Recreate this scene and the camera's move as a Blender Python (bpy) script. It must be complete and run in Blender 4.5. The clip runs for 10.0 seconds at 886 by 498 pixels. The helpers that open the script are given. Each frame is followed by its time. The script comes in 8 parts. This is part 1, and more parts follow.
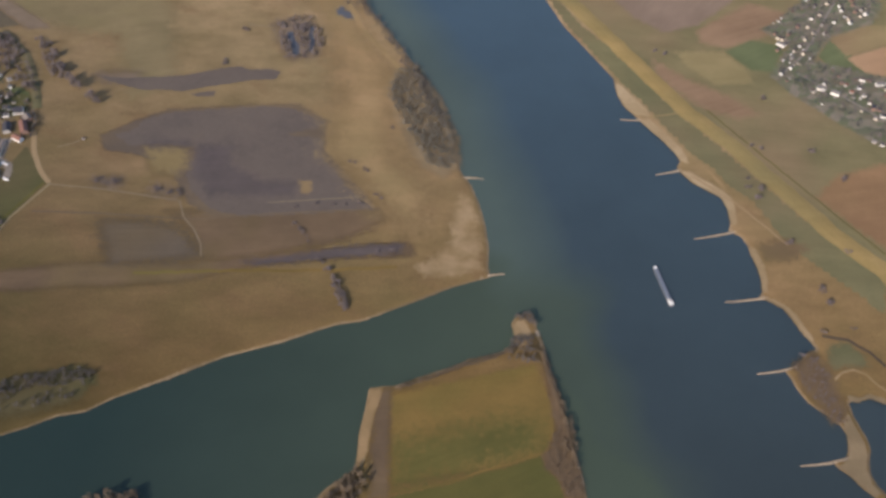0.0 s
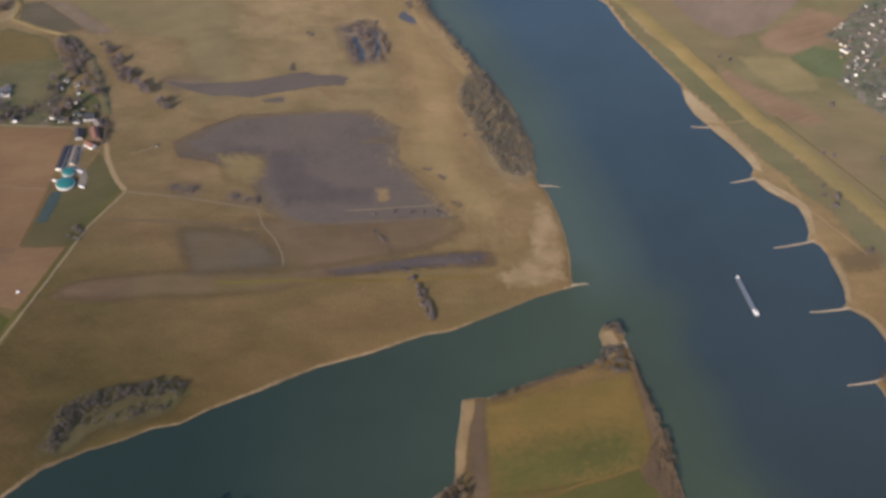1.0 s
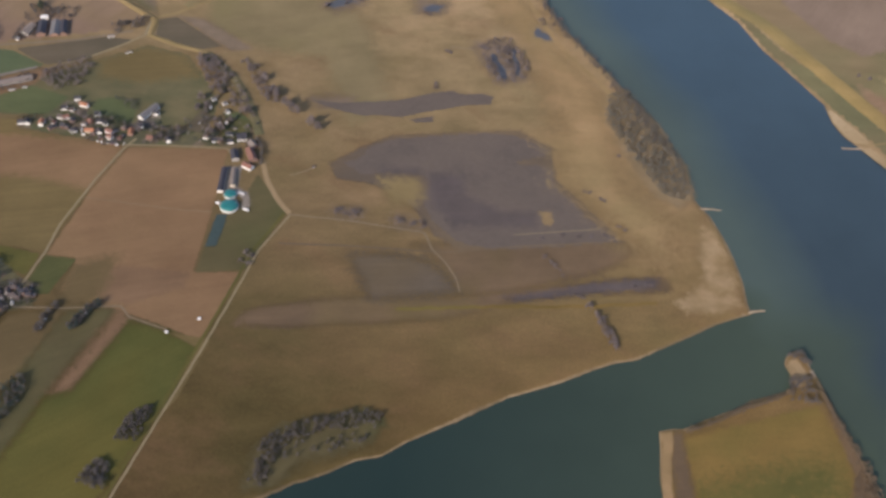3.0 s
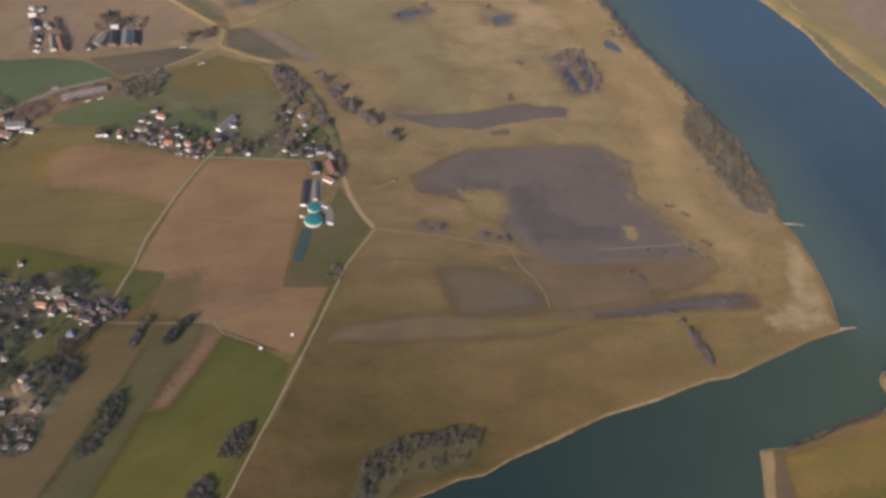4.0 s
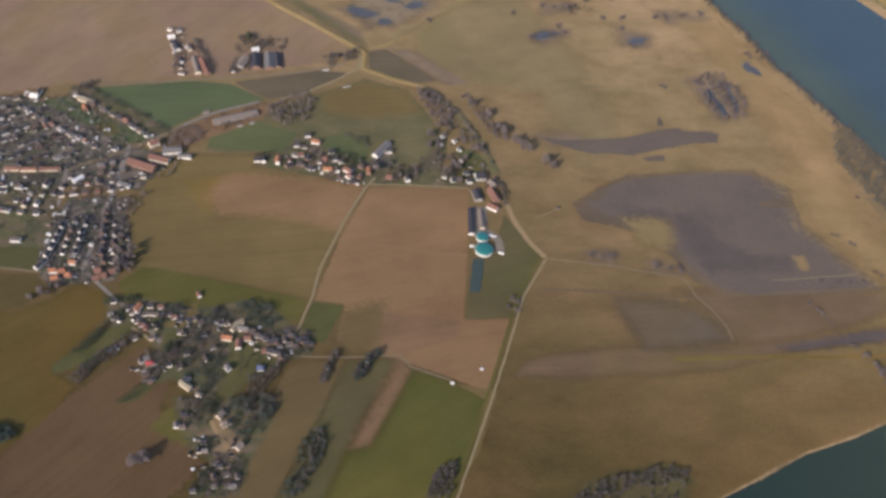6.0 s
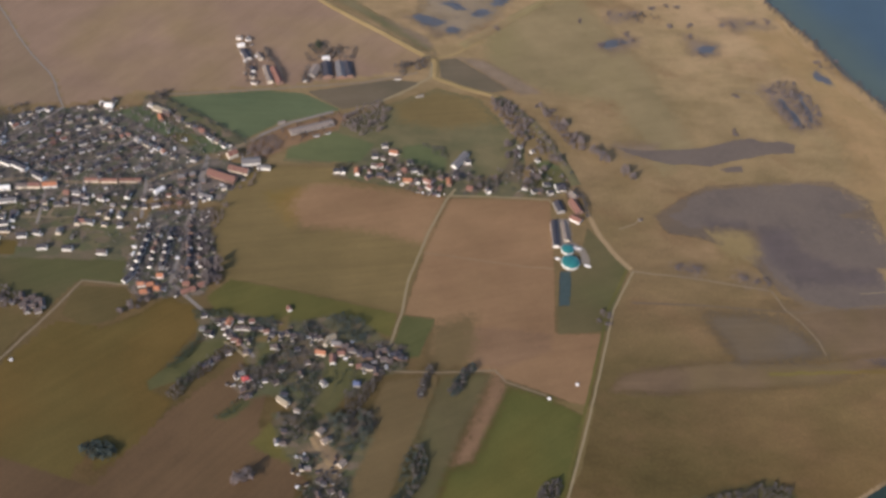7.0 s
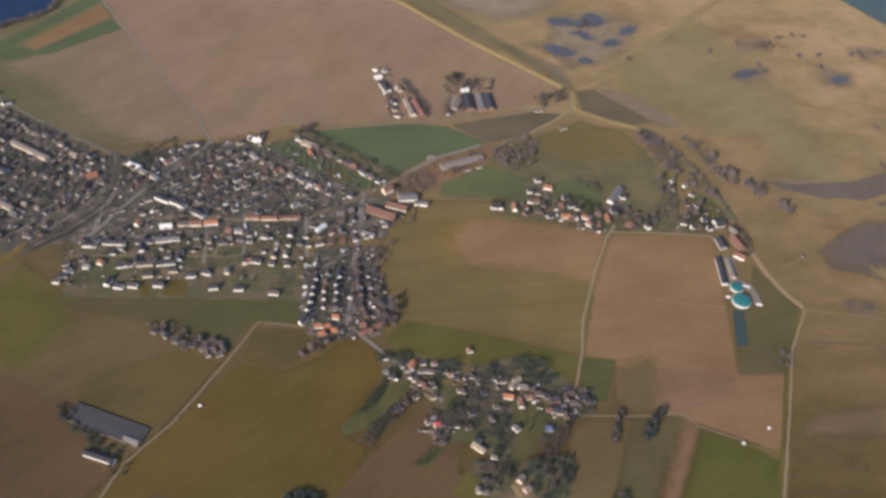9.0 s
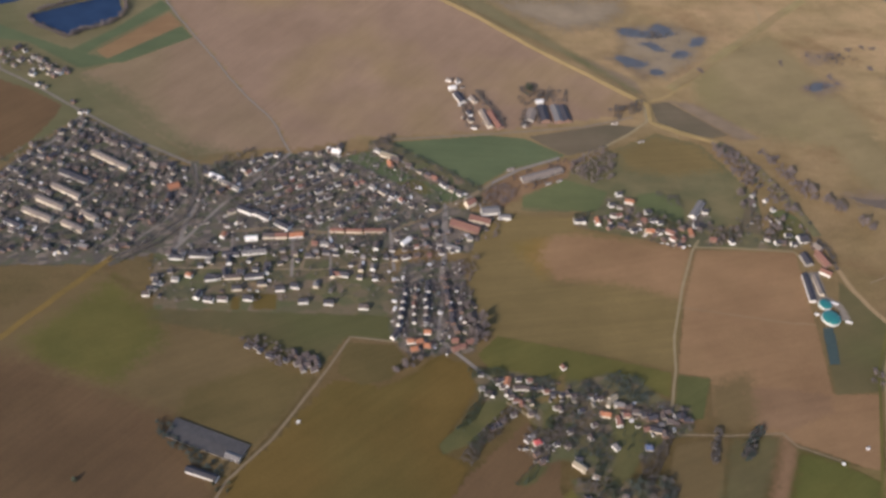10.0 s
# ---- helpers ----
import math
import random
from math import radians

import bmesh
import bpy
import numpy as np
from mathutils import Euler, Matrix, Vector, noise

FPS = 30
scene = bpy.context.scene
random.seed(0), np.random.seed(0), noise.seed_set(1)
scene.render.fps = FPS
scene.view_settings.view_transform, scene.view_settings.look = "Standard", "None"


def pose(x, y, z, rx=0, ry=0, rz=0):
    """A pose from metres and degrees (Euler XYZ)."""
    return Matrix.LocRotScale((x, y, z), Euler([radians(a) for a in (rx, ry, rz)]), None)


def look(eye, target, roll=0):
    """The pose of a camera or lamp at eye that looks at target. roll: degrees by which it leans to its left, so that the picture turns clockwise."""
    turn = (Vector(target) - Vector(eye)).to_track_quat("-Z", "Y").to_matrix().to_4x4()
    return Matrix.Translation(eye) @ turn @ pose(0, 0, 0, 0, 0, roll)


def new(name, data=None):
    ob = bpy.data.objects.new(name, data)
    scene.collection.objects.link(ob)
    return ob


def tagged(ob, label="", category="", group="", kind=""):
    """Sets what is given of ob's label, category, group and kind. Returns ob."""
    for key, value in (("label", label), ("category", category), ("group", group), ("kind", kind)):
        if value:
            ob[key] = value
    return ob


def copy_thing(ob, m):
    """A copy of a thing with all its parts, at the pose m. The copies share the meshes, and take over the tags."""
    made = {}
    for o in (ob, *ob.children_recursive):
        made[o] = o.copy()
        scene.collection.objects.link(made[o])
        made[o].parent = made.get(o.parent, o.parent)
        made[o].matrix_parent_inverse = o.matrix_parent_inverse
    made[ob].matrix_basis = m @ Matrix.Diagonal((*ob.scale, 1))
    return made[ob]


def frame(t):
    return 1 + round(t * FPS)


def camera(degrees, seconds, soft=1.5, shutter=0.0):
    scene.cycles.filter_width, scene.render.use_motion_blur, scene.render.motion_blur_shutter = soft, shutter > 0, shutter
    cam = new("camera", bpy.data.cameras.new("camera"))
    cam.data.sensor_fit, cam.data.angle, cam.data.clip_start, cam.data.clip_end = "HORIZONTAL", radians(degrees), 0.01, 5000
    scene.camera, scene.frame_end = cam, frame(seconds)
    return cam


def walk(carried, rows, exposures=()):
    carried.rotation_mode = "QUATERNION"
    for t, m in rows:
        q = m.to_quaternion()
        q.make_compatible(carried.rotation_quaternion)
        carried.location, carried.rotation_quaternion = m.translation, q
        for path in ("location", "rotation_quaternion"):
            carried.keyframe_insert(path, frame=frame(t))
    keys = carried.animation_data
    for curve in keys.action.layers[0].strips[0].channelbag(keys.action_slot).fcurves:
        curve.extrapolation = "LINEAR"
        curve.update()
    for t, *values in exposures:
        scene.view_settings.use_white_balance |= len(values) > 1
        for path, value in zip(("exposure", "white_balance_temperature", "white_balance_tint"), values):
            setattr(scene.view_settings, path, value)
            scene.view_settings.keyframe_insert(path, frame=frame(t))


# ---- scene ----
# A landscape seen from an aircraft, laid out at one quarter of its true size throughout
# (a house of ten metres is two and a half metres here), which keeps the flight within range.
cam = camera(48.0, 10.0, soft=3.2)
# seconds, eye, yaw to the left from +y, pitch, roll
ROWS = [
    (0.0, 0.00, 0.00, 307.74, 0.043, -46.306, 4.838),
    (0.5, -18.66, 1.72, 307.68, -0.234, -46.415, 5.079),
    (1.0, -37.37, 3.44, 307.63, -0.436, -46.509, 5.261),
    (1.5, -56.10, 5.18, 307.57, -0.538, -46.572, 5.392),
    (2.0, -74.81, 6.98, 307.48, -0.631, -46.626, 5.472),
    (2.5, -93.50, 8.83, 307.41, -0.674, -46.643, 5.558),
    (4.0, -149.24, 14.55, 307.54, -0.694, -46.632, 5.859),
    (4.5, -167.91, 16.50, 307.54, -0.698, -46.617, 5.874),
    (5.0, -186.57, 18.48, 307.51, -0.721, -46.589, 5.909),
    (5.5, -205.20, 20.48, 307.43, -0.746, -46.570, 5.991),
    (7.0, -260.63, 26.69, 306.50, -0.828, -46.697, 6.211),
    (7.5, -278.81, 28.73, 306.21, -0.853, -46.694, 6.125),
    (8.0, -296.94, 30.76, 305.99, -0.924, -46.562, 6.037),
    (8.5, -315.12, 32.77, 305.86, -0.963, -46.347, 6.048),
    (9.0, -333.35, 34.76, 305.74, -0.977, -46.163, 6.190),
    (9.5, -351.66, 36.72, 305.60, -0.957, -46.117, 6.401),
    (10.0, -369.99, 38.67, 305.39, -0.925, -46.197, 6.613),
]


def flown(x, y, z, yaw, pitch, roll):
    """A camera pose from yaw, pitch and roll about the line of sight."""
    return pose(x, y, z, 0, 0, yaw) @ pose(0, 0, 0, 90 + pitch, 0, 0) @ pose(0, 0, 0, 0, 0, roll)


walk(cam, [(t, flown(*row)) for t, *row in ROWS], [(0.0, 0.42, 6500, 17), (10.0, 0.42, 6500, 17)])

# ---- world and light ----
SUN_ELEVATION, SUN_AZIMUTH = radians(28), radians(214)
world = bpy.data.worlds.new("sky")
scene.world = world
world.use_nodes = True
sky = world.node_tree.nodes.new("ShaderNodeTexSky")
sky.sky_type, sky.sun_disc = "NISHITA", False
sky.sun_elevation, sky.sun_rotation = SUN_ELEVATION, SUN_AZIMUTH
background = world.node_tree.nodes["Background"]
background.inputs["Strength"].default_value = 0.15
world.node_tree.links.new(sky.outputs["Color"], background.inputs["Color"])
sun = new("sun", bpy.data.lights.new("sun", "SUN"))
sun.data.energy, sun.data.angle, sun.data.color = 3.05, radians(0.6), (1.0, 0.88, 0.7)
toward = Vector((math.sin(SUN_AZIMUTH) * math.cos(SUN_ELEVATION), math.cos(SUN_AZIMUTH) * math.cos(SUN_ELEVATION), math.sin(SUN_ELEVATION)))
sun.matrix_world = look(toward * 900 + Vector((-150, 300, 0)), (-150, 300, 0))

# ---- materials ----
WATER_Z = -0.6
# dry earth and grass scatter light back towards the sun
EARTH_ROUGHNESS = 0.4


def nodes_of(name):
    m = bpy.data.materials.new(name)
    m.use_nodes = True
    t = m.node_tree
    return m, t, t.nodes["Principled BSDF"]


def noise_node(t, scale, detail=4.0, rough=0.55, vector=None):
    n = t.nodes.new("ShaderNodeTexNoise")
    n.inputs["Scale"].default_value, n.inputs["Detail"].default_value, n.inputs["Roughness"].default_value = scale, detail, rough
    if vector is not None:
        t.links.new(vector, n.inputs["Vector"])
    return n.outputs["Fac"]


def ramp(t, fac, stops):
    r = t.nodes.new("ShaderNodeValToRGB")
    while len(r.color_ramp.elements) < len(stops):
        r.color_ramp.elements.new(0.5)
    for e, (at, c) in zip(r.color_ramp.elements, stops):
        e.position, e.color = at, (*c, 1.0)
    t.links.new(fac, r.inputs["Fac"])
    return r.outputs["Color"]


def mix(t, kind, fac, a, b):
    n = t.nodes.new("ShaderNodeMix")
    n.data_type, n.blend_type = "RGBA", kind
    for socket, v in ((n.inputs["Factor"], fac), (n.inputs["A"], a), (n.inputs["B"], b)):
        if isinstance(v, bpy.types.NodeSocket):
            t.links.new(v, socket)
        elif isinstance(v, (int, float)):
            socket.default_value = v
        else:
            socket.default_value = (*v, 1.0)
    return n.outputs["Result"]


def place_of(t, turn=0.0, scale=(1, 1, 1)):
    """World position, turned and stretched."""
    g = t.nodes.new("ShaderNodeNewGeometry")
    m = t.nodes.new("ShaderNodeMapping")
    m.vector_type = "TEXTURE"
    m.inputs["Rotation"].default_value = (0, 0, radians(turn))
    m.inputs["Scale"].default_value = scale
    t.links.new(g.outputs["Position"], m.inputs["Vector"])
    return m.outputs["Vector"]


def bump(t, shader, height, strength=0.3, distance=0.1):
    b = t.nodes.new("ShaderNodeBump")
    b.inputs["Strength"].default_value, b.inputs["Distance"].default_value = strength, distance
    t.links.new(height, b.inputs["Height"])
    t.links.new(b.outputs["Normal"], shader.inputs["Normal"])


def soil_or_crop(name, low, high, turn=0.0, rows=0.35, patch=None, spread=0.02):
    """A field: large patches, fine grain and drill rows that run along one direction."""
    m, t, s = nodes_of(name)
    s.inputs["Diffuse Roughness"].default_value = EARTH_ROUGHNESS
    p = place_of(t)
    c = ramp(t, noise_node(t, spread, 5, 0.6, p), [(0.36, low), (0.64, high)])
    if patch:
        c = mix(t, "MIX", ramp(t, noise_node(t, 0.011, 3, 0.5, p), [(0.48, (0, 0, 0)), (0.62, (1, 1, 1))]), c, patch)
    drill = noise_node(t, 0.55, 2, 0.5, place_of(t, turn, (40, 1, 1)))
    c = mix(t, "OVERLAY", rows, c, ramp(t, drill, [(0.3, (0.3, 0.3, 0.3)), (0.7, (0.7, 0.7, 0.7))]))
    c = mix(t, "OVERLAY", 0.22, c, ramp(t, noise_node(t, 0.07, 6, 0.66, place_of(t, turn, (2.2, 1, 1))), [(0.34, (0.3, 0.31, 0.29)), (0.66, (0.7, 0.69, 0.7))]))
    grain = noise_node(t, 1.3, 5, 0.7, p)
    c = mix(t, "OVERLAY", 0.3, c, ramp(t, grain, [(0.25, (0.25, 0.25, 0.25)), (0.75, (0.75, 0.75, 0.75))]))
    t.links.new(c, s.inputs["Base Color"])
    s.inputs["Roughness"].default_value = 0.95
    s.inputs["Specular IOR Level"].default_value = 0.15
    bump(t, s, grain, 0.4, 0.15)
    return m


def simple(name, low, high, scale=1.0, rough=0.8, by_object=0.0, metal=0.0):
    """A plain surface with grain, weather stains and, if wanted, a difference from piece to piece."""
    m, t, s = nodes_of(name)
    p = place_of(t)
    fac = noise_node(t, scale, 6, 0.65, p)
    c = ramp(t, fac, [(0.3, low), (0.7, high)])
    c = mix(t, "OVERLAY", 0.35, c, ramp(t, noise_node(t, scale * 6, 3, 0.6, p), [(0.3, (0.3, 0.3, 0.3)), (0.7, (0.7, 0.7, 0.7))]))
    if by_object:
        shades = [(0.0, (0.45, 0.47, 0.5)), (0.5, (1, 1, 1)), (1.0, (1.2, 1.15, 1.06))]
        info, piece = t.nodes.new("ShaderNodeObjectInfo"), t.nodes.new("ShaderNodeNewGeometry")
        c = mix(t, "MULTIPLY", by_object, c, ramp(t, info.outputs["Random"], shades))
        c = mix(t, "MULTIPLY", by_object * 0.8, c, ramp(t, piece.outputs["Random Per Island"], shades))
    t.links.new(c, s.inputs["Base Color"])
    s.inputs["Roughness"].default_value, s.inputs["Metallic"].default_value = rough, metal
    bump(t, s, fac, 0.25, 0.05)
    return m


# ---- plan: shores ----
def chain(*parts):
    return [p for part in parts for p in part]


WEST_BANK = chain([(-700, 1100), (-330, 800)], [(-85.0, 542.4)], [(-77.4, 526.6), (-62.6, 500.6), (-53.4, 475.4), (-38.7, 452.7), (-25.2, 428.9), (-14.9, 408.4), (-5.7, 386.8)], [(1.2, 362.3), (4.5, 346.5), (6.8, 342.1), (10.5, 335.7), (14.8, 323.1), (17.7, 310.9), (19.6, 297.3), (19.5, 285.7), (20.1, 280.2)])
CANAL_NORTH = chain([(14.1, 277.6), (4.9, 272.8), (-6.3, 265.4), (-17.2, 258.7), (-30.0, 250.8), (-38.7, 248.4), (-49.1, 242.9), (-59.3, 237.0), (-68.4, 233.0), (-79.4, 228.0), (-97.9, 215.4), (-116.0, 204.8), (-124.2, 198.0), (-133.5, 195.1), (-141.8, 189.7), (-150.3, 185.3)], [(-152.7, 184.4), (-166.2, 174.8)], [(-290, 20), (-620, -330), (-1100, -860)])
EAST_BANK = chain([(-600, 1300), (-170, 800)], [(45.7, 496.8), (56.3, 470.0), (70.0, 446.0), (80.4, 427.0), (81.6, 412.8), (84.8, 403.9), (88.7, 398.1), (93.8, 390.8), (101.3, 380.5), (107.3, 370.7), (108.9, 365.5), (106.5, 360.8), (107.4, 358.5), (113.2, 350.5), (125.4, 342.3), (127.3, 336.9), (127.8, 331.4), (127.4, 324.8), (125.6, 320.6), (130.9, 317.4), (133.2, 312.4), (133.8, 306.6), (135.6, 299.1), (136.5, 292.6), (136.0, 286.1), (133.4, 282.3), (138.4, 279.5), (142.7, 276.5), (145.3, 271.3), (147.7, 265.3), (150.6, 260.3), (152.3, 257.0), (147.7, 253.4), (142.1, 247.7), (137.1, 244.7), (139.3, 240.8), (141.0, 235.5), (144.2, 229.3), (147.9, 226.3), (151.7, 223.6), (154.8, 220.1), (156.2, 216.4), (155.5, 211.4), (154.1, 206.9), (148.8, 204.5), (149.2, 201.7), (153.6, 198.1), (157.5, 192.8), (160.5, 190.3)], [(160, 60), (190, -200), (330, -900)])
PENINSULA = chain([(-23.5, 219.5), (-18.9, 220.5), (-13.7, 221.3), (-5.5, 226.1), (7.1, 232.8), (13.5, 237.3), (22.2, 240.5), (29.9, 244.1), (31.4, 250.3), (29.3, 255.9), (30.8, 259.9), (35.4, 263.4), (38.9, 262.5), (40.2, 255.6), (41.6, 249.9), (43.3, 241.6), (46.0, 231.0), (48.9, 220.8), (51.0, 213.4), (53.3, 203.7), (55.1, 194.4), (56.8, 185.4), (57.6, 180.5)], [(72, 95), (100, -200), (220, -900), (-1000, -900), (-570, -375), (-240, -30), (-150, 92)], [(-116.5, 155.0), (-93.7, 161.3), (-65.3, 161.8)], [(-36.2, 171.6), (-34.7, 174.8), (-29.5, 179.8), (-25.0, 184.7), (-24.8, 191.2), (-25.0, 199.5), (-24.1, 208.2), (-23.6, 214.6)])
BASIN = chain([(160.4, 232.0), (164.3, 231.9), (169.3, 234.2), (174.8, 231.9)], [(220, 222), (240, 160), (190, 140)], [(165.2, 193.1), (163.2, 195.6), (161.8, 200.1), (162.6, 206.1), (164.1, 209.9), (164.0, 214.7), (162.3, 220.8), (160.8, 225.8)])


def outline_distance(px, py, poly):
    """Distance to a closed outline, and whether each place lies inside it."""
    best, inside = np.full(px.shape, 1e9), np.zeros(px.shape, bool)
    for (ax, ay), (bx, by) in zip(poly, poly[1:] + poly[:1]):
        dx, dy = bx - ax, by - ay
        k = np.clip(((px - ax) * dx + (py - ay) * dy) / max(dx * dx + dy * dy, 1e-9), 0, 1)
        best = np.minimum(best, np.hypot(px - ax - k * dx, py - ay - k * dy))
        cross = (ay > py) != (by > py)
        inside ^= cross & (px < ax + (py - ay) / (dy if abs(dy) > 1e-9 else 1e-9) * dx)
    return best, inside


RIVER = WEST_BANK + CANAL_NORTH + EAST_BANK[::-1]


def shore(px, py):
    """Metres from the water's edge: positive on land."""
    dr, ir = outline_distance(px, py, RIVER)
    dp, ip = outline_distance(px, py, PENINSULA)
    db, ib = outline_distance(px, py, BASIN)
    wet = (ir & ~ip) | ib
    d = np.where(ir, np.where(ip, dp, np.minimum(dr, dp)), dr)
    d = np.where(ib, db, np.where(wet, d, np.minimum(d, db)))
    return np.where(wet, -d, d)


def spaced(spans):
    out = []
    for a, b, n in spans:
        out += list(np.linspace(a, b, n, endpoint=False))
    return np.array(out + [spans[-1][1]])


def wobble(px, py, size, seed):
    """A soft uneven field of values between -1 and 1."""
    rng = np.random.RandomState(seed)
    total = np.zeros(px.shape)
    for _ in range(7):
        a, ph, k = rng.uniform(0, 6.283), rng.uniform(0, 6.283), rng.uniform(0.6, 1.8) / size
        total += np.sin((px * math.cos(a) + py * math.sin(a)) * k * 6.283 + ph)
    return total / 4


def sheet(name, xs, ys, height):
    gx, gy = np.meshgrid(xs, ys)
    px, py = gx.ravel(), gy.ravel()
    co = np.stack([px, py, height(px, py)], 1)
    w, h = len(xs), len(ys)
    i = (np.arange(h - 1)[:, None] * w + np.arange(w - 1)).ravel()
    quads = np.stack([i, i + 1, i + w + 1, i + w], 1)
    me = bpy.data.meshes.new(name)
    me.from_pydata(co.tolist(), [], quads.tolist())
    me.shade_smooth()
    return new(name, me), px, py


def ground_height(px, py):
    d = shore(px, py)
    width = 2.1 + 1.2 * wobble(px, py, 60, 3)
    land = np.clip(d / width, 0, 1)
    land = land * land * (3 - 2 * land)
    bed = np.clip(-d / 12, 0, 1)
    return np.where(d > 0, WATER_Z + 0.6 * land, WATER_Z - 0.12 - 2.4 * bed)


def meadow():
    """Winter grass: olive and brown by the side water, drier to the north and paler there by painted-in haze, with sand
    at the shores.
    """
    m, t, s = nodes_of("meadow")
    s.inputs["Diffuse Roughness"].default_value = EARTH_ROUGHNESS
    p = place_of(t)
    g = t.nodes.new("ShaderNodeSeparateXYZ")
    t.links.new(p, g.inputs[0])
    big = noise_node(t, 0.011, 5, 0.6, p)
    # Haze is put into the colour: paler northward, on top of drier grass.
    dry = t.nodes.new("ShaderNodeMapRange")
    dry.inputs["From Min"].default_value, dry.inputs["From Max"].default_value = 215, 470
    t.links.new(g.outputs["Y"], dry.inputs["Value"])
    # Two grass tones: darker in the west, warmer and lighter in the east.
    western = ramp(t, big, [(0.33, (0.076, 0.061, 0.023)), (0.5, (0.1, 0.071, 0.028)), (0.68, (0.122, 0.08, 0.034))])
    eastern = ramp(t, big, [(0.33, (0.118, 0.085, 0.032)), (0.5, (0.155, 0.1, 0.038)), (0.68, (0.182, 0.112, 0.046))])
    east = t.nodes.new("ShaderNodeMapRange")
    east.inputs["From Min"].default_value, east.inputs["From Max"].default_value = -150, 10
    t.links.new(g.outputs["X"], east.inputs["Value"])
    south = mix(t, "MIX", east.outputs["Result"], western, eastern)
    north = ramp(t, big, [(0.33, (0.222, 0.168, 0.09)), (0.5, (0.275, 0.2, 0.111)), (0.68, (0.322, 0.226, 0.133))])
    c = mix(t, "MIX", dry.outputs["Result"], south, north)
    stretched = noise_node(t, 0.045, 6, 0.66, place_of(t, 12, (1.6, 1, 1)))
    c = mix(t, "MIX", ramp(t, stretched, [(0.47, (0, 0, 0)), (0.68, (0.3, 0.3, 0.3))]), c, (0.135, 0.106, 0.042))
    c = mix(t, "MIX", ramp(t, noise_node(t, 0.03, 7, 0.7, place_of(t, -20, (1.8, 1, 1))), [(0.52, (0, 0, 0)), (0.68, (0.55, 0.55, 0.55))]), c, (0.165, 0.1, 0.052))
    # Darkens the grass westward: the weaker light seen there, put into the colour.
    west_shade = t.nodes.new("ShaderNodeMapRange")
    west_shade.inputs["From Min"].default_value, west_shade.inputs["From Max"].default_value = -215, -40
    t.links.new(g.outputs["X"], west_shade.inputs["Value"])
    c = mix(t, "MULTIPLY", 1.0, c, ramp(t, west_shade.outputs["Result"], [(0.0, (0.86, 0.85, 0.83)), (1.0, (1.0, 1.0, 1.0))]))
    c = mix(t, "OVERLAY", 0.42, c, ramp(t, noise_node(t, 0.075, 7, 0.68, place_of(t, 9, (1.9, 1, 1))), [(0.34, (0.3, 0.31, 0.29)), (0.66, (0.7, 0.69, 0.7))]))
    fine = noise_node(t, 0.9, 6, 0.7, p)
    c = mix(t, "OVERLAY", 0.4, c, ramp(t, fine, [(0.25, (0.25, 0.25, 0.25)), (0.75, (0.75, 0.75, 0.75))]))
    add = t.nodes.new("ShaderNodeMath")
    add.operation = "MULTIPLY_ADD"
    add.inputs[1].default_value = 0.75
    t.links.new(fine, add.inputs[0])
    t.links.new(g.outputs["Z"], add.inputs[2])
    beach = ramp(t, add.outputs[0], [(0.0, (0.9, 0.9, 0.9)), (0.1, (0, 0, 0))])
    sand = ramp(t, noise_node(t, 0.25, 5, 0.6, p), [(0.3, (0.27, 0.19, 0.105)), (0.7, (0.37, 0.27, 0.165))])
    sand = mix(t, "MIX", ramp(t, noise_node(t, 0.035, 5, 0.65, p), [(0.36, (0, 0, 0)), (0.56, (0.85, 0.85, 0.85))]), sand, (0.13, 0.095, 0.055))
    c = mix(t, "MIX", beach, c, sand)
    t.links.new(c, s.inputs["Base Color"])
    s.inputs["Roughness"].default_value = 0.95
    s.inputs["Specular IOR Level"].default_value = 0.15
    bump(t, s, fine, 0.5, 0.2)
    return m


XS = spaced([(-4500, -1000, 8), (-1000, -200, 120), (-200, 260, 340), (260, 600, 40), (600, 4500, 8)])
YS = spaced([(-3000, 60, 8), (60, 140, 20), (140, 460, 260), (460, 800, 110), (800, 4500, 10)])
ground, _, _ = sheet("ground", XS, YS, ground_height)
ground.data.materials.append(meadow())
tagged(ground, "dry olive winter meadow with sandy river shores", "ground", kind="structure")


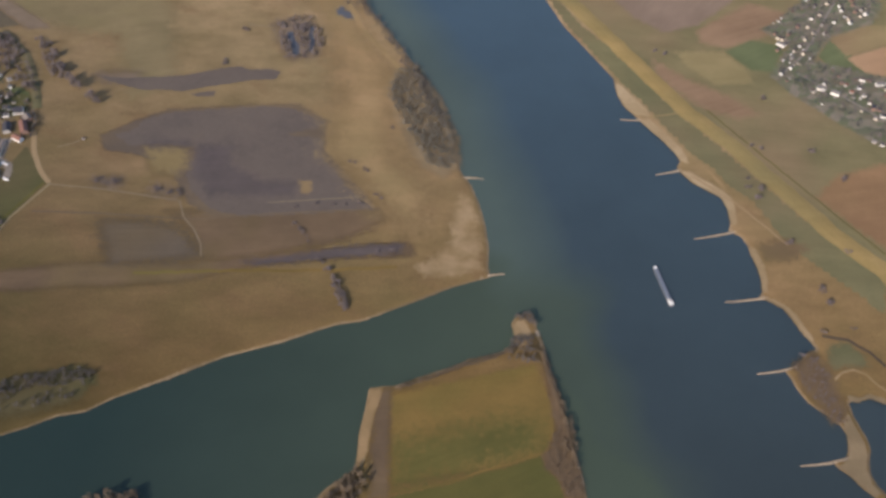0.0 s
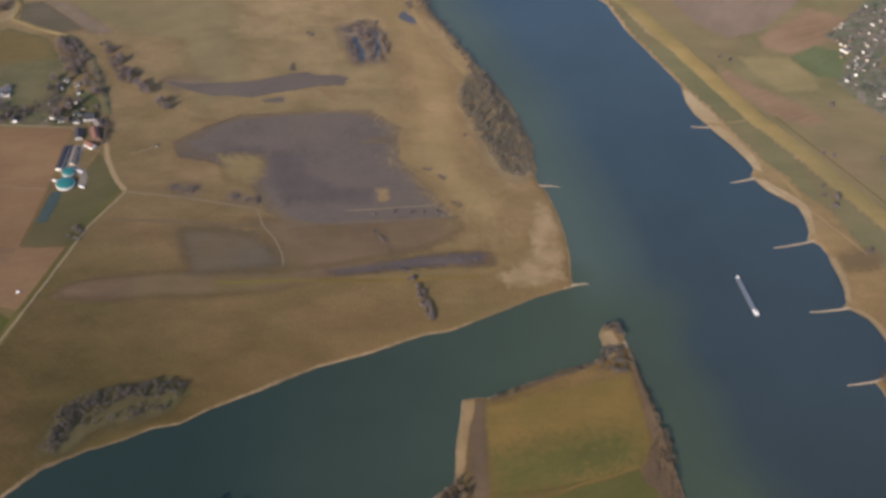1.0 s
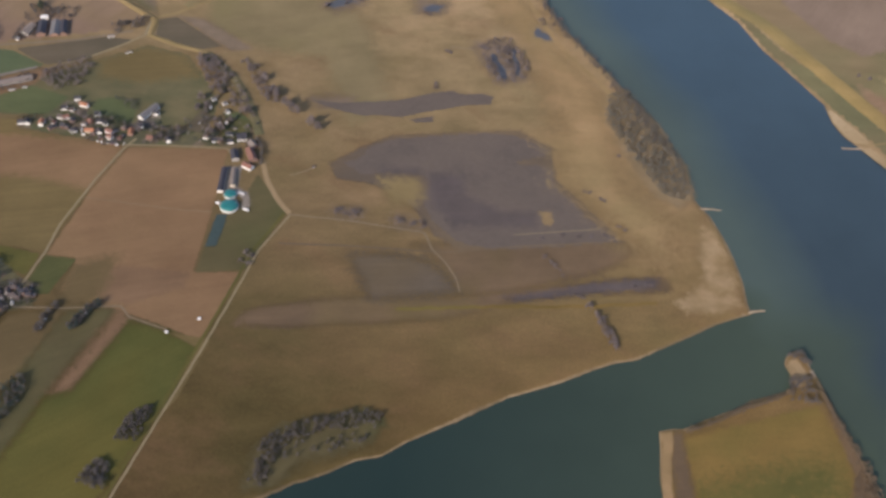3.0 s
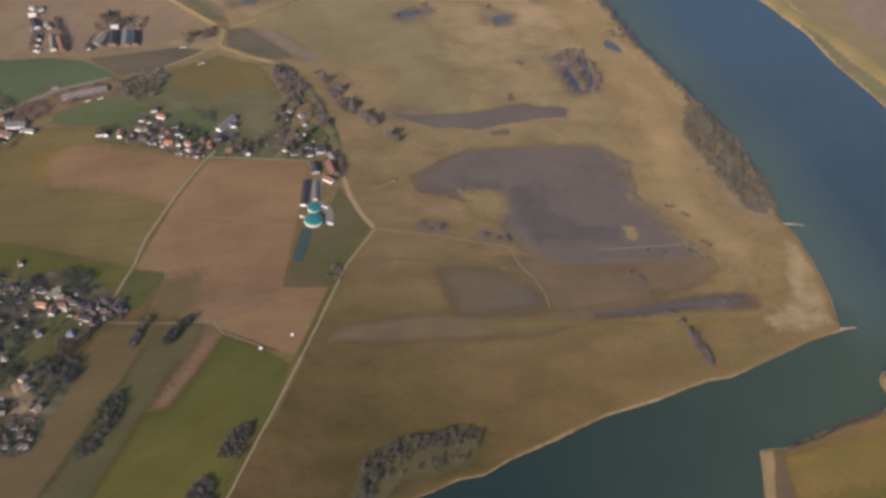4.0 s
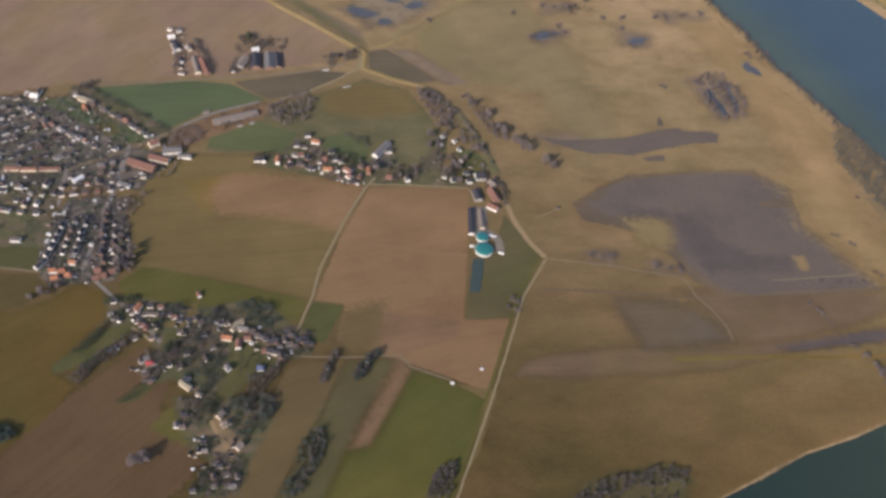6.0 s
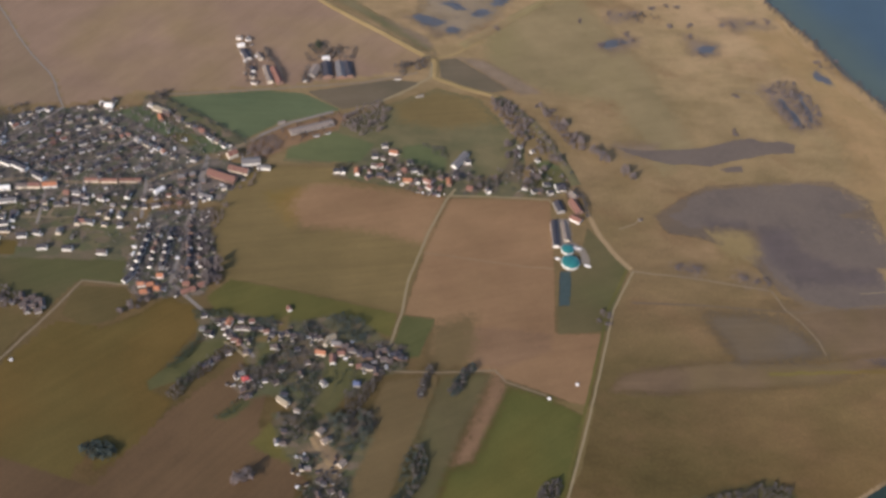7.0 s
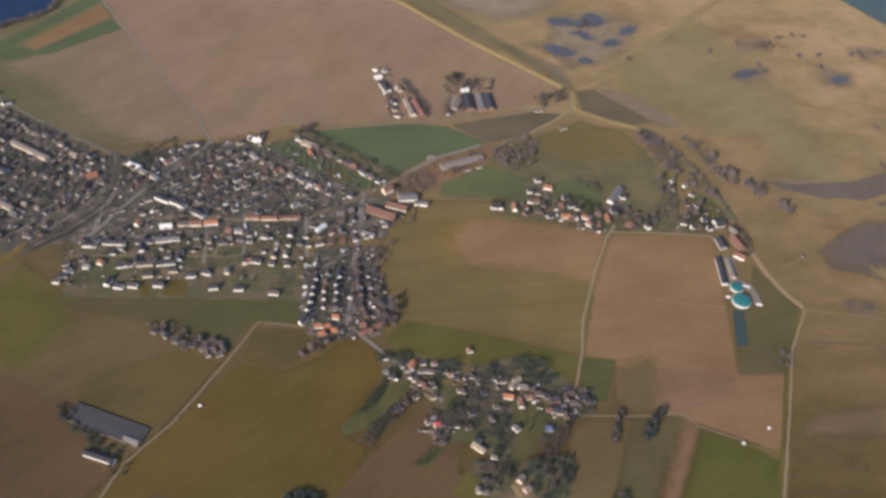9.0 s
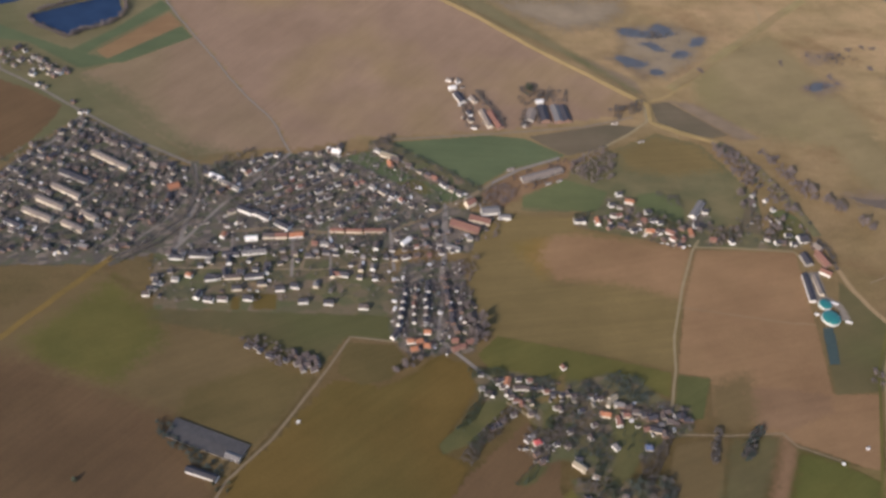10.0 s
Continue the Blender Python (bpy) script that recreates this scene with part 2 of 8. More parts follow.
def river_water():
    m, t, s = nodes_of("river_water")
    a = t.nodes.new("ShaderNodeAttribute")
    a.attribute_name = "silt"
    p = place_of(t)
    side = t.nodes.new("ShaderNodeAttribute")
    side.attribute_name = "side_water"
    # Sky reflection put into the base colour: bluer and brighter to the north.
    sky_tint = t.nodes.new("ShaderNodeMapRange")
    sky_tint.inputs["From Min"].default_value, sky_tint.inputs["From Max"].default_value = 190, 480
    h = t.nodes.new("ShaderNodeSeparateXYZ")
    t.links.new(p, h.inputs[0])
    t.links.new(h.outputs["Y"], sky_tint.inputs["Value"])
    deep = mix(t, "MIX", sky_tint.outputs["Result"], (0.036, 0.05, 0.053), (0.05, 0.082, 0.104))
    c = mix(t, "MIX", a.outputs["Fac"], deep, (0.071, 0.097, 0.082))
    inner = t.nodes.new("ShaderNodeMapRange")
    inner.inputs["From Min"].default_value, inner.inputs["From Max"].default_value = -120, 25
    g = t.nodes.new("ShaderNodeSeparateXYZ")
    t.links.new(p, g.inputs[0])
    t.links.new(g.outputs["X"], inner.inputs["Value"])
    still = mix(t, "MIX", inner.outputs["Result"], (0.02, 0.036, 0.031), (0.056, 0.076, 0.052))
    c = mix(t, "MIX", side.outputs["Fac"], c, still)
    c = mix(t, "OVERLAY", 0.3, c, ramp(t, noise_node(t, 0.02, 5, 0.6, p), [(0.3, (0.38, 0.38, 0.38)), (0.7, (0.62, 0.62, 0.62))]))
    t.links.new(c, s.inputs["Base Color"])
    s.inputs["Roughness"].default_value, s.inputs["IOR"].default_value = 0.22, 1.33
    bump(t, s, noise_node(t, 0.9, 4, 0.6, p), 0.12, 0.1)
    return m


# Silt from the side water drifts down along the west bank.
water, wx, wy = sheet("water", spaced([(-1200, -250, 40), (-250, 200, 150), (200, 400, 10)]), spaced([(-900, 100, 40), (100, 500, 160), (500, 1350, 50)]), lambda px, py: np.full(px.shape, WATER_Z))
dw, _ = outline_distance(wx, wy, WEST_BANK + [(-900, 1100), (-900, 250)])
dp, _ = outline_distance(wx, wy, PENINSULA)
plume = np.clip(1.3 - dw / (27 + 5 * wobble(wx, wy, 90, 9)), 0, 1)
flow = np.array((13.0, -20.0)) / math.hypot(13, 20)
offset = (wx - 26) * -flow[1] + (wy - 276) * flow[0]
side = np.clip(0.6 - (offset + 5 * wobble(wx, wy, 40, 11)) / 16, 0, 1) * (wy < 300)
side = np.maximum(side, 0.85 * np.clip(1.6 - 0.8 * dp / (20 + 5 * wobble(wx, wy, 70, 12)), 0, 1) * np.clip((310 - wy) / 40, 0, 1))
side_water = water.data.attributes.new("side_water", "FLOAT", "POINT")
side_water.data.foreach_set("value", side)
silt = water.data.attributes.new("silt", "FLOAT", "POINT")
silt.data.foreach_set("value", plume)
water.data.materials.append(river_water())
tagged(water, "calm river, dark blue with a greener silty plume", "water", kind="structure")

# ---- land use: fields, marsh, tracks ----
SOIL = soil_or_crop("ploughed_soil", (0.177, 0.108, 0.058), (0.218, 0.136, 0.073), 20, 0.08, (0.190, 0.123, 0.063))
SOIL_PINK = soil_or_crop("pale_soil", (0.195, 0.133, 0.091), (0.229, 0.157, 0.11), 60, 0.08, (0.215, 0.153, 0.085))
SOIL_DARK = soil_or_crop("dark_soil", (0.095, 0.060, 0.032), (0.121, 0.077, 0.040), 55, 0.15)
SOIL_MID = soil_or_crop("damp_soil", (0.155, 0.096, 0.056), (0.194, 0.122, 0.070), 20, 0.1)
SOIL_RED = soil_or_crop("red_soil", (0.185, 0.122, 0.076), (0.220, 0.147, 0.092), 30, 0.15)
SOIL_GREY = soil_or_crop("grey_fallow", (0.095, 0.08, 0.053), (0.125, 0.1, 0.068), 10, 0.1)
STUBBLE = soil_or_crop("olive_stubble", (0.125, 0.094, 0.040), (0.155, 0.114, 0.049), 15, 0.15)
STUBBLE_DARK = soil_or_crop("dark_stubble", (0.088, 0.069, 0.028), (0.115, 0.086, 0.035), 30, 0.1)
STUBBLE_GREEN = soil_or_crop("green_stubble", (0.085, 0.081, 0.025), (0.115, 0.099, 0.030), 30, 0.1)
RANK_GRASS = soil_or_crop("rank_grass", (0.145, 0.101, 0.032), (0.190, 0.125, 0.040), 10, 0.06, (0.120, 0.107, 0.030), 0.03)
MUSTARD = soil_or_crop("ochre_stubble", (0.097, 0.067, 0.02), (0.123, 0.082, 0.025), 45, 0.1, (0.104, 0.079, 0.025))
CROP = soil_or_crop("winter_wheat", (0.07, 0.076, 0.029), (0.086, 0.088, 0.034), 40, 0.12)
CROP_BRIGHT = soil_or_crop("young_wheat", (0.066, 0.072, 0.02), (0.088, 0.086, 0.025), 40, 0.1, (0.112, 0.096, 0.026))
CROP_DARK = soil_or_crop("rye_green", (0.072, 0.095, 0.05), (0.09, 0.11, 0.056), 5, 0.1)
PASTURE = soil_or_crop("pasture", (0.092, 0.09, 0.046), (0.132, 0.112, 0.059), 0, 0.05, (0.115, 0.117, 0.052), 0.07)
DIKE_GRASS = soil_or_crop("dike_grass", (0.215, 0.16, 0.075), (0.26, 0.19, 0.092), 0, 0.1)
SHORE_GRASS = soil_or_crop("shore_grass", (0.12, 0.115, 0.06), (0.155, 0.138, 0.071), 0, 0.06, (0.15, 0.122, 0.068), 0.035)
RIPARIAN = soil_or_crop("riverside_grass", (0.13, 0.117, 0.06), (0.168, 0.142, 0.074), 0, 0.06, (0.182, 0.136, 0.078), 0.03)
SOIL_PLUM = soil_or_crop("plum_soil", (0.165, 0.122, 0.092), (0.195, 0.145, 0.11), 60, 0.08)
SOIL_TAN = soil_or_crop("tan_soil", (0.18, 0.127, 0.083), (0.21, 0.148, 0.098), 60, 0.08, (0.172, 0.132, 0.076))
ROUGH_GRASS = soil_or_crop("rough_grass", (0.118, 0.105, 0.056), (0.15, 0.126, 0.07), 20, 0.06, (0.1, 0.1, 0.05), 0.04)
DIKE_YELLOW = soil_or_crop("yellow_dike_grass", (0.225, 0.165, 0.066), (0.265, 0.192, 0.08), 0, 0.08, (0.185, 0.15, 0.068), 0.04)
DITCH = soil_or_crop("muddy_ditch", (0.055, 0.045, 0.035), (0.08, 0.062, 0.046), 0, 0.05, None, 0.2)
SHORE_SAND = soil_or_crop("shore_sand", (0.29, 0.218, 0.128), (0.37, 0.285, 0.175), 0, 0.05, (0.26, 0.19, 0.105), 0.15)
STRAW = soil_or_crop("weathered_stubble", (0.112, 0.082, 0.039), (0.138, 0.099, 0.047), 30, 0.1)
SCRUB_FLOOR = soil_or_crop("scrub_floor", (0.15, 0.115, 0.08), (0.185, 0.14, 0.1), 0, 0.05, None, 0.08)
GARDEN_GRASS = soil_or_crop("garden_grass", (0.074, 0.076, 0.032), (0.103, 0.096, 0.04), 40, 0.05, (0.116, 0.093, 0.043), 0.08)
DAMP_MEADOW = soil_or_crop("damp_meadow", (0.162, 0.13, 0.069), (0.198, 0.155, 0.084), 20, 0.05, (0.17, 0.142, 0.068), 0.03)
SEDGE = soil_or_crop("purplish_sedge", (0.17, 0.138, 0.098), (0.21, 0.168, 0.12), 8, 0.08, (0.195, 0.15, 0.092), 0.06)
SOIL_MOSS = soil_or_crop("mossy_soil", (0.085, 0.073, 0.035), (0.108, 0.089, 0.044), 30, 0.08, (0.080, 0.079, 0.033), 0.03)
GREEN_PASTURE = soil_or_crop("green_pasture", (0.076, 0.092, 0.042), (0.099, 0.112, 0.051), 5, 0.08)
# Wheat and stubble for the far east bank, lightened by haze put into the colour.
CROP_PALE = soil_or_crop("hazed_wheat", (0.088, 0.108, 0.052), (0.108, 0.124, 0.062), 40, 0.08)
STUBBLE_PALE = soil_or_crop("pale_stubble", (0.185, 0.152, 0.075), (0.225, 0.18, 0.092), 15, 0.08, (0.215, 0.15, 0.085))
SOIL_ORANGE = soil_or_crop("sandy_soil", (0.27, 0.172, 0.1), (0.31, 0.2, 0.12), 30, 0.08)
TAN_GRASS = soil_or_crop("tan_grass", (0.225, 0.155, 0.076), (0.285, 0.194, 0.1), 0, 0.05, (0.24, 0.175, 0.085), 0.05)
TAN_SOFT = soil_or_crop("tan_meadow", (0.19, 0.135, 0.07), (0.226, 0.158, 0.083), 0, 0.05, (0.2, 0.15, 0.072), 0.05)


def yard_ground(name, tones, size):
    """Village plots: each garden, yard or drive has a tone of its own, broken by worn patches."""
    m, t, s = nodes_of(name)
    s.inputs["Diffuse Roughness"].default_value = EARTH_ROUGHNESS
    p = place_of(t, 15, (1.5, 1, 1))
    cells = t.nodes.new("ShaderNodeTexVoronoi")
    cells.inputs["Scale"].default_value = 1 / size
    t.links.new(p, cells.inputs["Vector"])
    pick = t.nodes.new("ShaderNodeSeparateColor")
    t.links.new(cells.outputs["Color"], pick.inputs[0])
    c = ramp(t, pick.outputs[0], [(k / len(tones), tone) for k, tone in enumerate(tones)])
    c.node.color_ramp.interpolation = "CONSTANT"
    c = mix(t, "MIX", ramp(t, noise_node(t, 0.35, 6, 0.7, p), [(0.45, (0, 0, 0)), (0.7, (0.8, 0.8, 0.8))]), c, tones[0])
    grain = noise_node(t, 1.6, 5, 0.7, p)
    c = mix(t, "OVERLAY", 0.5, c, ramp(t, grain, [(0.25, (0.2, 0.2, 0.2)), (0.75, (0.8, 0.8, 0.8))]))
    t.links.new(c, s.inputs["Base Color"])
    s.inputs["Roughness"].default_value = 0.95
    bump(t, s, grain, 0.5, 0.2)
    return m


YARDS = yard_ground("village_yards", ((0.088, 0.075, 0.06), (0.072, 0.076, 0.044), (0.13, 0.106, 0.088), (0.078, 0.075, 0.051), (0.18, 0.146, 0.119), (0.065, 0.058, 0.052), (0.099, 0.085, 0.058), (0.07, 0.076, 0.041)), 2.4)
GARDENS = yard_ground("village_gardens", ((0.088, 0.08, 0.04), (0.078, 0.082, 0.034), (0.12, 0.092, 0.055), (0.065, 0.064, 0.034), (0.11, 0.095, 0.044), (0.14, 0.105, 0.07)), 3.8)
# Garden tones of the far village, with haze put in as extra lightness.
FAR_GARDENS = yard_ground("hazed_gardens", ((0.115, 0.112, 0.072), (0.095, 0.112, 0.06), (0.15, 0.13, 0.098), (0.085, 0.095, 0.058), (0.17, 0.145, 0.115), (0.12, 0.105, 0.072)), 3.2)
FRINGE_DRY = soil_or_crop("sandy_grass", (0.2, 0.138, 0.068), (0.3, 0.218, 0.125), 0, 0.05, None, 0.08)
TRACK_GROUND = soil_or_crop("beaten_earth", (0.19, 0.135, 0.08), (0.24, 0.175, 0.108), 0, 0.05, None, 0.1)
WOOD_FLOOR = soil_or_crop("leaf_litter", (0.18, 0.136, 0.08), (0.225, 0.168, 0.1), 0, 0.05, None, 0.08)
REEDS = soil_or_crop("dead_reeds", (0.108, 0.076, 0.047), (0.145, 0.1, 0.06), 8, 0.1, (0.135, 0.1, 0.046), 0.04)
LAYER = [0]


def part(name, bm, material, parent, label=""):
    me = bpy.data.meshes.new(name)
    bm.to_mesh(me)
    bm.free()
    me.materials.append(material)
    ob = new(name, me)
    ob.parent = parent
    return tagged(ob, label)


def eased(points, step, rough, seed, closed=True):
    """An outline with small uneven steps between its corners, so that no border is ruler-straight."""
    rng, out = random.Random(seed), []
    pairs = list(zip(points, points[1:] + points[:1])) if closed else list(zip(points, points[1:]))
    for (ax, ay), (bx, by) in pairs:
        n = max(1, int(math.hypot(bx - ax, by - ay) / step))
        length = max(math.hypot(bx - ax, by - ay), 1e-6)
        nx, ny = -(by - ay) / length, (bx - ax) / length
        for k in range(n):
            off = rng.uniform(-rough, rough) if k else 0
            out.append((ax + (bx - ax) * k / n + nx * off, ay + (by - ay) * k / n + ny * off))
    if not closed:
        out.append(points[-1])
    return out


def rounded(points, rounds=2):
    for _ in range(rounds):
        points = [q for (ax, ay), (bx, by) in zip(points, points[1:] + points[:1]) for q in ((0.75 * ax + 0.25 * bx, 0.75 * ay + 0.25 * by), (0.25 * ax + 0.75 * bx, 0.25 * ay + 0.75 * by))]
    return points


def field(name, material, outline, label, soft=False, rough=0.35, lift=0.02):
    """A flat parcel that lies on the ground, each new one a little over the last; its border thins out into tufts."""
    LAYER[0] += 1
    if name in ("pool", "marsh_island", "scrub_patch"):
        outline = rounded(eased(outline, 2.5, 0.9, LAYER[0]))
    reach = 3.4 * rough + 0.9 if soft else 0.8
    xs, ys = [p[0] for p in outline], [p[1] for p in outline]
    span = max(max(xs) - min(xs), max(ys) - min(ys))
    step = min(2.6, max(0.5, span / 70))
    gx = np.arange(min(xs) - 2 * reach, max(xs) + 2 * reach + step, step)
    gy = np.arange(min(ys) - 2 * reach, max(ys) + 2 * reach + step, step)
    mx, my = np.meshgrid(gx, gy)
    far, inside = outline_distance(mx.ravel(), my.ravel(), outline)
    edge = np.where(inside, far, -far) / reach
    w, h = len(gx), len(gy)
    k = (np.arange(h - 1)[:, None] * w + np.arange(w - 1)).ravel()
    quads = np.stack([k, k + 1, k + w + 1, k + w], 1)
    quads = quads[(edge[quads] > -0.85).all(1)]
    used = np.unique(quads)
    at = np.zeros(w * h, int)
    at[used] = np.arange(len(used))
    me = bpy.data.meshes.new(name)
    me.from_pydata(np.stack([mx.ravel()[used], my.ravel()[used], np.full(len(used), lift + 0.0005 * LAYER[0])], 1).tolist(), [], at[quads].tolist())
    me.attributes.new("edge", "FLOAT", "POINT").data.foreach_set("value", edge[used])
    me.materials.append(bordered(material))
    return tagged(new(name, me), label, "field", kind="structure")


BORDERED = {}


def bordered(material):
    """The same surface with a border that breaks up into tufts and leaves the ground beneath to show."""
    if material.name in BORDERED:
        return BORDERED[material.name]
    m = material.copy()
    t = m.node_tree
    s, out = t.nodes["Principled BSDF"], t.nodes["Material Output"]
    edge = t.nodes.new("ShaderNodeAttribute")
    edge.attribute_name = "edge"
    p = place_of(t)
    total = t.nodes.new("ShaderNodeMath")
    total.operation = "MULTIPLY_ADD"
    total.inputs[1].default_value = 2.2
    t.links.new(noise_node(t, 0.34, 7, 0.72, p), total.inputs[0])
    t.links.new(edge.outputs["Fac"], total.inputs[2])
    cover = t.nodes.new("ShaderNodeMapRange")
    cover.inputs["From Min"].default_value, cover.inputs["From Max"].default_value = 0.7, 1.5
    t.links.new(total.outputs[0], cover.inputs["Value"])
    bare = t.nodes.new("ShaderNodeBsdfTransparent")
    blend = t.nodes.new("ShaderNodeMixShader")
    # tufts: cells of a hand's length stand or are missing
    cell = t.nodes.new("ShaderNodeVectorMath")
    cell.operation = "SNAP"
    cell.inputs[1].default_value = (0.16, 0.16, 10.0)
    t.links.new(p, cell.inputs[0])
    tuft = t.nodes.new("ShaderNodeTexWhiteNoise")
    t.links.new(cell.outputs[0], tuft.inputs["Vector"])
    stands = t.nodes.new("ShaderNodeMath")
    stands.operation = "GREATER_THAN"
    t.links.new(cover.outputs["Result"], stands.inputs[0])
    t.links.new(tuft.outputs["Value"], stands.inputs[1])
    t.links.new(stands.outputs[0], blend.inputs[0])
    t.links.new(bare.outputs[0], blend.inputs[1])
    t.links.new(s.outputs[0], blend.inputs[2])
    t.links.new(blend.outputs[0], out.inputs["Surface"])
    BORDERED[material.name] = m
    return m


def strip(name, material, line, width, label, height=0.0, category="track", rough=0.12):
    """A track, road or dike along a line; with a height it is an embankment with sloping sides."""
    LAYER[0] += 1
    pts = eased(line, 4.0, rough, LAYER[0] + 500, closed=False)
    z = 0.02 + 0.0005 * LAYER[0]
    bm, rows = bmesh.new(), []
    for i, (x, y) in enumerate(pts):
        ax, ay = pts[max(i - 1, 0)]
        bx, by = pts[min(i + 1, len(pts) - 1)]
        length = max(math.hypot(bx - ax, by - ay), 1e-6)
        nx, ny = -(by - ay) / length, (bx - ax) / length
        profile = ((-1, 0.0), (-0.35, height), (0.35, height), (1, 0.0)) if height else ((-1, 0.0), (1, 0.0))
        rows.append([bm.verts.new((x + nx * k * width / 2, y + ny * k * width / 2, z + h)) for k, h in profile])
    for a, b in zip(rows, rows[1:]):
        for k in range(len(a) - 1):
            bm.faces.new((a[k], b[k], b[k + 1], a[k + 1]))
    bmesh.ops.recalc_face_normals(bm, faces=bm.faces)
    bm.normal_update()
    if sum(f.normal.z for f in bm.faces) < 0:
        bmesh.ops.reverse_faces(bm, faces=bm.faces)
    me = bpy.data.meshes.new(name)
    bm.to_mesh(me)
    bm.free()
    me.materials.append(material)
    return tagged(new(name, me), label, category, kind="structure")


field("damp_meadow", DAMP_MEADOW, [(-245.5, 473.3), (-215.1, 507.9), (-194.4, 523.8), (-156.0, 452.8), (-139.5, 394.8), (-156.7, 376.9), (-177.7, 426.7), (-216.7, 431.8), (-241.5, 444.0)], "olive damp meadow along the dike", True, 3.0)
# East bank
field("east_meadow", RIPARIAN, chain([(-120, 900), (-70, 780)], [(46.4, 518.8)], [(66.2, 487.4), (80.8, 463.0), (97.2, 435.9), (117.5, 403.0), (139.3, 376.2), (160.9, 344.2), (176.7, 320.5), (191.8, 301.7)], [(330, 240), (600, 300), (600, 900)]), "olive grassland beyond the dike", True, 0.6)
field("east_grassland", RIPARIAN, chain([(108.2, 425.2), (144.9, 435.2), (174.5, 434.5)], [(260, 420), (330, 380), (330, 220)], [(190.6, 296.6), (173.0, 314.8), (157.5, 340.0), (136.1, 372.9), (114.4, 400.4)]), "greenish winter grassland beyond the dike", True, 1.2)
field("meadow_strip", SHORE_GRASS, [(-70, 780), (40.0, 525.0), (65.7, 473.3), (77.5, 458.8), (94.0, 432.0), (111.8, 403.2), (133.5, 373.8), (161.4, 333.0), (190.6, 296.6), (185.7, 277.1), (152.5, 312.4), (138.3, 342.6), (130.2, 350.0), (124.2, 361.1), (115.9, 369.0), (108.4, 380.7), (102.4, 391.2), (97.8, 399.5), (93.4, 408.5), (86.8, 418.4), (81.5, 427.8), (71.1, 446.4), (57.5, 470.4), (47.2, 496.1), (-95, 760)], "greenish riverside grass between shore and dike", True, 0.25)
field("ploughed_field", SOIL_PLUM, chain([(150, 760), (60, 760)], [(75.8, 517.7)], [(94.8, 486.1), (111.1, 472.9), (131.0, 483.1), (155.8, 512.9)], [(220, 650)]), "purplish brown ploughed field", True, 0.8)
field("ploughed_field", SOIL_RED, [(129.4, 477.3), (164.0, 510.6), (186.5, 502.3), (183.4, 492.7), (166.5, 476.8), (144.4, 462.8), (130.6, 466.1)], "reddish brown ploughed field", True, 1.0)
field("crop_field", CROP_PALE, [(143.4, 459.5), (159.2, 472.4), (172.9, 470.1), (175.6, 464.1), (171.0, 455.6), (167.6, 444.4), (155.0, 444.6)], "green winter wheat parcel beside the village", True, 0.2)
field("stubble_field", STUBBLE_PALE, [(115.9, 455.5), (142.1, 459.3), (153.5, 442.9), (153.2, 431.5), (133.6, 428.8), (120.3, 442.7)], "yellowish olive stubble field", True, 1.0)
field("crop_field", CROP_PALE, [(194.5, 462.7), (203.4, 478.9), (212.0, 469.4), (218.5, 450.6), (201.9, 444.3)], "green winter wheat parcel among houses", True, 0.2)
field("stubble_field", SOIL_ORANGE, [(209.9, 462.8), (235.4, 478.2), (257.7, 477.2), (250.3, 450.1), (218.3, 449.6)], "light tan stubble field", True, 0.4)
field("stubble_field", STUBBLE_PALE, [(204.5, 481.3), (228.0, 498.2), (264.1, 500.2), (258.0, 478.3), (235.6, 479.3), (210.4, 465.0)], "olive stubble field", True, 0.6)
field("ploughed_field", SOIL, [(170.7, 347.3), (183.4, 363.8), (210.2, 376.2), (231.9, 383.2), (208.7, 298.7), (195.7, 317.5), (185.8, 326.9)], "reddish brown ploughed field beyond the dike", True, 1.0)
field("fallow_field", SOIL_RED, [(102.6, 446.8), (119.1, 431.6), (139.7, 419.1), (153.7, 406.6), (140.1, 401.6), (125.2, 407.7), (110.8, 421.7), (103.1, 434.3)], "reddish fallow strip beside the dike", True, 1.6)
# Peninsula
field("stubble_field", RANK_GRASS, [(-15.3, 216.3), (3.3, 223.4), (38.8, 236.6), (46.2, 217.5), (47.0, 205.1), (42.8, 196.1), (21.6, 188.4), (-11.6, 178.9)], "olive stubble field on the peninsula", True, 0.4)
field("crop_field", STUBBLE_GREEN, chain([(-11.2, 174.1), (0.3, 178.3), (9.9, 181.4), (19.7, 186.4), (29.6, 190.1), (41.3, 196.0), (43.3, 190.6), (47.7, 186.4), (49.5, 179.4)], [(60, 130), (-20, 130)]), "dull green winter wheat field on the peninsula")
field("stubble_field", STUBBLE_GREEN, [(-11.1, 194.5), (8.7, 203.7), (29.3, 210.7), (40.8, 209.4), (41.8, 198.6), (19.6, 188.7), (0.0, 181.4), (-9.7, 179.1)], "greener part of the peninsula stubble", True, 4.0)
field("scrub_ground", REEDS, [(39.9, 252.2), (42.1, 238.3), (44.7, 222.5), (46.6, 207.5), (44.2, 198.8), (41.8, 196.0), (42.9, 190.5), (47.3, 186.8), (50.1, 179.5), (56.7, 180.1), (55.4, 189.4), (52.2, 204.4), (48.4, 221.6), (44.3, 238.5), (41.5, 249.4)], "brown scrubby bank of the peninsula", True, 0.5)
field("scrub_ground", REEDS, [(-19.3, 218.0), (-15.2, 218.9), (-13.9, 201.5), (-12.1, 173.6), (-17.9, 173.0), (-19.7, 191.3), (-20.1, 205.7)], "brown rough edge of the peninsula field", True, 0.8)
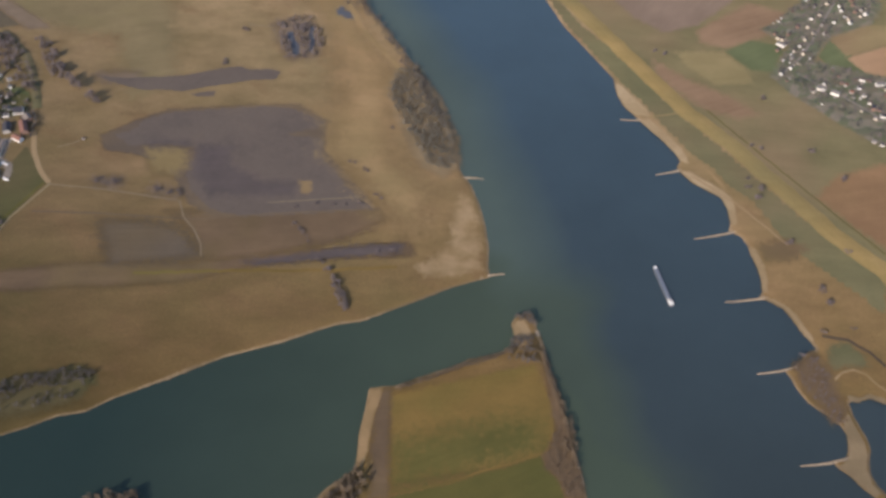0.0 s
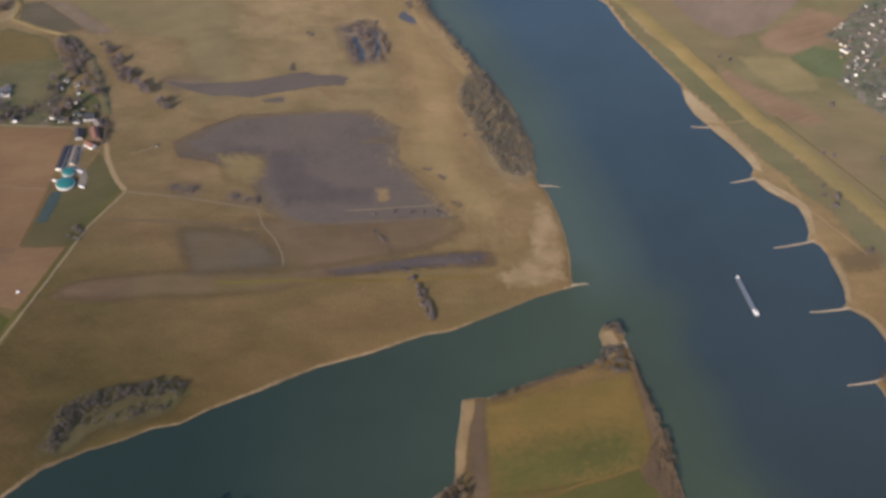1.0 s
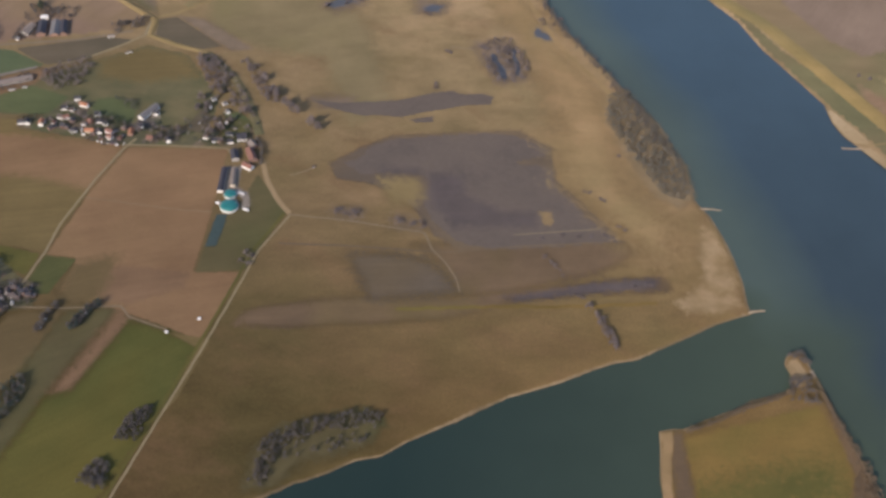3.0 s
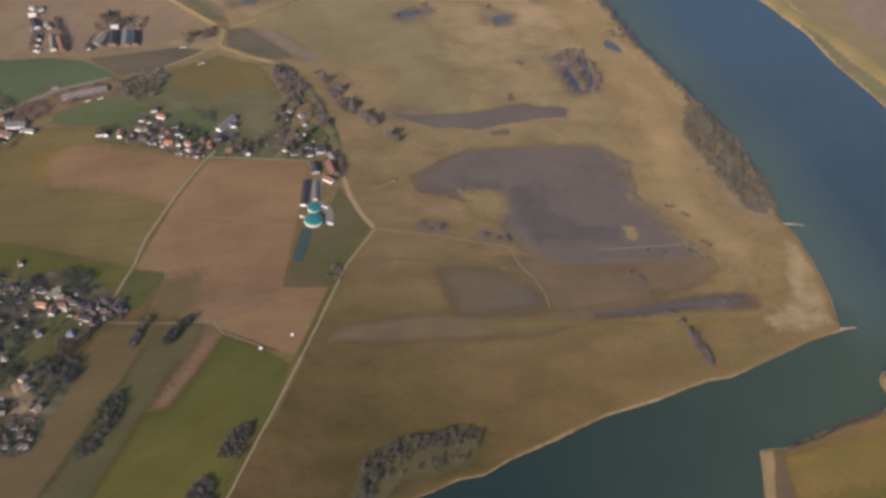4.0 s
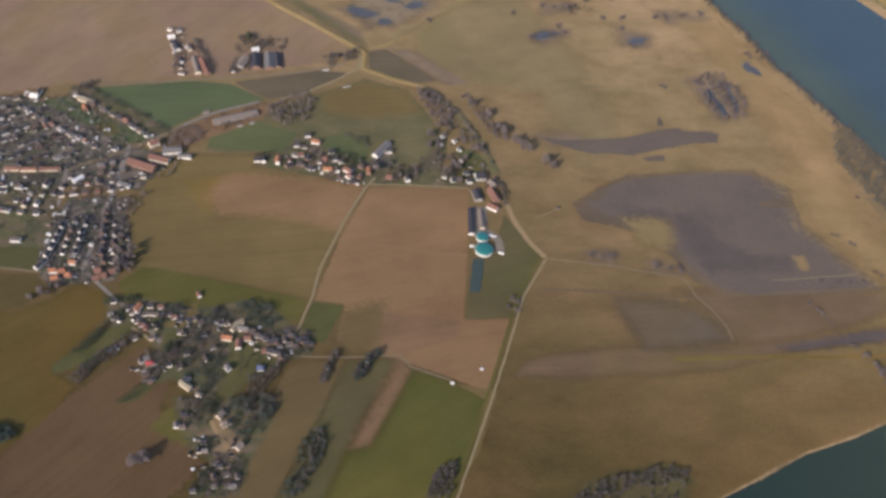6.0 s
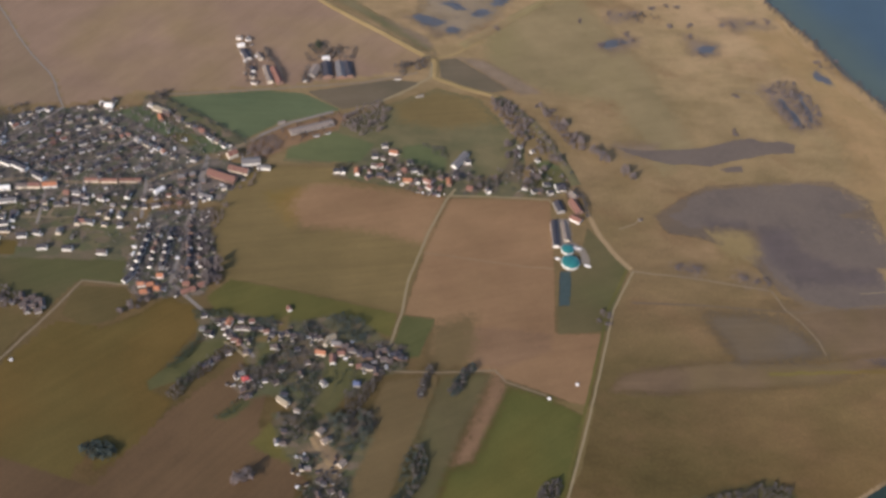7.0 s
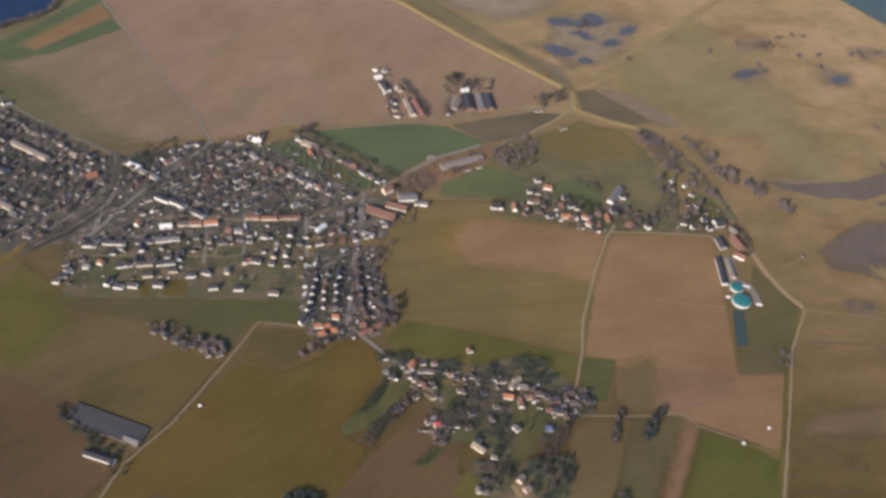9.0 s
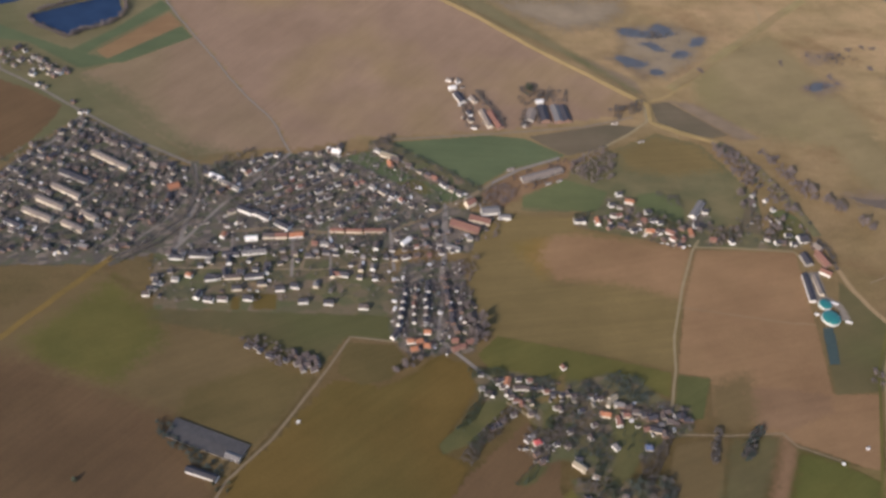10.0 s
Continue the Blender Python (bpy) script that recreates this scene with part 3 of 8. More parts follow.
field("sand_spit", TAN_GRASS, [(-23.2, 218.3), (-18.6, 219.1), (-18.8, 213.4), (-20.2, 207.0), (-20.9, 199.5), (-20.9, 191.2), (-22.4, 183.0), (-24.2, 188.1), (-24.6, 198.0), (-23.7, 206.6), (-22.9, 212.5)], "pale sand along the peninsula shore", True, 0.02)
field("sand_spit", FRINGE_DRY, [(5.5, 330.6), (9.5, 326.6), (13.8, 315.1), (15.7, 296.2), (15.7, 284.3), (4.5, 278.6), (-7.2, 277.8), (-11.2, 282.5), (-3.3, 289.0), (3.3, 299.9), (2.5, 315.5)], "pale sandy grass at the river fork", True, 1.2)
field("sand_spit", FRINGE_DRY, [(29.9, 254.6), (31.9, 257.7), (34.9, 258.6), (37.2, 253.3), (38.8, 246.3), (32.1, 244.2)], "pale sand at the peninsula point", True, 0.05)
field("sand_shore", SHORE_SAND, [(80.9, 421.4), (82.3, 411.1), (85.5, 402.3), (89.1, 397.9), (97.0, 397.1), (96.6, 402.0), (92.2, 408.8), (87.0, 416.5), (83.0, 422.6)], "pale sand beach beside a groyne", True, 0.02)
field("sand_shore", SHORE_SAND, [(91.1, 394.1), (96.2, 386.8), (102.4, 378.2), (107.1, 370.4), (109.3, 365.3), (112.4, 363.7), (112.5, 367.8), (110.3, 375.0), (105.6, 382.9), (100.6, 390.1), (96.8, 394.9)], "pale sand beach between groynes", True, 0.02)
field("sand_shore", SHORE_SAND, [(107.3, 358.6), (113.3, 350.6), (125.4, 342.1), (127.5, 334.5), (127.4, 324.2), (130.2, 323.8), (131.1, 334.2), (130.3, 341.6), (126.1, 347.2), (122.8, 350.3), (117.4, 353.9), (113.1, 357.7)], "pale sand beach between groynes", True, 0.02)
field("sand_shore", TAN_GRASS, [(120.4, 360.6), (125.1, 351.3), (128.7, 344.8), (128.4, 350.6), (122.4, 360.1)], "sandy strip behind the beach", True, 0.02)
field("sand_shore", SHORE_SAND, [(133.6, 311.2), (134.8, 302.8), (136.0, 293.6), (135.5, 285.5), (137.5, 284.8), (138.7, 292.3), (138.8, 300.6), (136.6, 309.8)], "narrow sand beach between groynes", True, 0.02)
field("sand_shore", SHORE_SAND, [(133.9, 281.6), (139.4, 279.4), (143.2, 276.4), (146.1, 270.3), (148.5, 264.6), (151.3, 259.9), (152.5, 261.5), (149.9, 267.4), (147.6, 273.8), (144.4, 278.1), (139.8, 281.3)], "thin sandy shore rim", True, 0.02)
field("sand_shore", WOOD_FLOOR, [(160.3, 234.5), (164.6, 233.8), (169.4, 235.9), (175.2, 234.4), (174.5, 231.7), (169.0, 234.0), (164.1, 231.7), (160.2, 231.8)], "pale sand rim of the basin", True, 0.02)
field("sand_shore", WOOD_FLOOR, [(155.7, 223.1), (158.8, 226.4), (160.1, 220.0), (162.1, 212.9), (162.0, 208.1), (160.2, 201.9), (161.0, 195.7), (163.1, 191.8), (160.4, 190.7), (155.8, 195.5), (152.6, 199.3), (149.8, 201.6), (154.4, 205.6), (155.8, 211.1), (155.9, 217.3)], "tan sand spit beside the basin", True, 0.02)
field("rough_grass", ROUGH_GRASS, [(158.3, 258.6), (166.2, 261.2), (171.5, 254.3), (172.6, 249.4), (164.7, 249.1), (158.0, 246.4), (156.0, 250.4)], "dull green patch beside the stream", True, 0.8)
field("scrub_patch", REEDS, [(137.8, 314.1), (153.7, 318.8), (160.7, 313.3), (149.7, 303.5), (138.5, 303.2)], "low purplish scrub behind the shore", True, 1.4)
field("scrub_patch", REEDS, [(140.8, 247.4), (151.1, 254.1), (155.9, 244.8), (157.7, 222.5), (152.6, 220.7), (146.3, 229.8)], "brown scrubby shore", True, 1.2)
# West: far north
field("rough_grass", ROUGH_GRASS, [(-670.8, 511.6), (-547.7, 537.2), (-507.7, 465.9), (-536.6, 435.0), (-549.6, 423.3), (-480.3, 370.2), (-506.0, 375.2), (-537.4, 393.2), (-562.7, 355.3), (-593.8, 335.7)], "rough grass round the pond and lanes", True, 0.8)
field("ploughed_field", SOIL_PINK, [(-526.0, 494.5), (-518.2, 483.9), (-503.8, 465.6), (-486.9, 444.8), (-478.7, 433.5), (-465.8, 418.4), (-454.1, 407.2), (-448.6, 399.6), (-444.4, 390.8), (-439.9, 383.4), (-423.0, 389.4), (-408.4, 398.7), (-397.8, 400.0), (-330.8, 417.0), (-287.1, 433.9), (-272.0, 446.0), (-278.8, 453.7), (-295.8, 465.7), (-325.4, 485.1), (-356.7, 509.3), (-377.9, 523.4), (-560, 659), (-620, 600)], "broad pinkish brown ploughed field")
field("ploughed_field", SOIL_TAN, [(-536.8, 435.9), (-503.8, 465.6), (-486.9, 444.8), (-478.7, 433.5), (-465.8, 418.4), (-454.1, 407.2), (-448.6, 399.6), (-444.4, 390.8), (-439.9, 383.4), (-442.1, 385.5), (-468.0, 378.1), (-482.2, 372.7), (-509.9, 389.5), (-539.6, 408.8), (-549.9, 424.1)], "pale brown ploughed field")
field("stubble_field", ROUGH_GRASS, [(-549.9, 424.1), (-531.6, 418.2), (-487.3, 383.0), (-468.2, 378.9), (-481.8, 371.2), (-509.4, 387.5), (-541.9, 407.5)], "olive stubble at the field edge", True, 3.0)
field("crop_field", CROP_DARK, [(-621.4, 465.2), (-584.2, 450.7), (-561.8, 443.4), (-532.8, 436.6), (-551.1, 427.7), (-582.0, 444.6), (-613.8, 446.1)], "dark green crop strip near the pond")
field("crop_field", CROP_DARK, [(-560.0, 442.3), (-544.9, 463.1), (-528.3, 494.0), (-520.5, 487.3), (-546.7, 449.6), (-551.8, 438.9)], "dark green crop strip")
field("ploughed_field", SOIL, [(-547.6, 443.5), (-521.0, 483.4), (-511.8, 472.9), (-540.3, 438.1)], "narrow tan ploughed strip")
field("crop_field", CROP_DARK, [(-540.6, 437.1), (-511.7, 472.4), (-503.6, 463.6), (-532.6, 435.7)], "narrow green crop strip")
field("ploughed_field", SOIL_DARK, [(-634.1, 427.8), (-584.5, 413.5), (-566.2, 407.7), (-550.0, 399.6), (-549.9, 391.1), (-554.4, 374.0), (-563.3, 357.0), (-593.8, 335.7)], "dark reddish brown ploughed field")
field("crop_field", CROP_DARK, [(-394.8, 397.2), (-349.8, 409.6), (-330.7, 410.2), (-311.0, 400.9), (-338.4, 386.1), (-352.3, 372.3), (-369.7, 381.9), (-386.3, 392.0)], "deep green winter crop field behind the village")
field("garden_plot", CROP_DARK, [(-420.3, 379.8), (-394.6, 394.8), (-374.7, 379.2), (-350.8, 366.5), (-377.9, 355.8), (-404.7, 369.5)], "dark green gardens behind the village", True, 0.5)
field("garden_plot", GARDEN_GRASS, [(-404.6, 326.1), (-402.1, 332.5), (-396.5, 332.6), (-392.8, 327.1), (-395.3, 322.2), (-401.2, 322.0)], "dark green park lawn", True, 0.2)
field("garden_plot", STUBBLE_GREEN, [(-403.8, 318.0), (-398.2, 317.2), (-390.3, 313.5), (-389.3, 309.0), (-397.2, 308.5), (-402.6, 310.9)], "dull green lawn in the village", True, 0.2)
field("garden_plot", STUBBLE_GREEN, [(-425.5, 328.1), (-418.9, 329.0), (-413.7, 323.1), (-412.8, 312.0), (-419.4, 309.5), (-424.3, 318.3)], "olive lawn in the village", True, 0.2)
field("garden_plot", GARDEN_GRASS, [(-391.9, 368.8), (-379.4, 373.4), (-371.2, 366.4), (-383.4, 360.8)], "green garden plots", True, 0.3)
field("fallow_field", SOIL_GREY, [(-329.4, 412.1), (-288.8, 428.3), (-274.8, 428.0), (-295.3, 408.3), (-310.4, 400.9), (-322.5, 407.3)], "purplish brown fallow field")
field("pasture", PASTURE, [(-334.0, 359.1), (-311.9, 391.0), (-289.8, 408.4), (-266.6, 424.9), (-244.8, 419.9), (-233.1, 403.4), (-222.2, 385.4), (-222.0, 369.6), (-251.7, 358.8), (-284.1, 367.7), (-312.5, 362.0)], "green-brown pasture behind the hamlet")
field("pasture", STUBBLE, [(-287.1, 408.0), (-266.7, 423.2), (-246.3, 418.8), (-235.8, 403.0), (-261.1, 394.2), (-282.4, 395.7)], "dry brownish part of the pasture", True, 2.0)
field("crop_field", GREEN_PASTURE, [(-331.6, 370.6), (-312.1, 383.9), (-292.6, 378.4), (-297.1, 363.9), (-331.5, 362.4)], "green crop field beside the hamlet")
field("garden_plot", GREEN_PASTURE, [(-278.8, 378.5), (-270.1, 381.8), (-259.8, 379.5), (-257.8, 368.6), (-260.4, 361.2), (-266.6, 362.9), (-274.0, 366.2), (-280.3, 367.1)], "green gardens behind the hamlet", True, 0.4)
field("fallow_field", SOIL_GREY, [(-229.2, 377.4), (-222.6, 374.6), (-223.2, 359.3), (-225.8, 353.6), (-235.6, 352.1), (-232.5, 365.1)], "brown garden patch", True, 0.15)
field("village_green", YARDS, [(-310.0, 359.0), (-297.2, 362.7), (-292.4, 374.6), (-282.2, 377.0), (-279.3, 365.6), (-264.2, 361.4), (-257.6, 363.2), (-250.1, 371.7), (-246.0, 368.5), (-246.4, 356.1), (-253.4, 352.3), (-261.8, 348.7), (-272.7, 351.8), (-282.4, 354.6), (-309.1, 354.6)], "worn yards of the hamlet row", True, 0.6)
field("garden_plot", GREEN_PASTURE, [(-217.1, 376.6), (-211.5, 378.5), (-205.7, 374.5), (-202.7, 369.5), (-205.1, 363.7), (-211.0, 366.4), (-215.6, 369.4)], "green paddock behind the farm", True, 0.4)
field("garden_plot", GARDEN_GRASS, [(-215.6, 374.3), (-202.9, 372.5), (-203.5, 358.0), (-216.1, 359.0)], "green paddock")
field("fallow_field", SOIL_GREY, [(-267.6, 447.7), (-258.6, 451.5), (-229.6, 429.3), (-241.4, 424.7), (-264.7, 431.4)], "dark grey fallow wedge beside the dike", True, 0.2)
field("fallow_field", SCRUB_FLOOR, [(-257.2, 451.8), (-244.1, 451.7), (-214.0, 429.6), (-224.5, 425.8)], "greyish fallow strip", True, 0.6)
field("fallow_field", SCRUB_FLOOR, [(-310.2, 486.8), (-298.3, 481.2), (-273.6, 465.7), (-270.1, 453.3), (-284.2, 461.4)], "greyish reeds along the dike", True, 0.9)
field("scrub_ground", SOIL_MID, [(-350.8, 367.6), (-338.3, 382.1), (-311.8, 398.3), (-306.5, 395.9), (-312.0, 384.7), (-330.3, 370.7), (-342.9, 358.9)], "brown scrubby ground by the long shed", True, 0.6)
# West: between villages

field("stubble_field", STUBBLE, [(-353.2, 322.1), (-345.4, 344.3), (-310.1, 353.0), (-285.2, 349.6), (-256.9, 345.4), (-271.6, 278.8), (-313.8, 284.8), (-345.2, 287.5), (-354.4, 300.1)], "olive brown stubble field", True, 0.3)
field("stubble_field", RANK_GRASS, [(-336.3, 338.3), (-316.6, 347.7), (-292.4, 335.0), (-300.7, 321.0), (-323.4, 322.6)], "yellowish stubble", True, 2.5)
field("ploughed_field", SOIL, [(-318.1, 348.7), (-285.6, 348.5), (-256.5, 347.5), (-263.9, 316.8), (-290.6, 322.0), (-316.9, 320.2), (-324.7, 332.5)], "brown ploughed field beside the lane", True, 1.6)
field("stubble_field", STUBBLE, [(-351.2, 348.3), (-337.8, 356.7), (-306.9, 359.2), (-310.2, 350.2), (-341.1, 340.4), (-346.9, 331.2), (-354.8, 320.2)], "olive field margin", True, 0.8)
field("crop_field", STUBBLE_GREEN, [(-348.2, 277.0), (-340.8, 287.5), (-313.8, 284.5), (-271.9, 278.0), (-273.7, 265.7), (-292.2, 272.2), (-318.5, 266.2), (-342.4, 268.5)], "dull green pasture strip")
field("ploughed_field", SOIL, [(-255.0, 346.7), (-210.2, 351.8), (-209.3, 309.1), (-209.1, 275.9), (-190.2, 277.7), (-198.0, 240.8), (-212.3, 246.2), (-228.4, 251.0), (-258.7, 259.1), (-257.1, 277.4), (-269.7, 278.0), (-263.3, 316.8)], "large brown ploughed field", True, 0.12)
field("ploughed_field", SOIL_MID, [(-256.4, 274.5), (-225.7, 275.7), (-210.4, 274.9), (-210.9, 267.0), (-230.3, 255.7), (-256.8, 260.1)], "darker brown ploughed strip", True, 0.5)
field("fallow_field", SOIL_MOSS, [(-207.2, 307.1), (-199.4, 311.2), (-194.3, 336.8), (-177.1, 314.7), (-185.1, 291.5), (-187.2, 279.6), (-208.2, 275.3)], "dark olive-green fallow parcel beside the digester")
field("stubble_field", STRAW, [(-257.8, 274.3), (-241.9, 281.4), (-241.0, 265.2), (-242.5, 254.2), (-259.4, 252.2), (-258.5, 263.1)], "olive patch in the ploughed field", True, 2.0)
field("crop_field", CROP, [(-269.8, 277.2), (-257.0, 276.9), (-262.1, 257.6), (-273.5, 256.3)], "small green parcel by the lane")
field("stubble_field", STRAW, [(-274.0, 245.0), (-253.0, 251.0), (-258.4, 226.9), (-266.0, 200.7), (-270.6, 183.9), (-285.3, 130.5), (-332.4, 126.4), (-296.6, 181.3), (-285.2, 198.7)], "olive tan stubble strip", True, 0.3)
field("crop_field", SOIL_MOSS, [(-252.9, 250.0), (-232.6, 253.4), (-244.0, 223.8), (-247.7, 209.6), (-253.7, 185.6), (-267.2, 132.1), (-285.3, 130.5), (-269.7, 184.0)], "dull green crop strip", True, 1.2)
field("ploughed_field", SOIL_MID, [(-232.6, 252.3), (-226.8, 248.3), (-239.2, 213.7), (-246.7, 210.6)], "narrow brown ploughed strip", True, 1.4)
field("crop_field", CROP_BRIGHT, [(-226.9, 247.8), (-211.8, 244.4), (-198.7, 238.4), (-203.9, 212.0), (-211.0, 189.9), (-228.5, 135.5), (-267.2, 132.1), (-253.7, 185.6), (-247.7, 209.6), (-238.8, 213.7)], "green young wheat field", True, 1.2)
field("stubble_field", STUBBLE, [(-211.4, 244.0), (-194.6, 242.6), (-200.7, 214.6), (-204.2, 207.1), (-198.7, 237.9)], "olive stubble beside the road")
field("stubble_field", MUSTARD, chain([(-401.7, 259.7), (-378.0, 256.7), (-362.3, 274.1), (-346.8, 270.6), (-363.5, 233.3), (-369.7, 212.2)], [(-390, 130), (-470, 130)], [(-445.3, 189.7), (-432.6, 211.6), (-419.5, 229.5)]), "broad ochre stubble field")
field("stubble_field", MUSTARD, [(-350.8, 271.0), (-344.5, 268.4), (-352.6, 249.3), (-360.3, 232.2), (-349.3, 227.0), (-354.4, 208.6), (-368.0, 196.5), (-376.1, 217.6), (-364.6, 242.9)], "ochre stubble beside the hamlet gardens", True, 0.4)
field("stubble_field", MUSTARD, [(-386.3, 255.0), (-372.8, 264.0), (-362.5, 276.3), (-356.0, 271.5), (-362.5, 251.0), (-378.6, 246.6)], "ochre stubble below the village street", True, 0.4)
field("ploughed_field", STRAW, [(-620, 100), (-600, 290), (-545, 268), (-500, 300), (-477, 286), (-426, 289), (-381, 285), (-381, 280), (-399, 279), (-408.5, 257), (-420.5, 230), (-432.6, 211.6), (-446, 188), (-470, 100)], "tan-brown ploughed land", True, 0.2)
field("stubble_field", SOIL_MOSS, [(-442.2, 291.1), (-413.2, 292.1), (-381.6, 292.0), (-379.4, 279.1), (-399.7, 279.2), (-409.1, 265.9), (-436.4, 273.3)], "dull green strip behind the gardens", True, 0.3)
field("crop_field", STUBBLE_DARK, [(-399.8, 276.4), (-380.1, 277.6), (-374.6, 270.3), (-380.6, 261.0), (-390.8, 257.1), (-400.5, 261.7)], "dull green parcel by the road bend")
field("stubble_field", SOIL_MOSS, [(-477.2, 283.5), (-426.0, 288.3), (-380.8, 284.0), (-380.4, 280.1), (-399.0, 279.0), (-408.3, 260.7), (-438.4, 272.5), (-481.2, 278.0)], "dull green strip below the village gardens")
field("ploughed_field", STRAW, [(-487.1, 261.2), (-463.0, 275.4), (-436.4, 273.3), (-421.2, 261.7), (-450.7, 242.6), (-459.1, 235.4), (-479.1, 241.5)], "tan-brown ploughed field", True, 2.4)
field("ploughed_field", STRAW, [(-478.2, 267.2), (-440.5, 272.2), (-410.9, 257.2), (-421.6, 230.4), (-426.8, 226.2), (-457.3, 236.3), (-458.0, 259.6)], "brown ploughed field", True, 2.4)
field("stubble_field", STUBBLE_DARK, [(-453.9, 247.2), (-425.9, 263.7), (-408.9, 258.0), (-417.0, 238.1), (-425.8, 225.9), (-455.2, 235.9)], "dark olive stubble field", True, 1.2)
field("crop_field", STUBBLE_GREEN, [(-519.3, 262.4), (-495.5, 296.7), (-473.8, 279.0), (-467.8, 268.6), (-480.5, 246.4), (-510.8, 250.2)], "green crop field", True, 2.6)
field("ploughed_field", SOIL_DARK, chain([(-551.5, 258.2), (-511.7, 252.7), (-485.8, 243.2), (-457.1, 235.6), (-448.1, 223.7), (-432.7, 207.7), (-444.8, 187.7)], [(-560, 130)]), "dark brown ploughed field", True, 2.4)
field("ploughed_field", SOIL_DARK, chain([(-349.6, 223.5), (-326.8, 251.3), (-315.2, 237.7), (-316.9, 221.7), (-295.0, 199.8), (-307.6, 180.2), (-332.4, 126.4), (-420.9, 118.6), (-372.5, 173.7), (-367.9, 190.5)]), "brown ploughed field beside the hamlet")
field("ploughed_field", SOIL_DARK, [(-419.6, 202.4), (-392.5, 196.5), (-366.0, 190.3), (-372.5, 173.7), (-425.1, 168.5)], "dark brown ploughed strip")
field("copse_floor", SOIL_MOSS, [(-170.2, 180.2), (-169.2, 197.2), (-162.2, 206.8), (-147.9, 212.7), (-132.2, 218.1), (-123.8, 211.5), (-129.8, 201.9), (-141.0, 196.1), (-152.4, 193.1), (-159.8, 181.2)], "brown leaf litter under the copse", True, 1.2)
field("wood_floor", WOOD_FLOOR, [(-38.6, 400.0), (-32.7, 420.9), (-21.7, 422.5), (-7.8, 397.4), (2.9, 366.0), (3.9, 347.4), (-2.8, 339.5), (-13.6, 345.1), (-26.5, 370.5)], "grey-brown litter under riverside trees", True, 1.0)
field("garden_plot", GARDEN_GRASS, [(-360.3, 234.6), (-338.0, 263.6), (-332.9, 261.4), (-344.6, 238.9), (-358.3, 230.8)], "long green garden strip")
field("garden_plot", GARDEN_GRASS, [(-332.4, 221.9), (-324.6, 231.3), (-320.4, 230.3), (-325.6, 223.3), (-329.3, 221.3)], "dark green garden plot", True, 0.3)
field("garden_plot", STUBBLE_GREEN, [(-318.2, 212.5), (-312.9, 222.1), (-307.9, 218.9), (-303.1, 212.2), (-301.3, 205.8), (-308.9, 208.0)], "dark green garden plot", True, 0.3)
field("village_green", GARDENS, [(-312.5, 225.9), (-296.9, 227.7), (-290.8, 228.3), (-276.6, 230.0), (-275.3, 218.9), (-280.7, 203.0), (-281.5, 189.6), (-297.8, 185.7), (-294.2, 201.5), (-302.5, 206.4), (-308.9, 215.2)], "shady gardens of the hamlet end", True, 0.6)
field("farm_yard", TRACK_GROUND, [(-296.9, 219.7), (-295.2, 220.9), (-288.0, 212.7), (-283.0, 208.5), (-285.6, 202.5), (-290.4, 202.0), (-298.2, 209.2), (-300.4, 211.3), (-296.5, 214.2)], "tan beaten yard among gardens", True, 0.4)
field("garden_plot", STUBBLE_GREEN, [(-327.3, 251.7), (-319.2, 255.3), (-305.3, 243.9), (-304.4, 234.0), (-316.7, 233.9), (-326.3, 244.1)], "dull green gardens in the hamlet", True, 0.8)
field("village_green", GARDENS, [(-483.7, 311.6), (-456.5, 325.3), (-388.0, 331.9), (-383.8, 291.7), (-475.9, 282.8)], "grassy plots between new houses")
field("village_green", YARDS, [(-561.3, 351.7), (-537.4, 393.2), (-483.1, 366.0), (-447.5, 379.4), (-422.7, 387.4), (-365.5, 358.0), (-342.8, 356.0), (-354.1, 330.1), (-385.3, 329.0), (-481.4, 311.9), (-501.8, 302.6), (-553.7, 295.3)], "grey-brown village gardens and yards", True)
field("village_green", YARDS, [(-385.3, 308.1), (-381.4, 321.6), (-357.9, 324.7), (-347.7, 294.4), (-349.5, 278.2), (-361.3, 275.3), (-374.1, 272.4), (-382.5, 281.3)], "grey-brown village gardens and yards", True, 0.5)
field("village_green", GARDENS, [(-350.3, 268.0), (-338.6, 270.5), (-318.6, 268.9), (-307.7, 269.1), (-298.1, 274.2), (-285.8, 272.8), (-274.4, 263.1), (-266.7, 261.8), (-266.5, 250.8), (-277.0, 247.0), (-283.9, 236.2), (-290.1, 236.8), (-295.6, 227.7), (-303.7, 226.4), (-312.7, 234.3), (-324.5, 230.6), (-329.6, 237.4), (-324.3, 244.3), (-327.7, 254.3), (-336.7, 257.3), (-344.9, 255.0)], "shady hamlet gardens", True, 0.5)
field("garden_plot", GARDEN_GRASS, [(-323.3, 253.5), (-317.4, 258.1), (-313.8, 254.6), (-318.3, 247.5), (-322.2, 244.5)], "green hamlet lawn", True, 0.4)
field("garden_plot", GARDEN_GRASS, [(-298.2, 247.2), (-290.3, 255.9), (-284.8, 253.4), (-286.2, 240.9), (-289.7, 230.7), (-296.4, 224.1), (-301.0, 223.6), (-296.3, 236.1)], "green hamlet paddock", True, 0.4)
field("garden_plot", GARDEN_GRASS, [(-284.5, 248.7), (-278.1, 246.9), (-281.1, 242.8), (-285.3, 243.1)], "green hamlet lawn", True, 0.3)
field("garden_plot", STUBBLE, [(-317.5, 269.1), (-314.1, 272.3), (-314.0, 262.6), (-317.4, 258.1), (-324.8, 257.3), (-326.2, 259.3), (-317.9, 262.1)], "olive grass between gardens", True, 0.3)
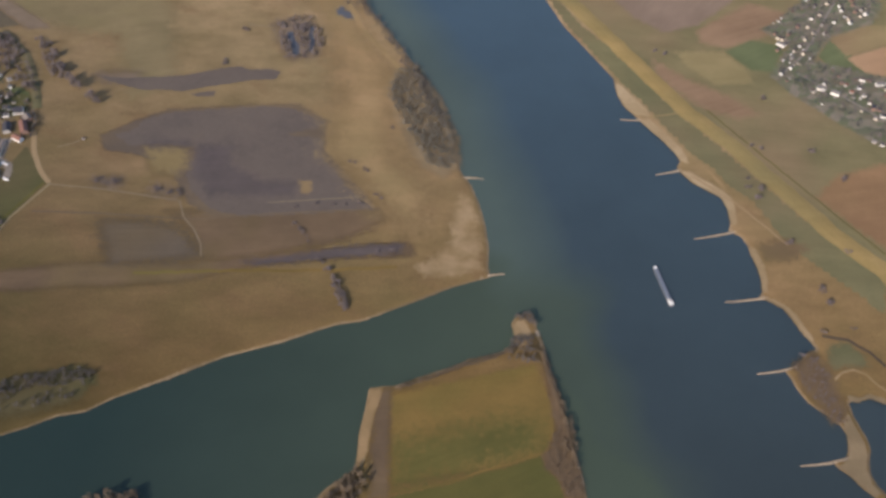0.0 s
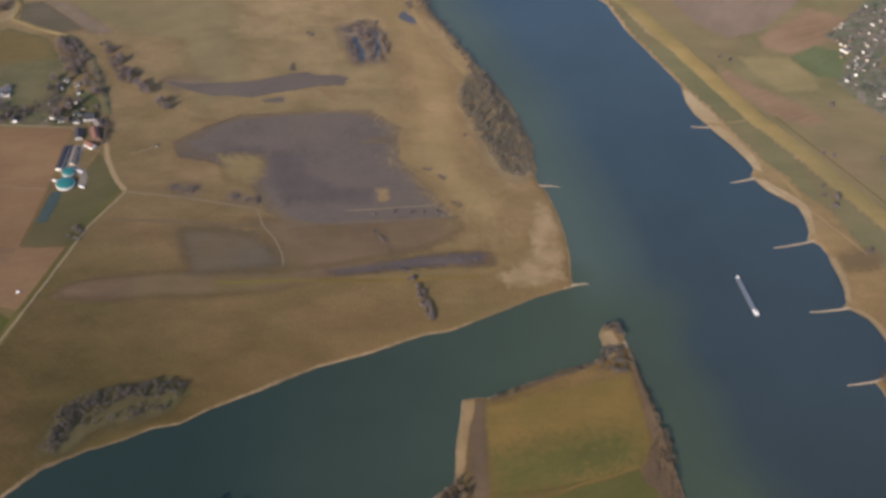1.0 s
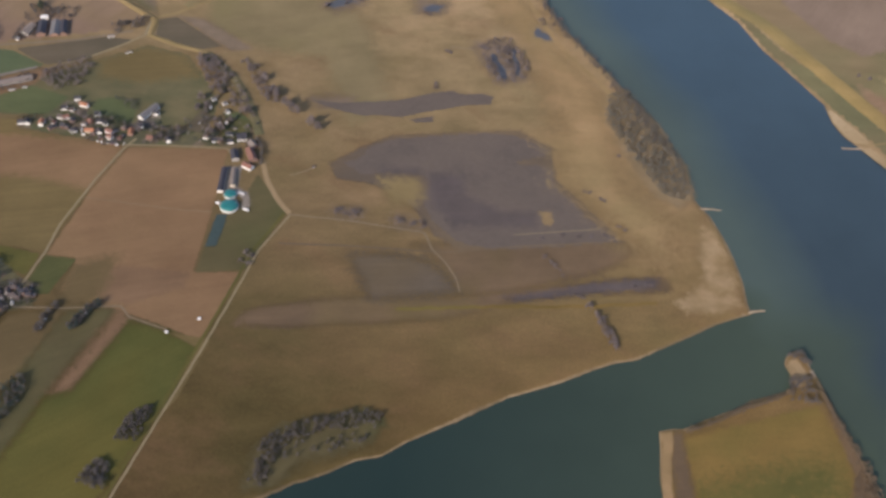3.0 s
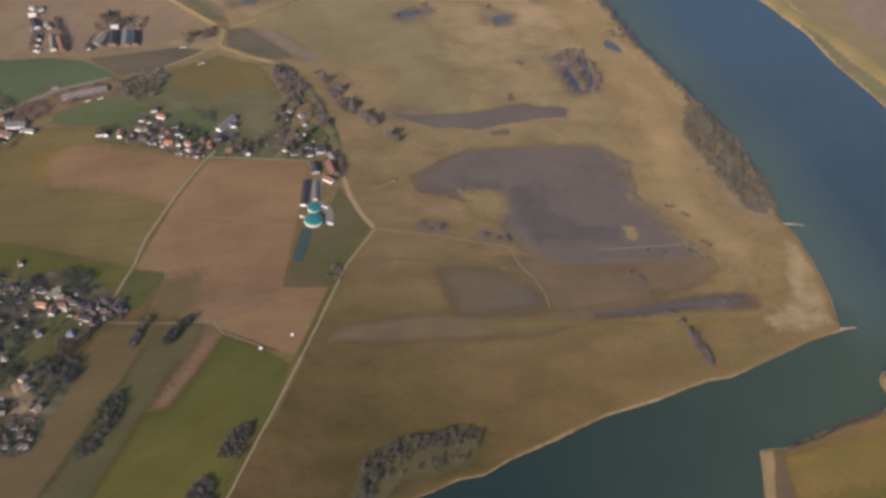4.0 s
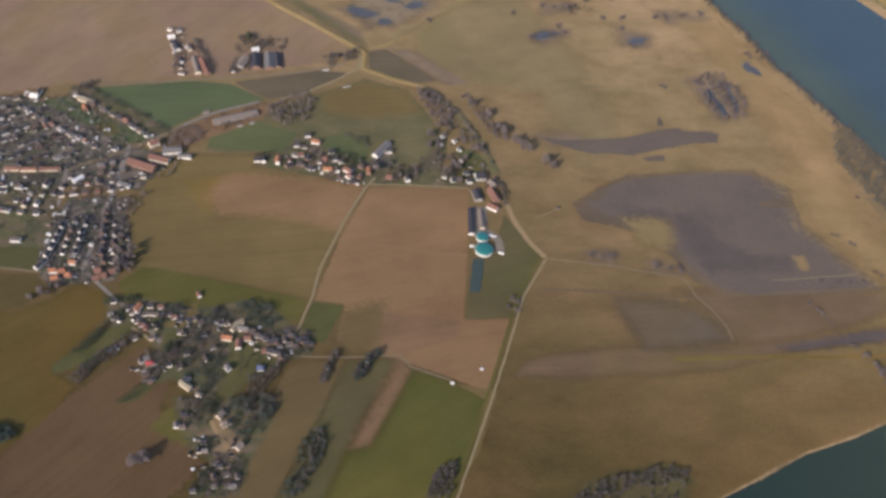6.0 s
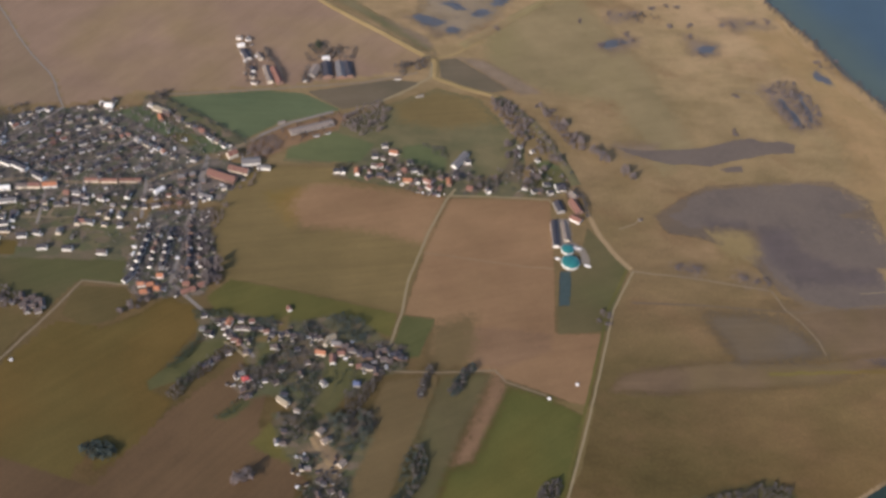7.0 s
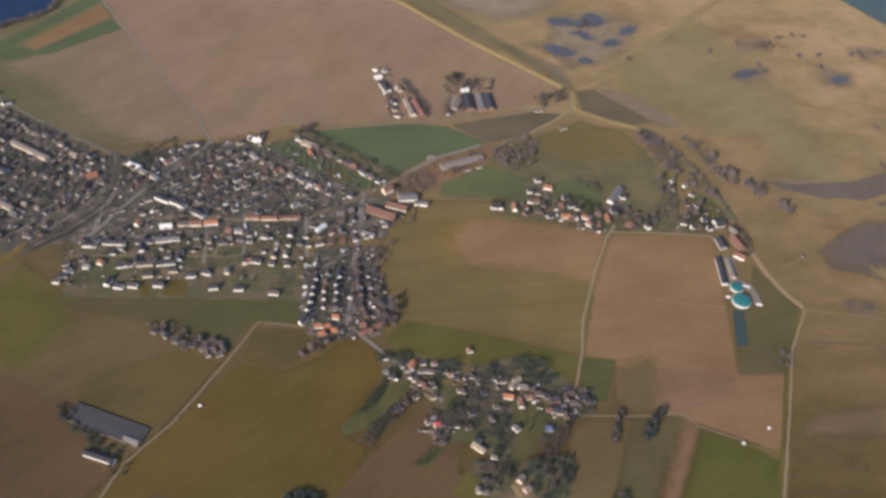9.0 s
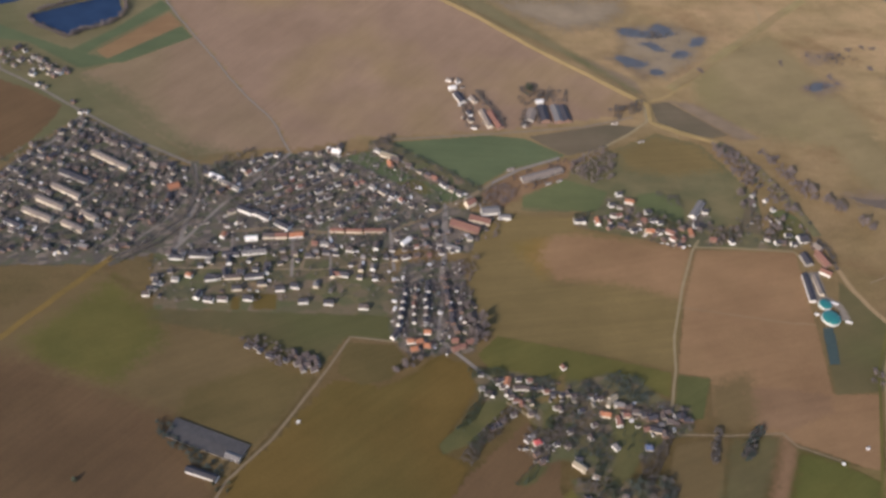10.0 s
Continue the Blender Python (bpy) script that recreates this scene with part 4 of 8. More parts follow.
field("garden_plot", GARDENS, [(-316.1, 255.6), (-306.9, 261.5), (-298.1, 253.7), (-298.5, 243.4), (-306.5, 235.0), (-315.5, 241.5)], "shaded brown ground under trees", True, 1.2)
field("village_green", FAR_GARDENS, [(166.1, 484.5), (176.1, 492.7), (205.8, 532.9), (235.2, 543.8), (244.1, 521.7), (233.3, 500.2), (205.4, 482.5), (191.1, 458.0), (227.9, 447.9), (248.9, 444.9), (234.1, 391.1), (210.9, 388.1), (192.3, 405.9), (173.1, 426.5), (164.3, 441.0), (179.4, 470.0)], "grey-green village gardens and yards", True, 0.8)
field("village_green", GARDENS, [(-308.3, 353.3), (-289.7, 375.1), (-255.1, 359.0), (-232.0, 362.2), (-206.3, 358.4), (-206.5, 353.9), (-257.3, 347.6)], "gardens of the hamlet row", True)
field("village_green", GARDENS, [(-424.8, 307.2), (-407.5, 316.0), (-386.6, 319.0), (-382.0, 296.4), (-404.0, 291.3), (-426.6, 291.8)], "rough green plots between new houses", True, 0.8)
field("village_green", GARDENS, [(-404.1, 396.5), (-394.8, 397.2), (-367.1, 382.3), (-350.4, 371.1), (-350.7, 365.0), (-379.4, 373.4), (-404.5, 389.1)], "gardens behind the north lane", True, 0.3)
field("garden_plot", MUSTARD, [(-447.2, 293.4), (-443.9, 293.9), (-442.8, 287.2), (-446.3, 286.8)], "ochre bare garden plot")
field("garden_plot", TRACK_GROUND, [(-444.4, 301.4), (-435.5, 302.7), (-435.1, 298.1), (-443.0, 297.0)], "tan building plot", True, 0.2)
field("garden_plot", MUSTARD, [(-438.7, 296.1), (-429.9, 297.3), (-428.8, 289.1), (-437.8, 287.9)], "ochre bare garden plot")


def marsh_mud():
    m, t, s = nodes_of("marsh_mud")
    s.inputs["Diffuse Roughness"].default_value = EARTH_ROUGHNESS
    p = place_of(t)
    c = ramp(t, noise_node(t, 0.035, 6, 0.65, p), [(0.28, (0.09, 0.075, 0.067)), (0.45, (0.112, 0.092, 0.078)), (0.6, (0.12, 0.098, 0.082)), (0.76, (0.135, 0.107, 0.08))])
    c = mix(t, "OVERLAY", 0.16, c, ramp(t, noise_node(t, 0.5, 5, 0.6, p), [(0.3, (0.3, 0.3, 0.3)), (0.7, (0.7, 0.7, 0.7))]))
    t.links.new(c, s.inputs["Base Color"])
    s.inputs["Roughness"].default_value, s.inputs["Specular IOR Level"].default_value = 0.9, 0.1
    return m


MARSH = marsh_mud()
WET_HOLLOW = soil_or_crop("wet_hollow", (0.1, 0.081, 0.064), (0.124, 0.1, 0.074), 8, 0.1, (0.112, 0.084, 0.05), 0.05)
MARSH_DEEP = soil_or_crop("wet_mud", (0.08, 0.066, 0.064), (0.1, 0.082, 0.077), 8, 0.1, None, 0.06)
FRINGE = soil_or_crop("sedge_fringe", (0.125, 0.093, 0.06), (0.16, 0.118, 0.073), 8, 0.1, (0.105, 0.082, 0.062), 0.05)
field("marsh", REEDS, [(-183.5, 258.8), (-150.1, 268.4), (-104.5, 273.9), (-56.6, 286.7), (-15.0, 296.6), (-11.8, 288.5), (-52.8, 282.1), (-81.7, 273.7), (-105.6, 262.5), (-172.3, 250.9), (-187.5, 250.2)], "purplish dead reed bed", True, 1.1)
field("marsh", REEDS, [(-120.7, 302.7), (-79.4, 308.0), (-29.0, 317.6), (-26.1, 308.3), (-43.6, 293.7), (-80.8, 280.2), (-102.1, 274.7), (-105.3, 289.1)], "purplish dead reed bed", True, 2.0)
field("marsh", FRINGE, [(-163.8, 347.8), (-150.7, 360.9), (-137.3, 371.4), (-118.4, 375.7), (-77.2, 384.0), (-61.0, 374.3), (-59.2, 351.8), (-43.4, 332.6), (-31.5, 317.3), (-57.5, 308.8), (-101.8, 301.3), (-113.1, 308.5), (-124.1, 325.4), (-143.6, 337.4), (-158.7, 338.3)], "brown sedge fringe round the marsh", True, 0.5)
WILLOW_PATCHES = ([(-114.4, 512.2), (-99.6, 515.9), (-80.8, 510.6), (-87.8, 503.7), (-107.1, 500.4)], [(-185.4, 473.5), (-176.4, 481.5), (-167.2, 486.3), (-161.0, 481.9), (-176.2, 468.8)], [(-135.9, 492.7), (-115.9, 486.3), (-119.5, 476.7), (-133.4, 474.4)], [(-278.2, 514.2), (-246.0, 521.3), (-231.2, 511.9), (-248.3, 498.1), (-276.1, 498.3)], [(-289.0, 485.5), (-264.6, 487.3), (-254.9, 476.4), (-269.0, 468.9)], [(-178.4, 508.1), (-158.8, 511.7), (-160.5, 503.4), (-177.2, 497.8)])
RUSH_PATCHES = ([(-182.7, 476.6), (-161.2, 485.3), (-166.2, 476.0), (-179.3, 470.9)], [(-101.6, 451.7), (-82.9, 459.6), (-71.8, 439.5), (-73.8, 423.0), (-87.1, 418.7), (-95.6, 435.8)], [(-71.9, 476.7), (-59.4, 477.7), (-56.0, 458.0), (-66.9, 454.7)], [(-180.3, 393.8), (-158.4, 397.9), (-158.4, 390.3), (-174.7, 387.8)], [(-157.1, 320.3), (-144.6, 320.1), (-146.3, 314.6), (-157.6, 315.6)], [(-130.6, 317.7), (-115.5, 315.0), (-118.8, 311.1), (-131.3, 313.0)], [(-45.9, 346.3), (-33.8, 342.6), (-37.4, 337.5), (-45.6, 341.0)])
for patch in WILLOW_PATCHES + RUSH_PATCHES:
    field("scrub_patch", SCRUB_FLOOR, patch, "low purplish scrub in the meadow", True, 2.2)
field("marsh", MARSH, [(-158.6, 350.0), (-152.2, 352.3), (-149.0, 356.2), (-147.3, 361.4), (-142.8, 365.5), (-134.7, 369.8), (-121.2, 373.3), (-107.6, 376.8), (-88.4, 380.4), (-80.3, 380.3), (-72.6, 377.4), (-66.5, 373.6), (-59.6, 371.4), (-63.1, 369.0), (-64.0, 366.5), (-67.9, 365.2), (-71.9, 362.8), (-77.9, 361.2), (-76.6, 359.1), (-69.6, 360.4), (-63.1, 360.2), (-60.2, 357.2), (-60.5, 349.8), (-58.4, 345.4), (-53.2, 340.0), (-48.5, 331.9), (-42.3, 324.9), (-37.1, 319.9), (-30.2, 314.2), (-42.4, 312.0), (-65.0, 307.2), (-87.2, 303.1), (-96.7, 304.2), (-103.6, 306.5), (-109.2, 311.3), (-114.4, 316.5), (-118.6, 326.1), (-119.5, 334.7), (-116.5, 342.2), (-122.9, 346.0), (-135.7, 345.4), (-148.5, 342.2), (-152.5, 345.3)], "flooded grey-brown marsh", True, 0.08)
field("marsh", MARSH, [(-178.9, 392.7), (-166.6, 392.4), (-147.4, 396.1), (-136.3, 398.6), (-126.3, 403.6), (-119.1, 407.3), (-110.6, 409.9), (-105.1, 407.6), (-96.5, 409.8), (-89.4, 408.3), (-91.2, 401.5), (-103.0, 399.3), (-111.6, 395.5), (-122.9, 390.9), (-134.0, 385.5), (-144.9, 385.6), (-153.0, 384.0), (-163.9, 386.5), (-173.4, 389.3)], "flooded grey-brown marsh", True, 0.08)
field("marsh", MARSH, [(-130.0, 384.5), (-118.9, 388.6), (-118.4, 384.6), (-126.0, 382.6)], "small flooded hollow", True, 0.2)
field("marsh", WET_HOLLOW, [(-147.2, 293.1), (-130.7, 295.8), (-116.6, 294.5), (-107.8, 287.3), (-100.7, 277.2), (-116.0, 273.1), (-136.6, 268.9), (-139.7, 276.0), (-145.1, 285.7)], "purplish wet hollow in the meadow", True, 2.2)
field("marsh", MARSH_DEEP, [(-83.6, 276.9), (-61.9, 283.1), (-44.4, 289.6), (-17.2, 295.4), (-18.7, 289.2), (-40.7, 284.4), (-57.8, 280.0), (-74.6, 275.7)], "dark flooded ditch", True, 0.8)
for deep in ([(-117.7, 347.5), (-102.2, 347.8), (-100.9, 335.4), (-84.2, 327.2), (-69.3, 327.5), (-68.0, 319.2), (-85.5, 317.0), (-105.3, 314.4), (-116.4, 329.8)], [(-140.7, 348.0), (-122.6, 349.7), (-120.3, 346.4), (-138.3, 343.9)]):
    field("marsh", MARSH_DEEP, deep, "darker wet ground in the marsh", True, 1.6)
field("marsh_island", TAN_SOFT, [(-67.7, 329.4), (-62.6, 330.0), (-60.5, 322.8), (-65.3, 320.9)], "tan grass hummock in the marsh", True, 0.5)
field("dry_meadow", TAN_GRASS, [(-97.3, 504.9), (-78.4, 502.5), (-55.9, 459.0), (-33.7, 414.8), (-31.2, 390.6), (-27.4, 348.8), (-7.5, 327.0), (-13.3, 303.6), (-24.7, 314.9), (-39.2, 328.0), (-49.9, 345.8), (-57.6, 350.2), (-56.6, 363.4), (-58.9, 370.7), (-64.5, 377.8), (-57.5, 388.9), (-62.5, 411.4), (-68.8, 447.2)], "dry tan grass between marsh and river", True, 6.0)
field("marsh_island", TAN_SOFT, [(-140.9, 341.4), (-123.0, 343.1), (-119.2, 333.0), (-122.9, 325.5), (-133.9, 327.5)], "tan dry grass beside the marsh", True, 2.0)


def pond_water():
    m, t, s = nodes_of("pond_water")
    t.links.new(ramp(t, noise_node(t, 0.1, 3, 0.5, place_of(t)), [(0.3, (0.014, 0.03, 0.07)), (0.7, (0.02, 0.042, 0.09))]), s.inputs["Base Color"])
    s.inputs["Roughness"].default_value, s.inputs["IOR"].default_value = 0.2, 1.33
    return m


POND = pond_water()
POOL = simple("shallow_pool", (0.062, 0.066, 0.074), (0.095, 0.096, 0.1), 0.2, 0.4)
field("pond", POND, [(-590.0, 467.0), (-576.2, 478.2), (-559.0, 490.3), (-550.2, 490.9), (-544.3, 478.9), (-549.5, 468.4), (-561.7, 460.9), (-565.3, 454.2), (-574.0, 458.6), (-582.1, 461.2)], "deep blue gravel pond ringed by bushes", True, 0.2)
field("pond", POND, [(-649.3, 475.9), (-606.2, 495.5), (-597.8, 480.5), (-621.4, 465.2)], "deep blue gravel pond", True, 0.2)


field("scrub_patch", SEDGE, [(-283.1, 512.1), (-249.1, 522.4), (-231.0, 514.2), (-239.7, 491.8), (-256.9, 471.0), (-268.4, 476.5), (-284.5, 483.7), (-277.6, 498.0)], "purplish sedge round the pools", True, 2.6)
field("scrub_patch", SEDGE, [(-351.0, 527.4), (-334.9, 515.7), (-309.9, 506.0), (-292.5, 512.6), (-275.7, 530.4), (-278.3, 541.6)], "purplish sedge in the wet meadow", True, 3.5)
field("rough_grass", ROUGH_GRASS, [(-373.2, 524.3), (-340.9, 502.4), (-310.3, 481.6), (-292.7, 468.7), (-275.8, 455.7), (-270.0, 455.2), (-283.9, 467.3), (-310.2, 488.9), (-331.7, 506.3), (-347.6, 520.1), (-355.8, 527.7)], "dull green grass below the dike", True, 1.2)
for ring in (
    [(-282.2, 510.6), (-275.1, 514.7), (-265.7, 513.7), (-258.7, 522.3), (-252.5, 520.1), (-248.4, 513.1), (-256.7, 508.3), (-266.2, 506.5), (-275.6, 505.9), (-280.2, 507.2)],
    [(-243.0, 504.4), (-238.2, 511.7), (-231.0, 514.2), (-233.3, 507.2), (-240.1, 502.2)],
    [(-284.4, 486.3), (-279.7, 488.2), (-272.3, 485.9), (-264.9, 483.7), (-268.2, 479.0), (-275.8, 478.2), (-281.6, 481.7)],
    [(-253.4, 492.9), (-246.6, 499.4), (-240.8, 495.7), (-244.3, 491.5), (-250.6, 490.3)],
    [(-265.4, 477.0), (-262.1, 480.1), (-257.0, 477.0), (-259.1, 472.6), (-265.1, 472.6)],
    [(-269.7, 500.5), (-263.3, 503.8), (-257.4, 499.6), (-253.1, 496.1), (-260.9, 494.7)],
):
    field("pool", POOL, ring, "shallow grey-blue pool in the wet meadow", True, 0.55)
field("pool", POOL, [(-68.6, 470.9), (-66.3, 471.6), (-65.0, 467.8), (-62.0, 466.8), (-59.7, 461.4), (-62.5, 459.9), (-65.2, 462.7), (-68.2, 462.9), (-69.5, 467.1)], "shallow grey-blue pool", True, 0.6)
GROVE_POOLS = ([(-92.5, 442.7), (-90.5, 445.1), (-85.5, 434.3), (-83.0, 424.6), (-84.8, 422.8), (-88.6, 431.8)], [(-81.4, 448.6), (-79.9, 450.9), (-77.2, 438.7), (-76.9, 427.0), (-78.4, 427.2), (-79.2, 438.4)])
for ring in GROVE_POOLS:
    field("pool", POOL, ring, "dark narrow pool among bare trees", False, 0.1)
field("pool", POOL, [(-130.8, 481.4), (-123.9, 485.2), (-119.0, 484.9), (-120.9, 479.9), (-128.8, 476.3)], "shallow grey-blue pool", True, 0.6)
field("pool", POOL, [(-181.7, 476.7), (-176.2, 481.9), (-166.2, 481.2), (-175.0, 475.2), (-180.0, 472.1)], "shallow grey-blue pool", True, 0.6)

TRACK_MAT = simple("dirt_track", (0.25, 0.172, 0.085), (0.3, 0.21, 0.11), 0.5, 0.95)
ASPHALT = simple("worn_asphalt", (0.14, 0.12, 0.1), (0.185, 0.158, 0.13), 0.4, 0.9)
PALE_ROAD = simple("pale_lane", (0.21, 0.166, 0.092), (0.262, 0.207, 0.115), 0.4, 0.95)
VILLAGE_STREET = simple("pale_street", (0.175, 0.152, 0.13), (0.225, 0.195, 0.165), 0.4, 0.9)
DIM_ROAD = simple("dusty_lane", (0.165, 0.125, 0.075), (0.205, 0.155, 0.094), 0.4, 0.95)
strip("dike", DIKE_YELLOW, chain([(-40, 760)], [(38.0, 517.4)], [(58.5, 497.8), (75.0, 472.0), (94.5, 439.1), (114.8, 405.0), (136.9, 378.5), (158.5, 345.8), (174.5, 322.0), (192.1, 302.7)], [(220, 240), (300, 180)]), 10.0, "yellowish grass dike along the river", 0.3, "dike", 0.5)
strip("ditch", STUBBLE_GREEN, [(126.5, 406.6), (149.7, 374.2), (165.2, 353.2), (181.5, 330.7), (194.6, 313.2)], 0.8, "green ditch along the dike", 0, "ditch", 0.3)
strip("dirt_track", TRACK_MAT, [(113.6, 355.0), (122.4, 347.1), (132.2, 338.0), (142.2, 326.0), (151.3, 314.3)], 0.9, "faint sandy track behind the shore", 0, "track", 0.3)
strip("dike", DIKE_GRASS, [(-560, 659), (-377.9, 523.4), (-356.7, 509.3), (-325.4, 485.1), (-295.8, 465.7), (-278.8, 453.7), (-268.7, 447.1)], 4.0, "tan grass dike beside ploughed land", 0.7, "dike", 0.3)
strip("footpath", PALE_ROAD, [(-206.3, 521.0), (-198.5, 532.0), (-197.4, 543.7), (-199.4, 552.2)], 0.9, "pale path on the dike", 0, "path")
strip("dike", STUBBLE_PALE, [(-256.3, 461.4), (-241.0, 479.8), (-223.3, 500.0), (-204.6, 521.3), (-186.7, 542.8), (-168.2, 563.0)], 5.0, "dull green grass dike", 0.5, "dike", 0.5)
strip("footpath", DIKE_GRASS, [(-268.7, 448.9), (-258.3, 455.4), (-250.0, 464.9), (-244.6, 468.3)], 1.6, "pale path at the dike fork", 0, "path", 0.2)
strip("dike", DIKE_GRASS, [(-268.7, 447.1), (-267.8, 433.0), (-254.3, 427.3), (-235.8, 422.5)], 3.4, "tan grass dike with a track", 0.4, "dike", 0.3)
strip("dike", ROUGH_GRASS, [(-235.8, 422.5), (-218.0, 404.3), (-205.3, 381.5), (-198.3, 363.2)], 4.5, "greenish grass dike", 0.25, "dike", 0.3)
strip("dirt_track", TRACK_MAT, [(-194.2, 346.6), (-188.8, 332.0), (-182.0, 320.7), (-176.2, 314.0)], 2.4, "broad tan dirt track", 0, "track", 0.3)
strip("country_road", PALE_ROAD, chain([(-175.6, 313.3), (-185.1, 291.1), (-189.3, 271.5), (-197.3, 235.9), (-204.4, 208.0), (-214.0, 169.1)], [(-210, 130)]), 0.85, "pale yellowish straight country road", 0, "road")
strip("road_verge", STUBBLE_GREEN, chain([(-178.2, 313.7), (-187.4, 290.8), (-191.6, 271.2), (-199.4, 235.6), (-206.3, 207.8), (-215.8, 168.9)]), 1.1, "green verge of the road", 0, "verge")
strip("footpath", DIM_ROAD, chain([(-176.2, 313.2), (-150.9, 312.7), (-132.0, 311.0), (-117.2, 309.7)], [(-113.1, 299.9)]), 0.8, "narrow pale path through the meadow", 0, "path")
strip("footpath", FRINGE, chain([(-177.5, 295.7), (-153.0, 297.6), (-129.5, 298.4)], [(-106.7, 299.1), (-77.2, 306.3), (-29.5, 315.3)]), 0.8, "narrow grassy path through the meadow", 0, "path")
strip("marsh_rim", FRINGE, [(-137.3, 369.4), (-121.2, 373.7), (-107.5, 377.6), (-88.3, 381.2), (-79.7, 381.2), (-72.0, 378.3), (-65.5, 374.5), (-59.0, 371.9)], 0.6, "pale rim of dry reeds along the marsh", 0, "reeds", 0.25)
strip("marsh_rim", FRINGE, [(-78.0, 360.4), (-73.5, 360.6), (-66.9, 361.2), (-61.8, 360.4), (-59.4, 357.0), (-60.0, 350.2), (-57.8, 346.2)], 0.6, "pale rim of dry reeds along the marsh", 0, "reeds", 0.25)
strip("footpath", DIM_ROAD, [(-78.7, 313.2), (-55.9, 318.1), (-39.2, 321.6)], 0.7, "narrow pale path through the marsh", 0, "path")
strip("footpath", DIM_ROAD, [(-113.1, 299.9), (-107.2, 293.5), (-102.2, 285.0), (-100.4, 277.8)], 0.7, "narrow pale path through the marsh", 0, "path")
strip("footpath", RANK_GRASS, [(-125.5, 265.7), (-82.0, 272.0), (-47.0, 276.1), (-18.7, 281.2)], 1.6, "strip of lighter grass", 0, "path", 0.4)
strip("footpath", DIM_ROAD, [(-180.3, 337.6), (-173.4, 341.6), (-170.4, 345.1)], 0.7, "faint pale path to a hut", 0, "path")
strip("footpath", DIM_ROAD, [(-113.7, 447.3), (-102.0, 446.7), (-94.3, 433.7), (-89.4, 424.3)], 0.8, "pale ditch bank", 0, "path")
strip("lane", PALE_ROAD, [(-253.3, 353.2), (-256.9, 345.8), (-263.7, 322.7), (-269.6, 295.2), (-270.4, 279.5), (-274.9, 255.3)], 0.95, "pale farm lane between fields", 0, "road")
strip("lane", PALE_ROAD, [(-255.9, 348.3), (-237.6, 350.3), (-211.0, 352.0), (-208.0, 347.6)], 0.9, "pale farm lane", 0, "road")
strip("lane", DIM_ROAD, [(-274.4, 255.4), (-272.5, 249.4), (-253.3, 251.2), (-232.6, 254.7), (-228.2, 249.8), (-212.3, 245.1)], 0.8, "thin pale farm track", 0, "road")
strip("lane", ASPHALT, [(-397.6, 398.4), (-349.8, 410.4), (-303.0, 423.3), (-277.1, 435.6)], 0.8, "grey lane along the fields", 0, "road")
strip("lane", PALE_ROAD, [(-270.2, 433.2), (-280.8, 420.9), (-295.3, 407.5), (-303.6, 402.4)], 1.2, "pale farm track", 0, "road")
strip("lane", PALE_ROAD, [(-270.5, 448.6), (-270.2, 433.2)], 1.8, "pale farm track", 0, "road")
strip("lane", VILLAGE_STREET, [(-526.0, 494.5), (-518.2, 483.9), (-503.8, 465.6), (-486.9, 444.8), (-478.7, 433.5), (-465.8, 418.4), (-454.1, 407.2), (-448.6, 399.6), (-444.4, 390.8), (-439.9, 383.4)], 0.9, "pale lane between ploughed fields", 0, "road")
strip("main_road", ASPHALT, chain([(-640, 520)], [(-587.4, 421.2), (-567.7, 411.9), (-538.0, 395.2), (-507.0, 379.0), (-479.7, 367.6)]), 1.3, "grey main road", 0, "road")
strip("road_verge", YARDS, [(-480.3, 370.2), (-474.7, 354.1), (-474.6, 333.5), (-484.9, 317.9), (-499.8, 303.6)], 3.4, "dull green verge of the bypass", 0, "verge", 0.4)
strip("main_road", ASPHALT, [(-479.9, 368.4), (-475.2, 354.1), (-475.4, 334.4), (-485.8, 319.4), (-500.4, 305.4)], 1.2, "grey curved bypass road", 0, "road")
strip("dirt_track", RANK_GRASS, chain([(-498.8, 307.8), (-513.9, 284.3), (-527.6, 261.8)], [(-560, 250)]), 2.6, "broad tan dirt track", 0, "track", 0.3)
strip("street", VILLAGE_STREET, [(-439.0, 382.8), (-451.6, 360.7), (-462.8, 343.0), (-470.9, 325.9), (-476.9, 312.5)], 1.4, "grey village street", 0, "road")
strip("street", DIM_ROAD, [(-459.3, 327.6), (-441.2, 332.6), (-416.8, 333.8), (-389.8, 337.1), (-372.5, 350.8), (-355.8, 365.0), (-346.0, 375.9)], 2.0, "tan village main street", 0, "road")
strip("street", DIM_ROAD, [(-422.7, 311.7), (-421.7, 322.9), (-419.5, 332.7)], 1.5, "tan village side street", 0, "road")
strip("street", VILLAGE_STREET, [(-394.0, 389.2), (-374.3, 374.2), (-354.5, 365.2)], 1.1, "grey village street", 0, "road")
strip("street", VILLAGE_STREET, [(-422.9, 379.4), (-401.7, 365.4), (-377.8, 353.6)], 1.1, "grey village street", 0, "road")
strip("street", VILLAGE_STREET, [(-346.0, 375.9), (-333.1, 387.7), (-314.5, 398.7)], 1.6, "tan lane past the sheds", 0, "road")
strip("street", VILLAGE_STREET, [(-365.4, 355.5), (-364.1, 328.7), (-363.8, 282.8), (-347.8, 269.7), (-335.7, 261.4), (-323.9, 250.1)], 1.5, "grey village street", 0, "road")
strip("street", DIM_ROAD, [(-479.4, 304.3), (-452.7, 308.0), (-416.3, 312.2), (-386.8, 320.5)], 0.9, "pale estate street", 0, "road")
strip("street", VILLAGE_STREET, [(-429.0, 361.2), (-413.7, 378.9)], 0.9, "grey side street", 0, "road")
strip("street", VILLAGE_STREET, [(-414.3, 347.1), (-397.0, 369.2)], 0.9, "grey side street", 0, "road")
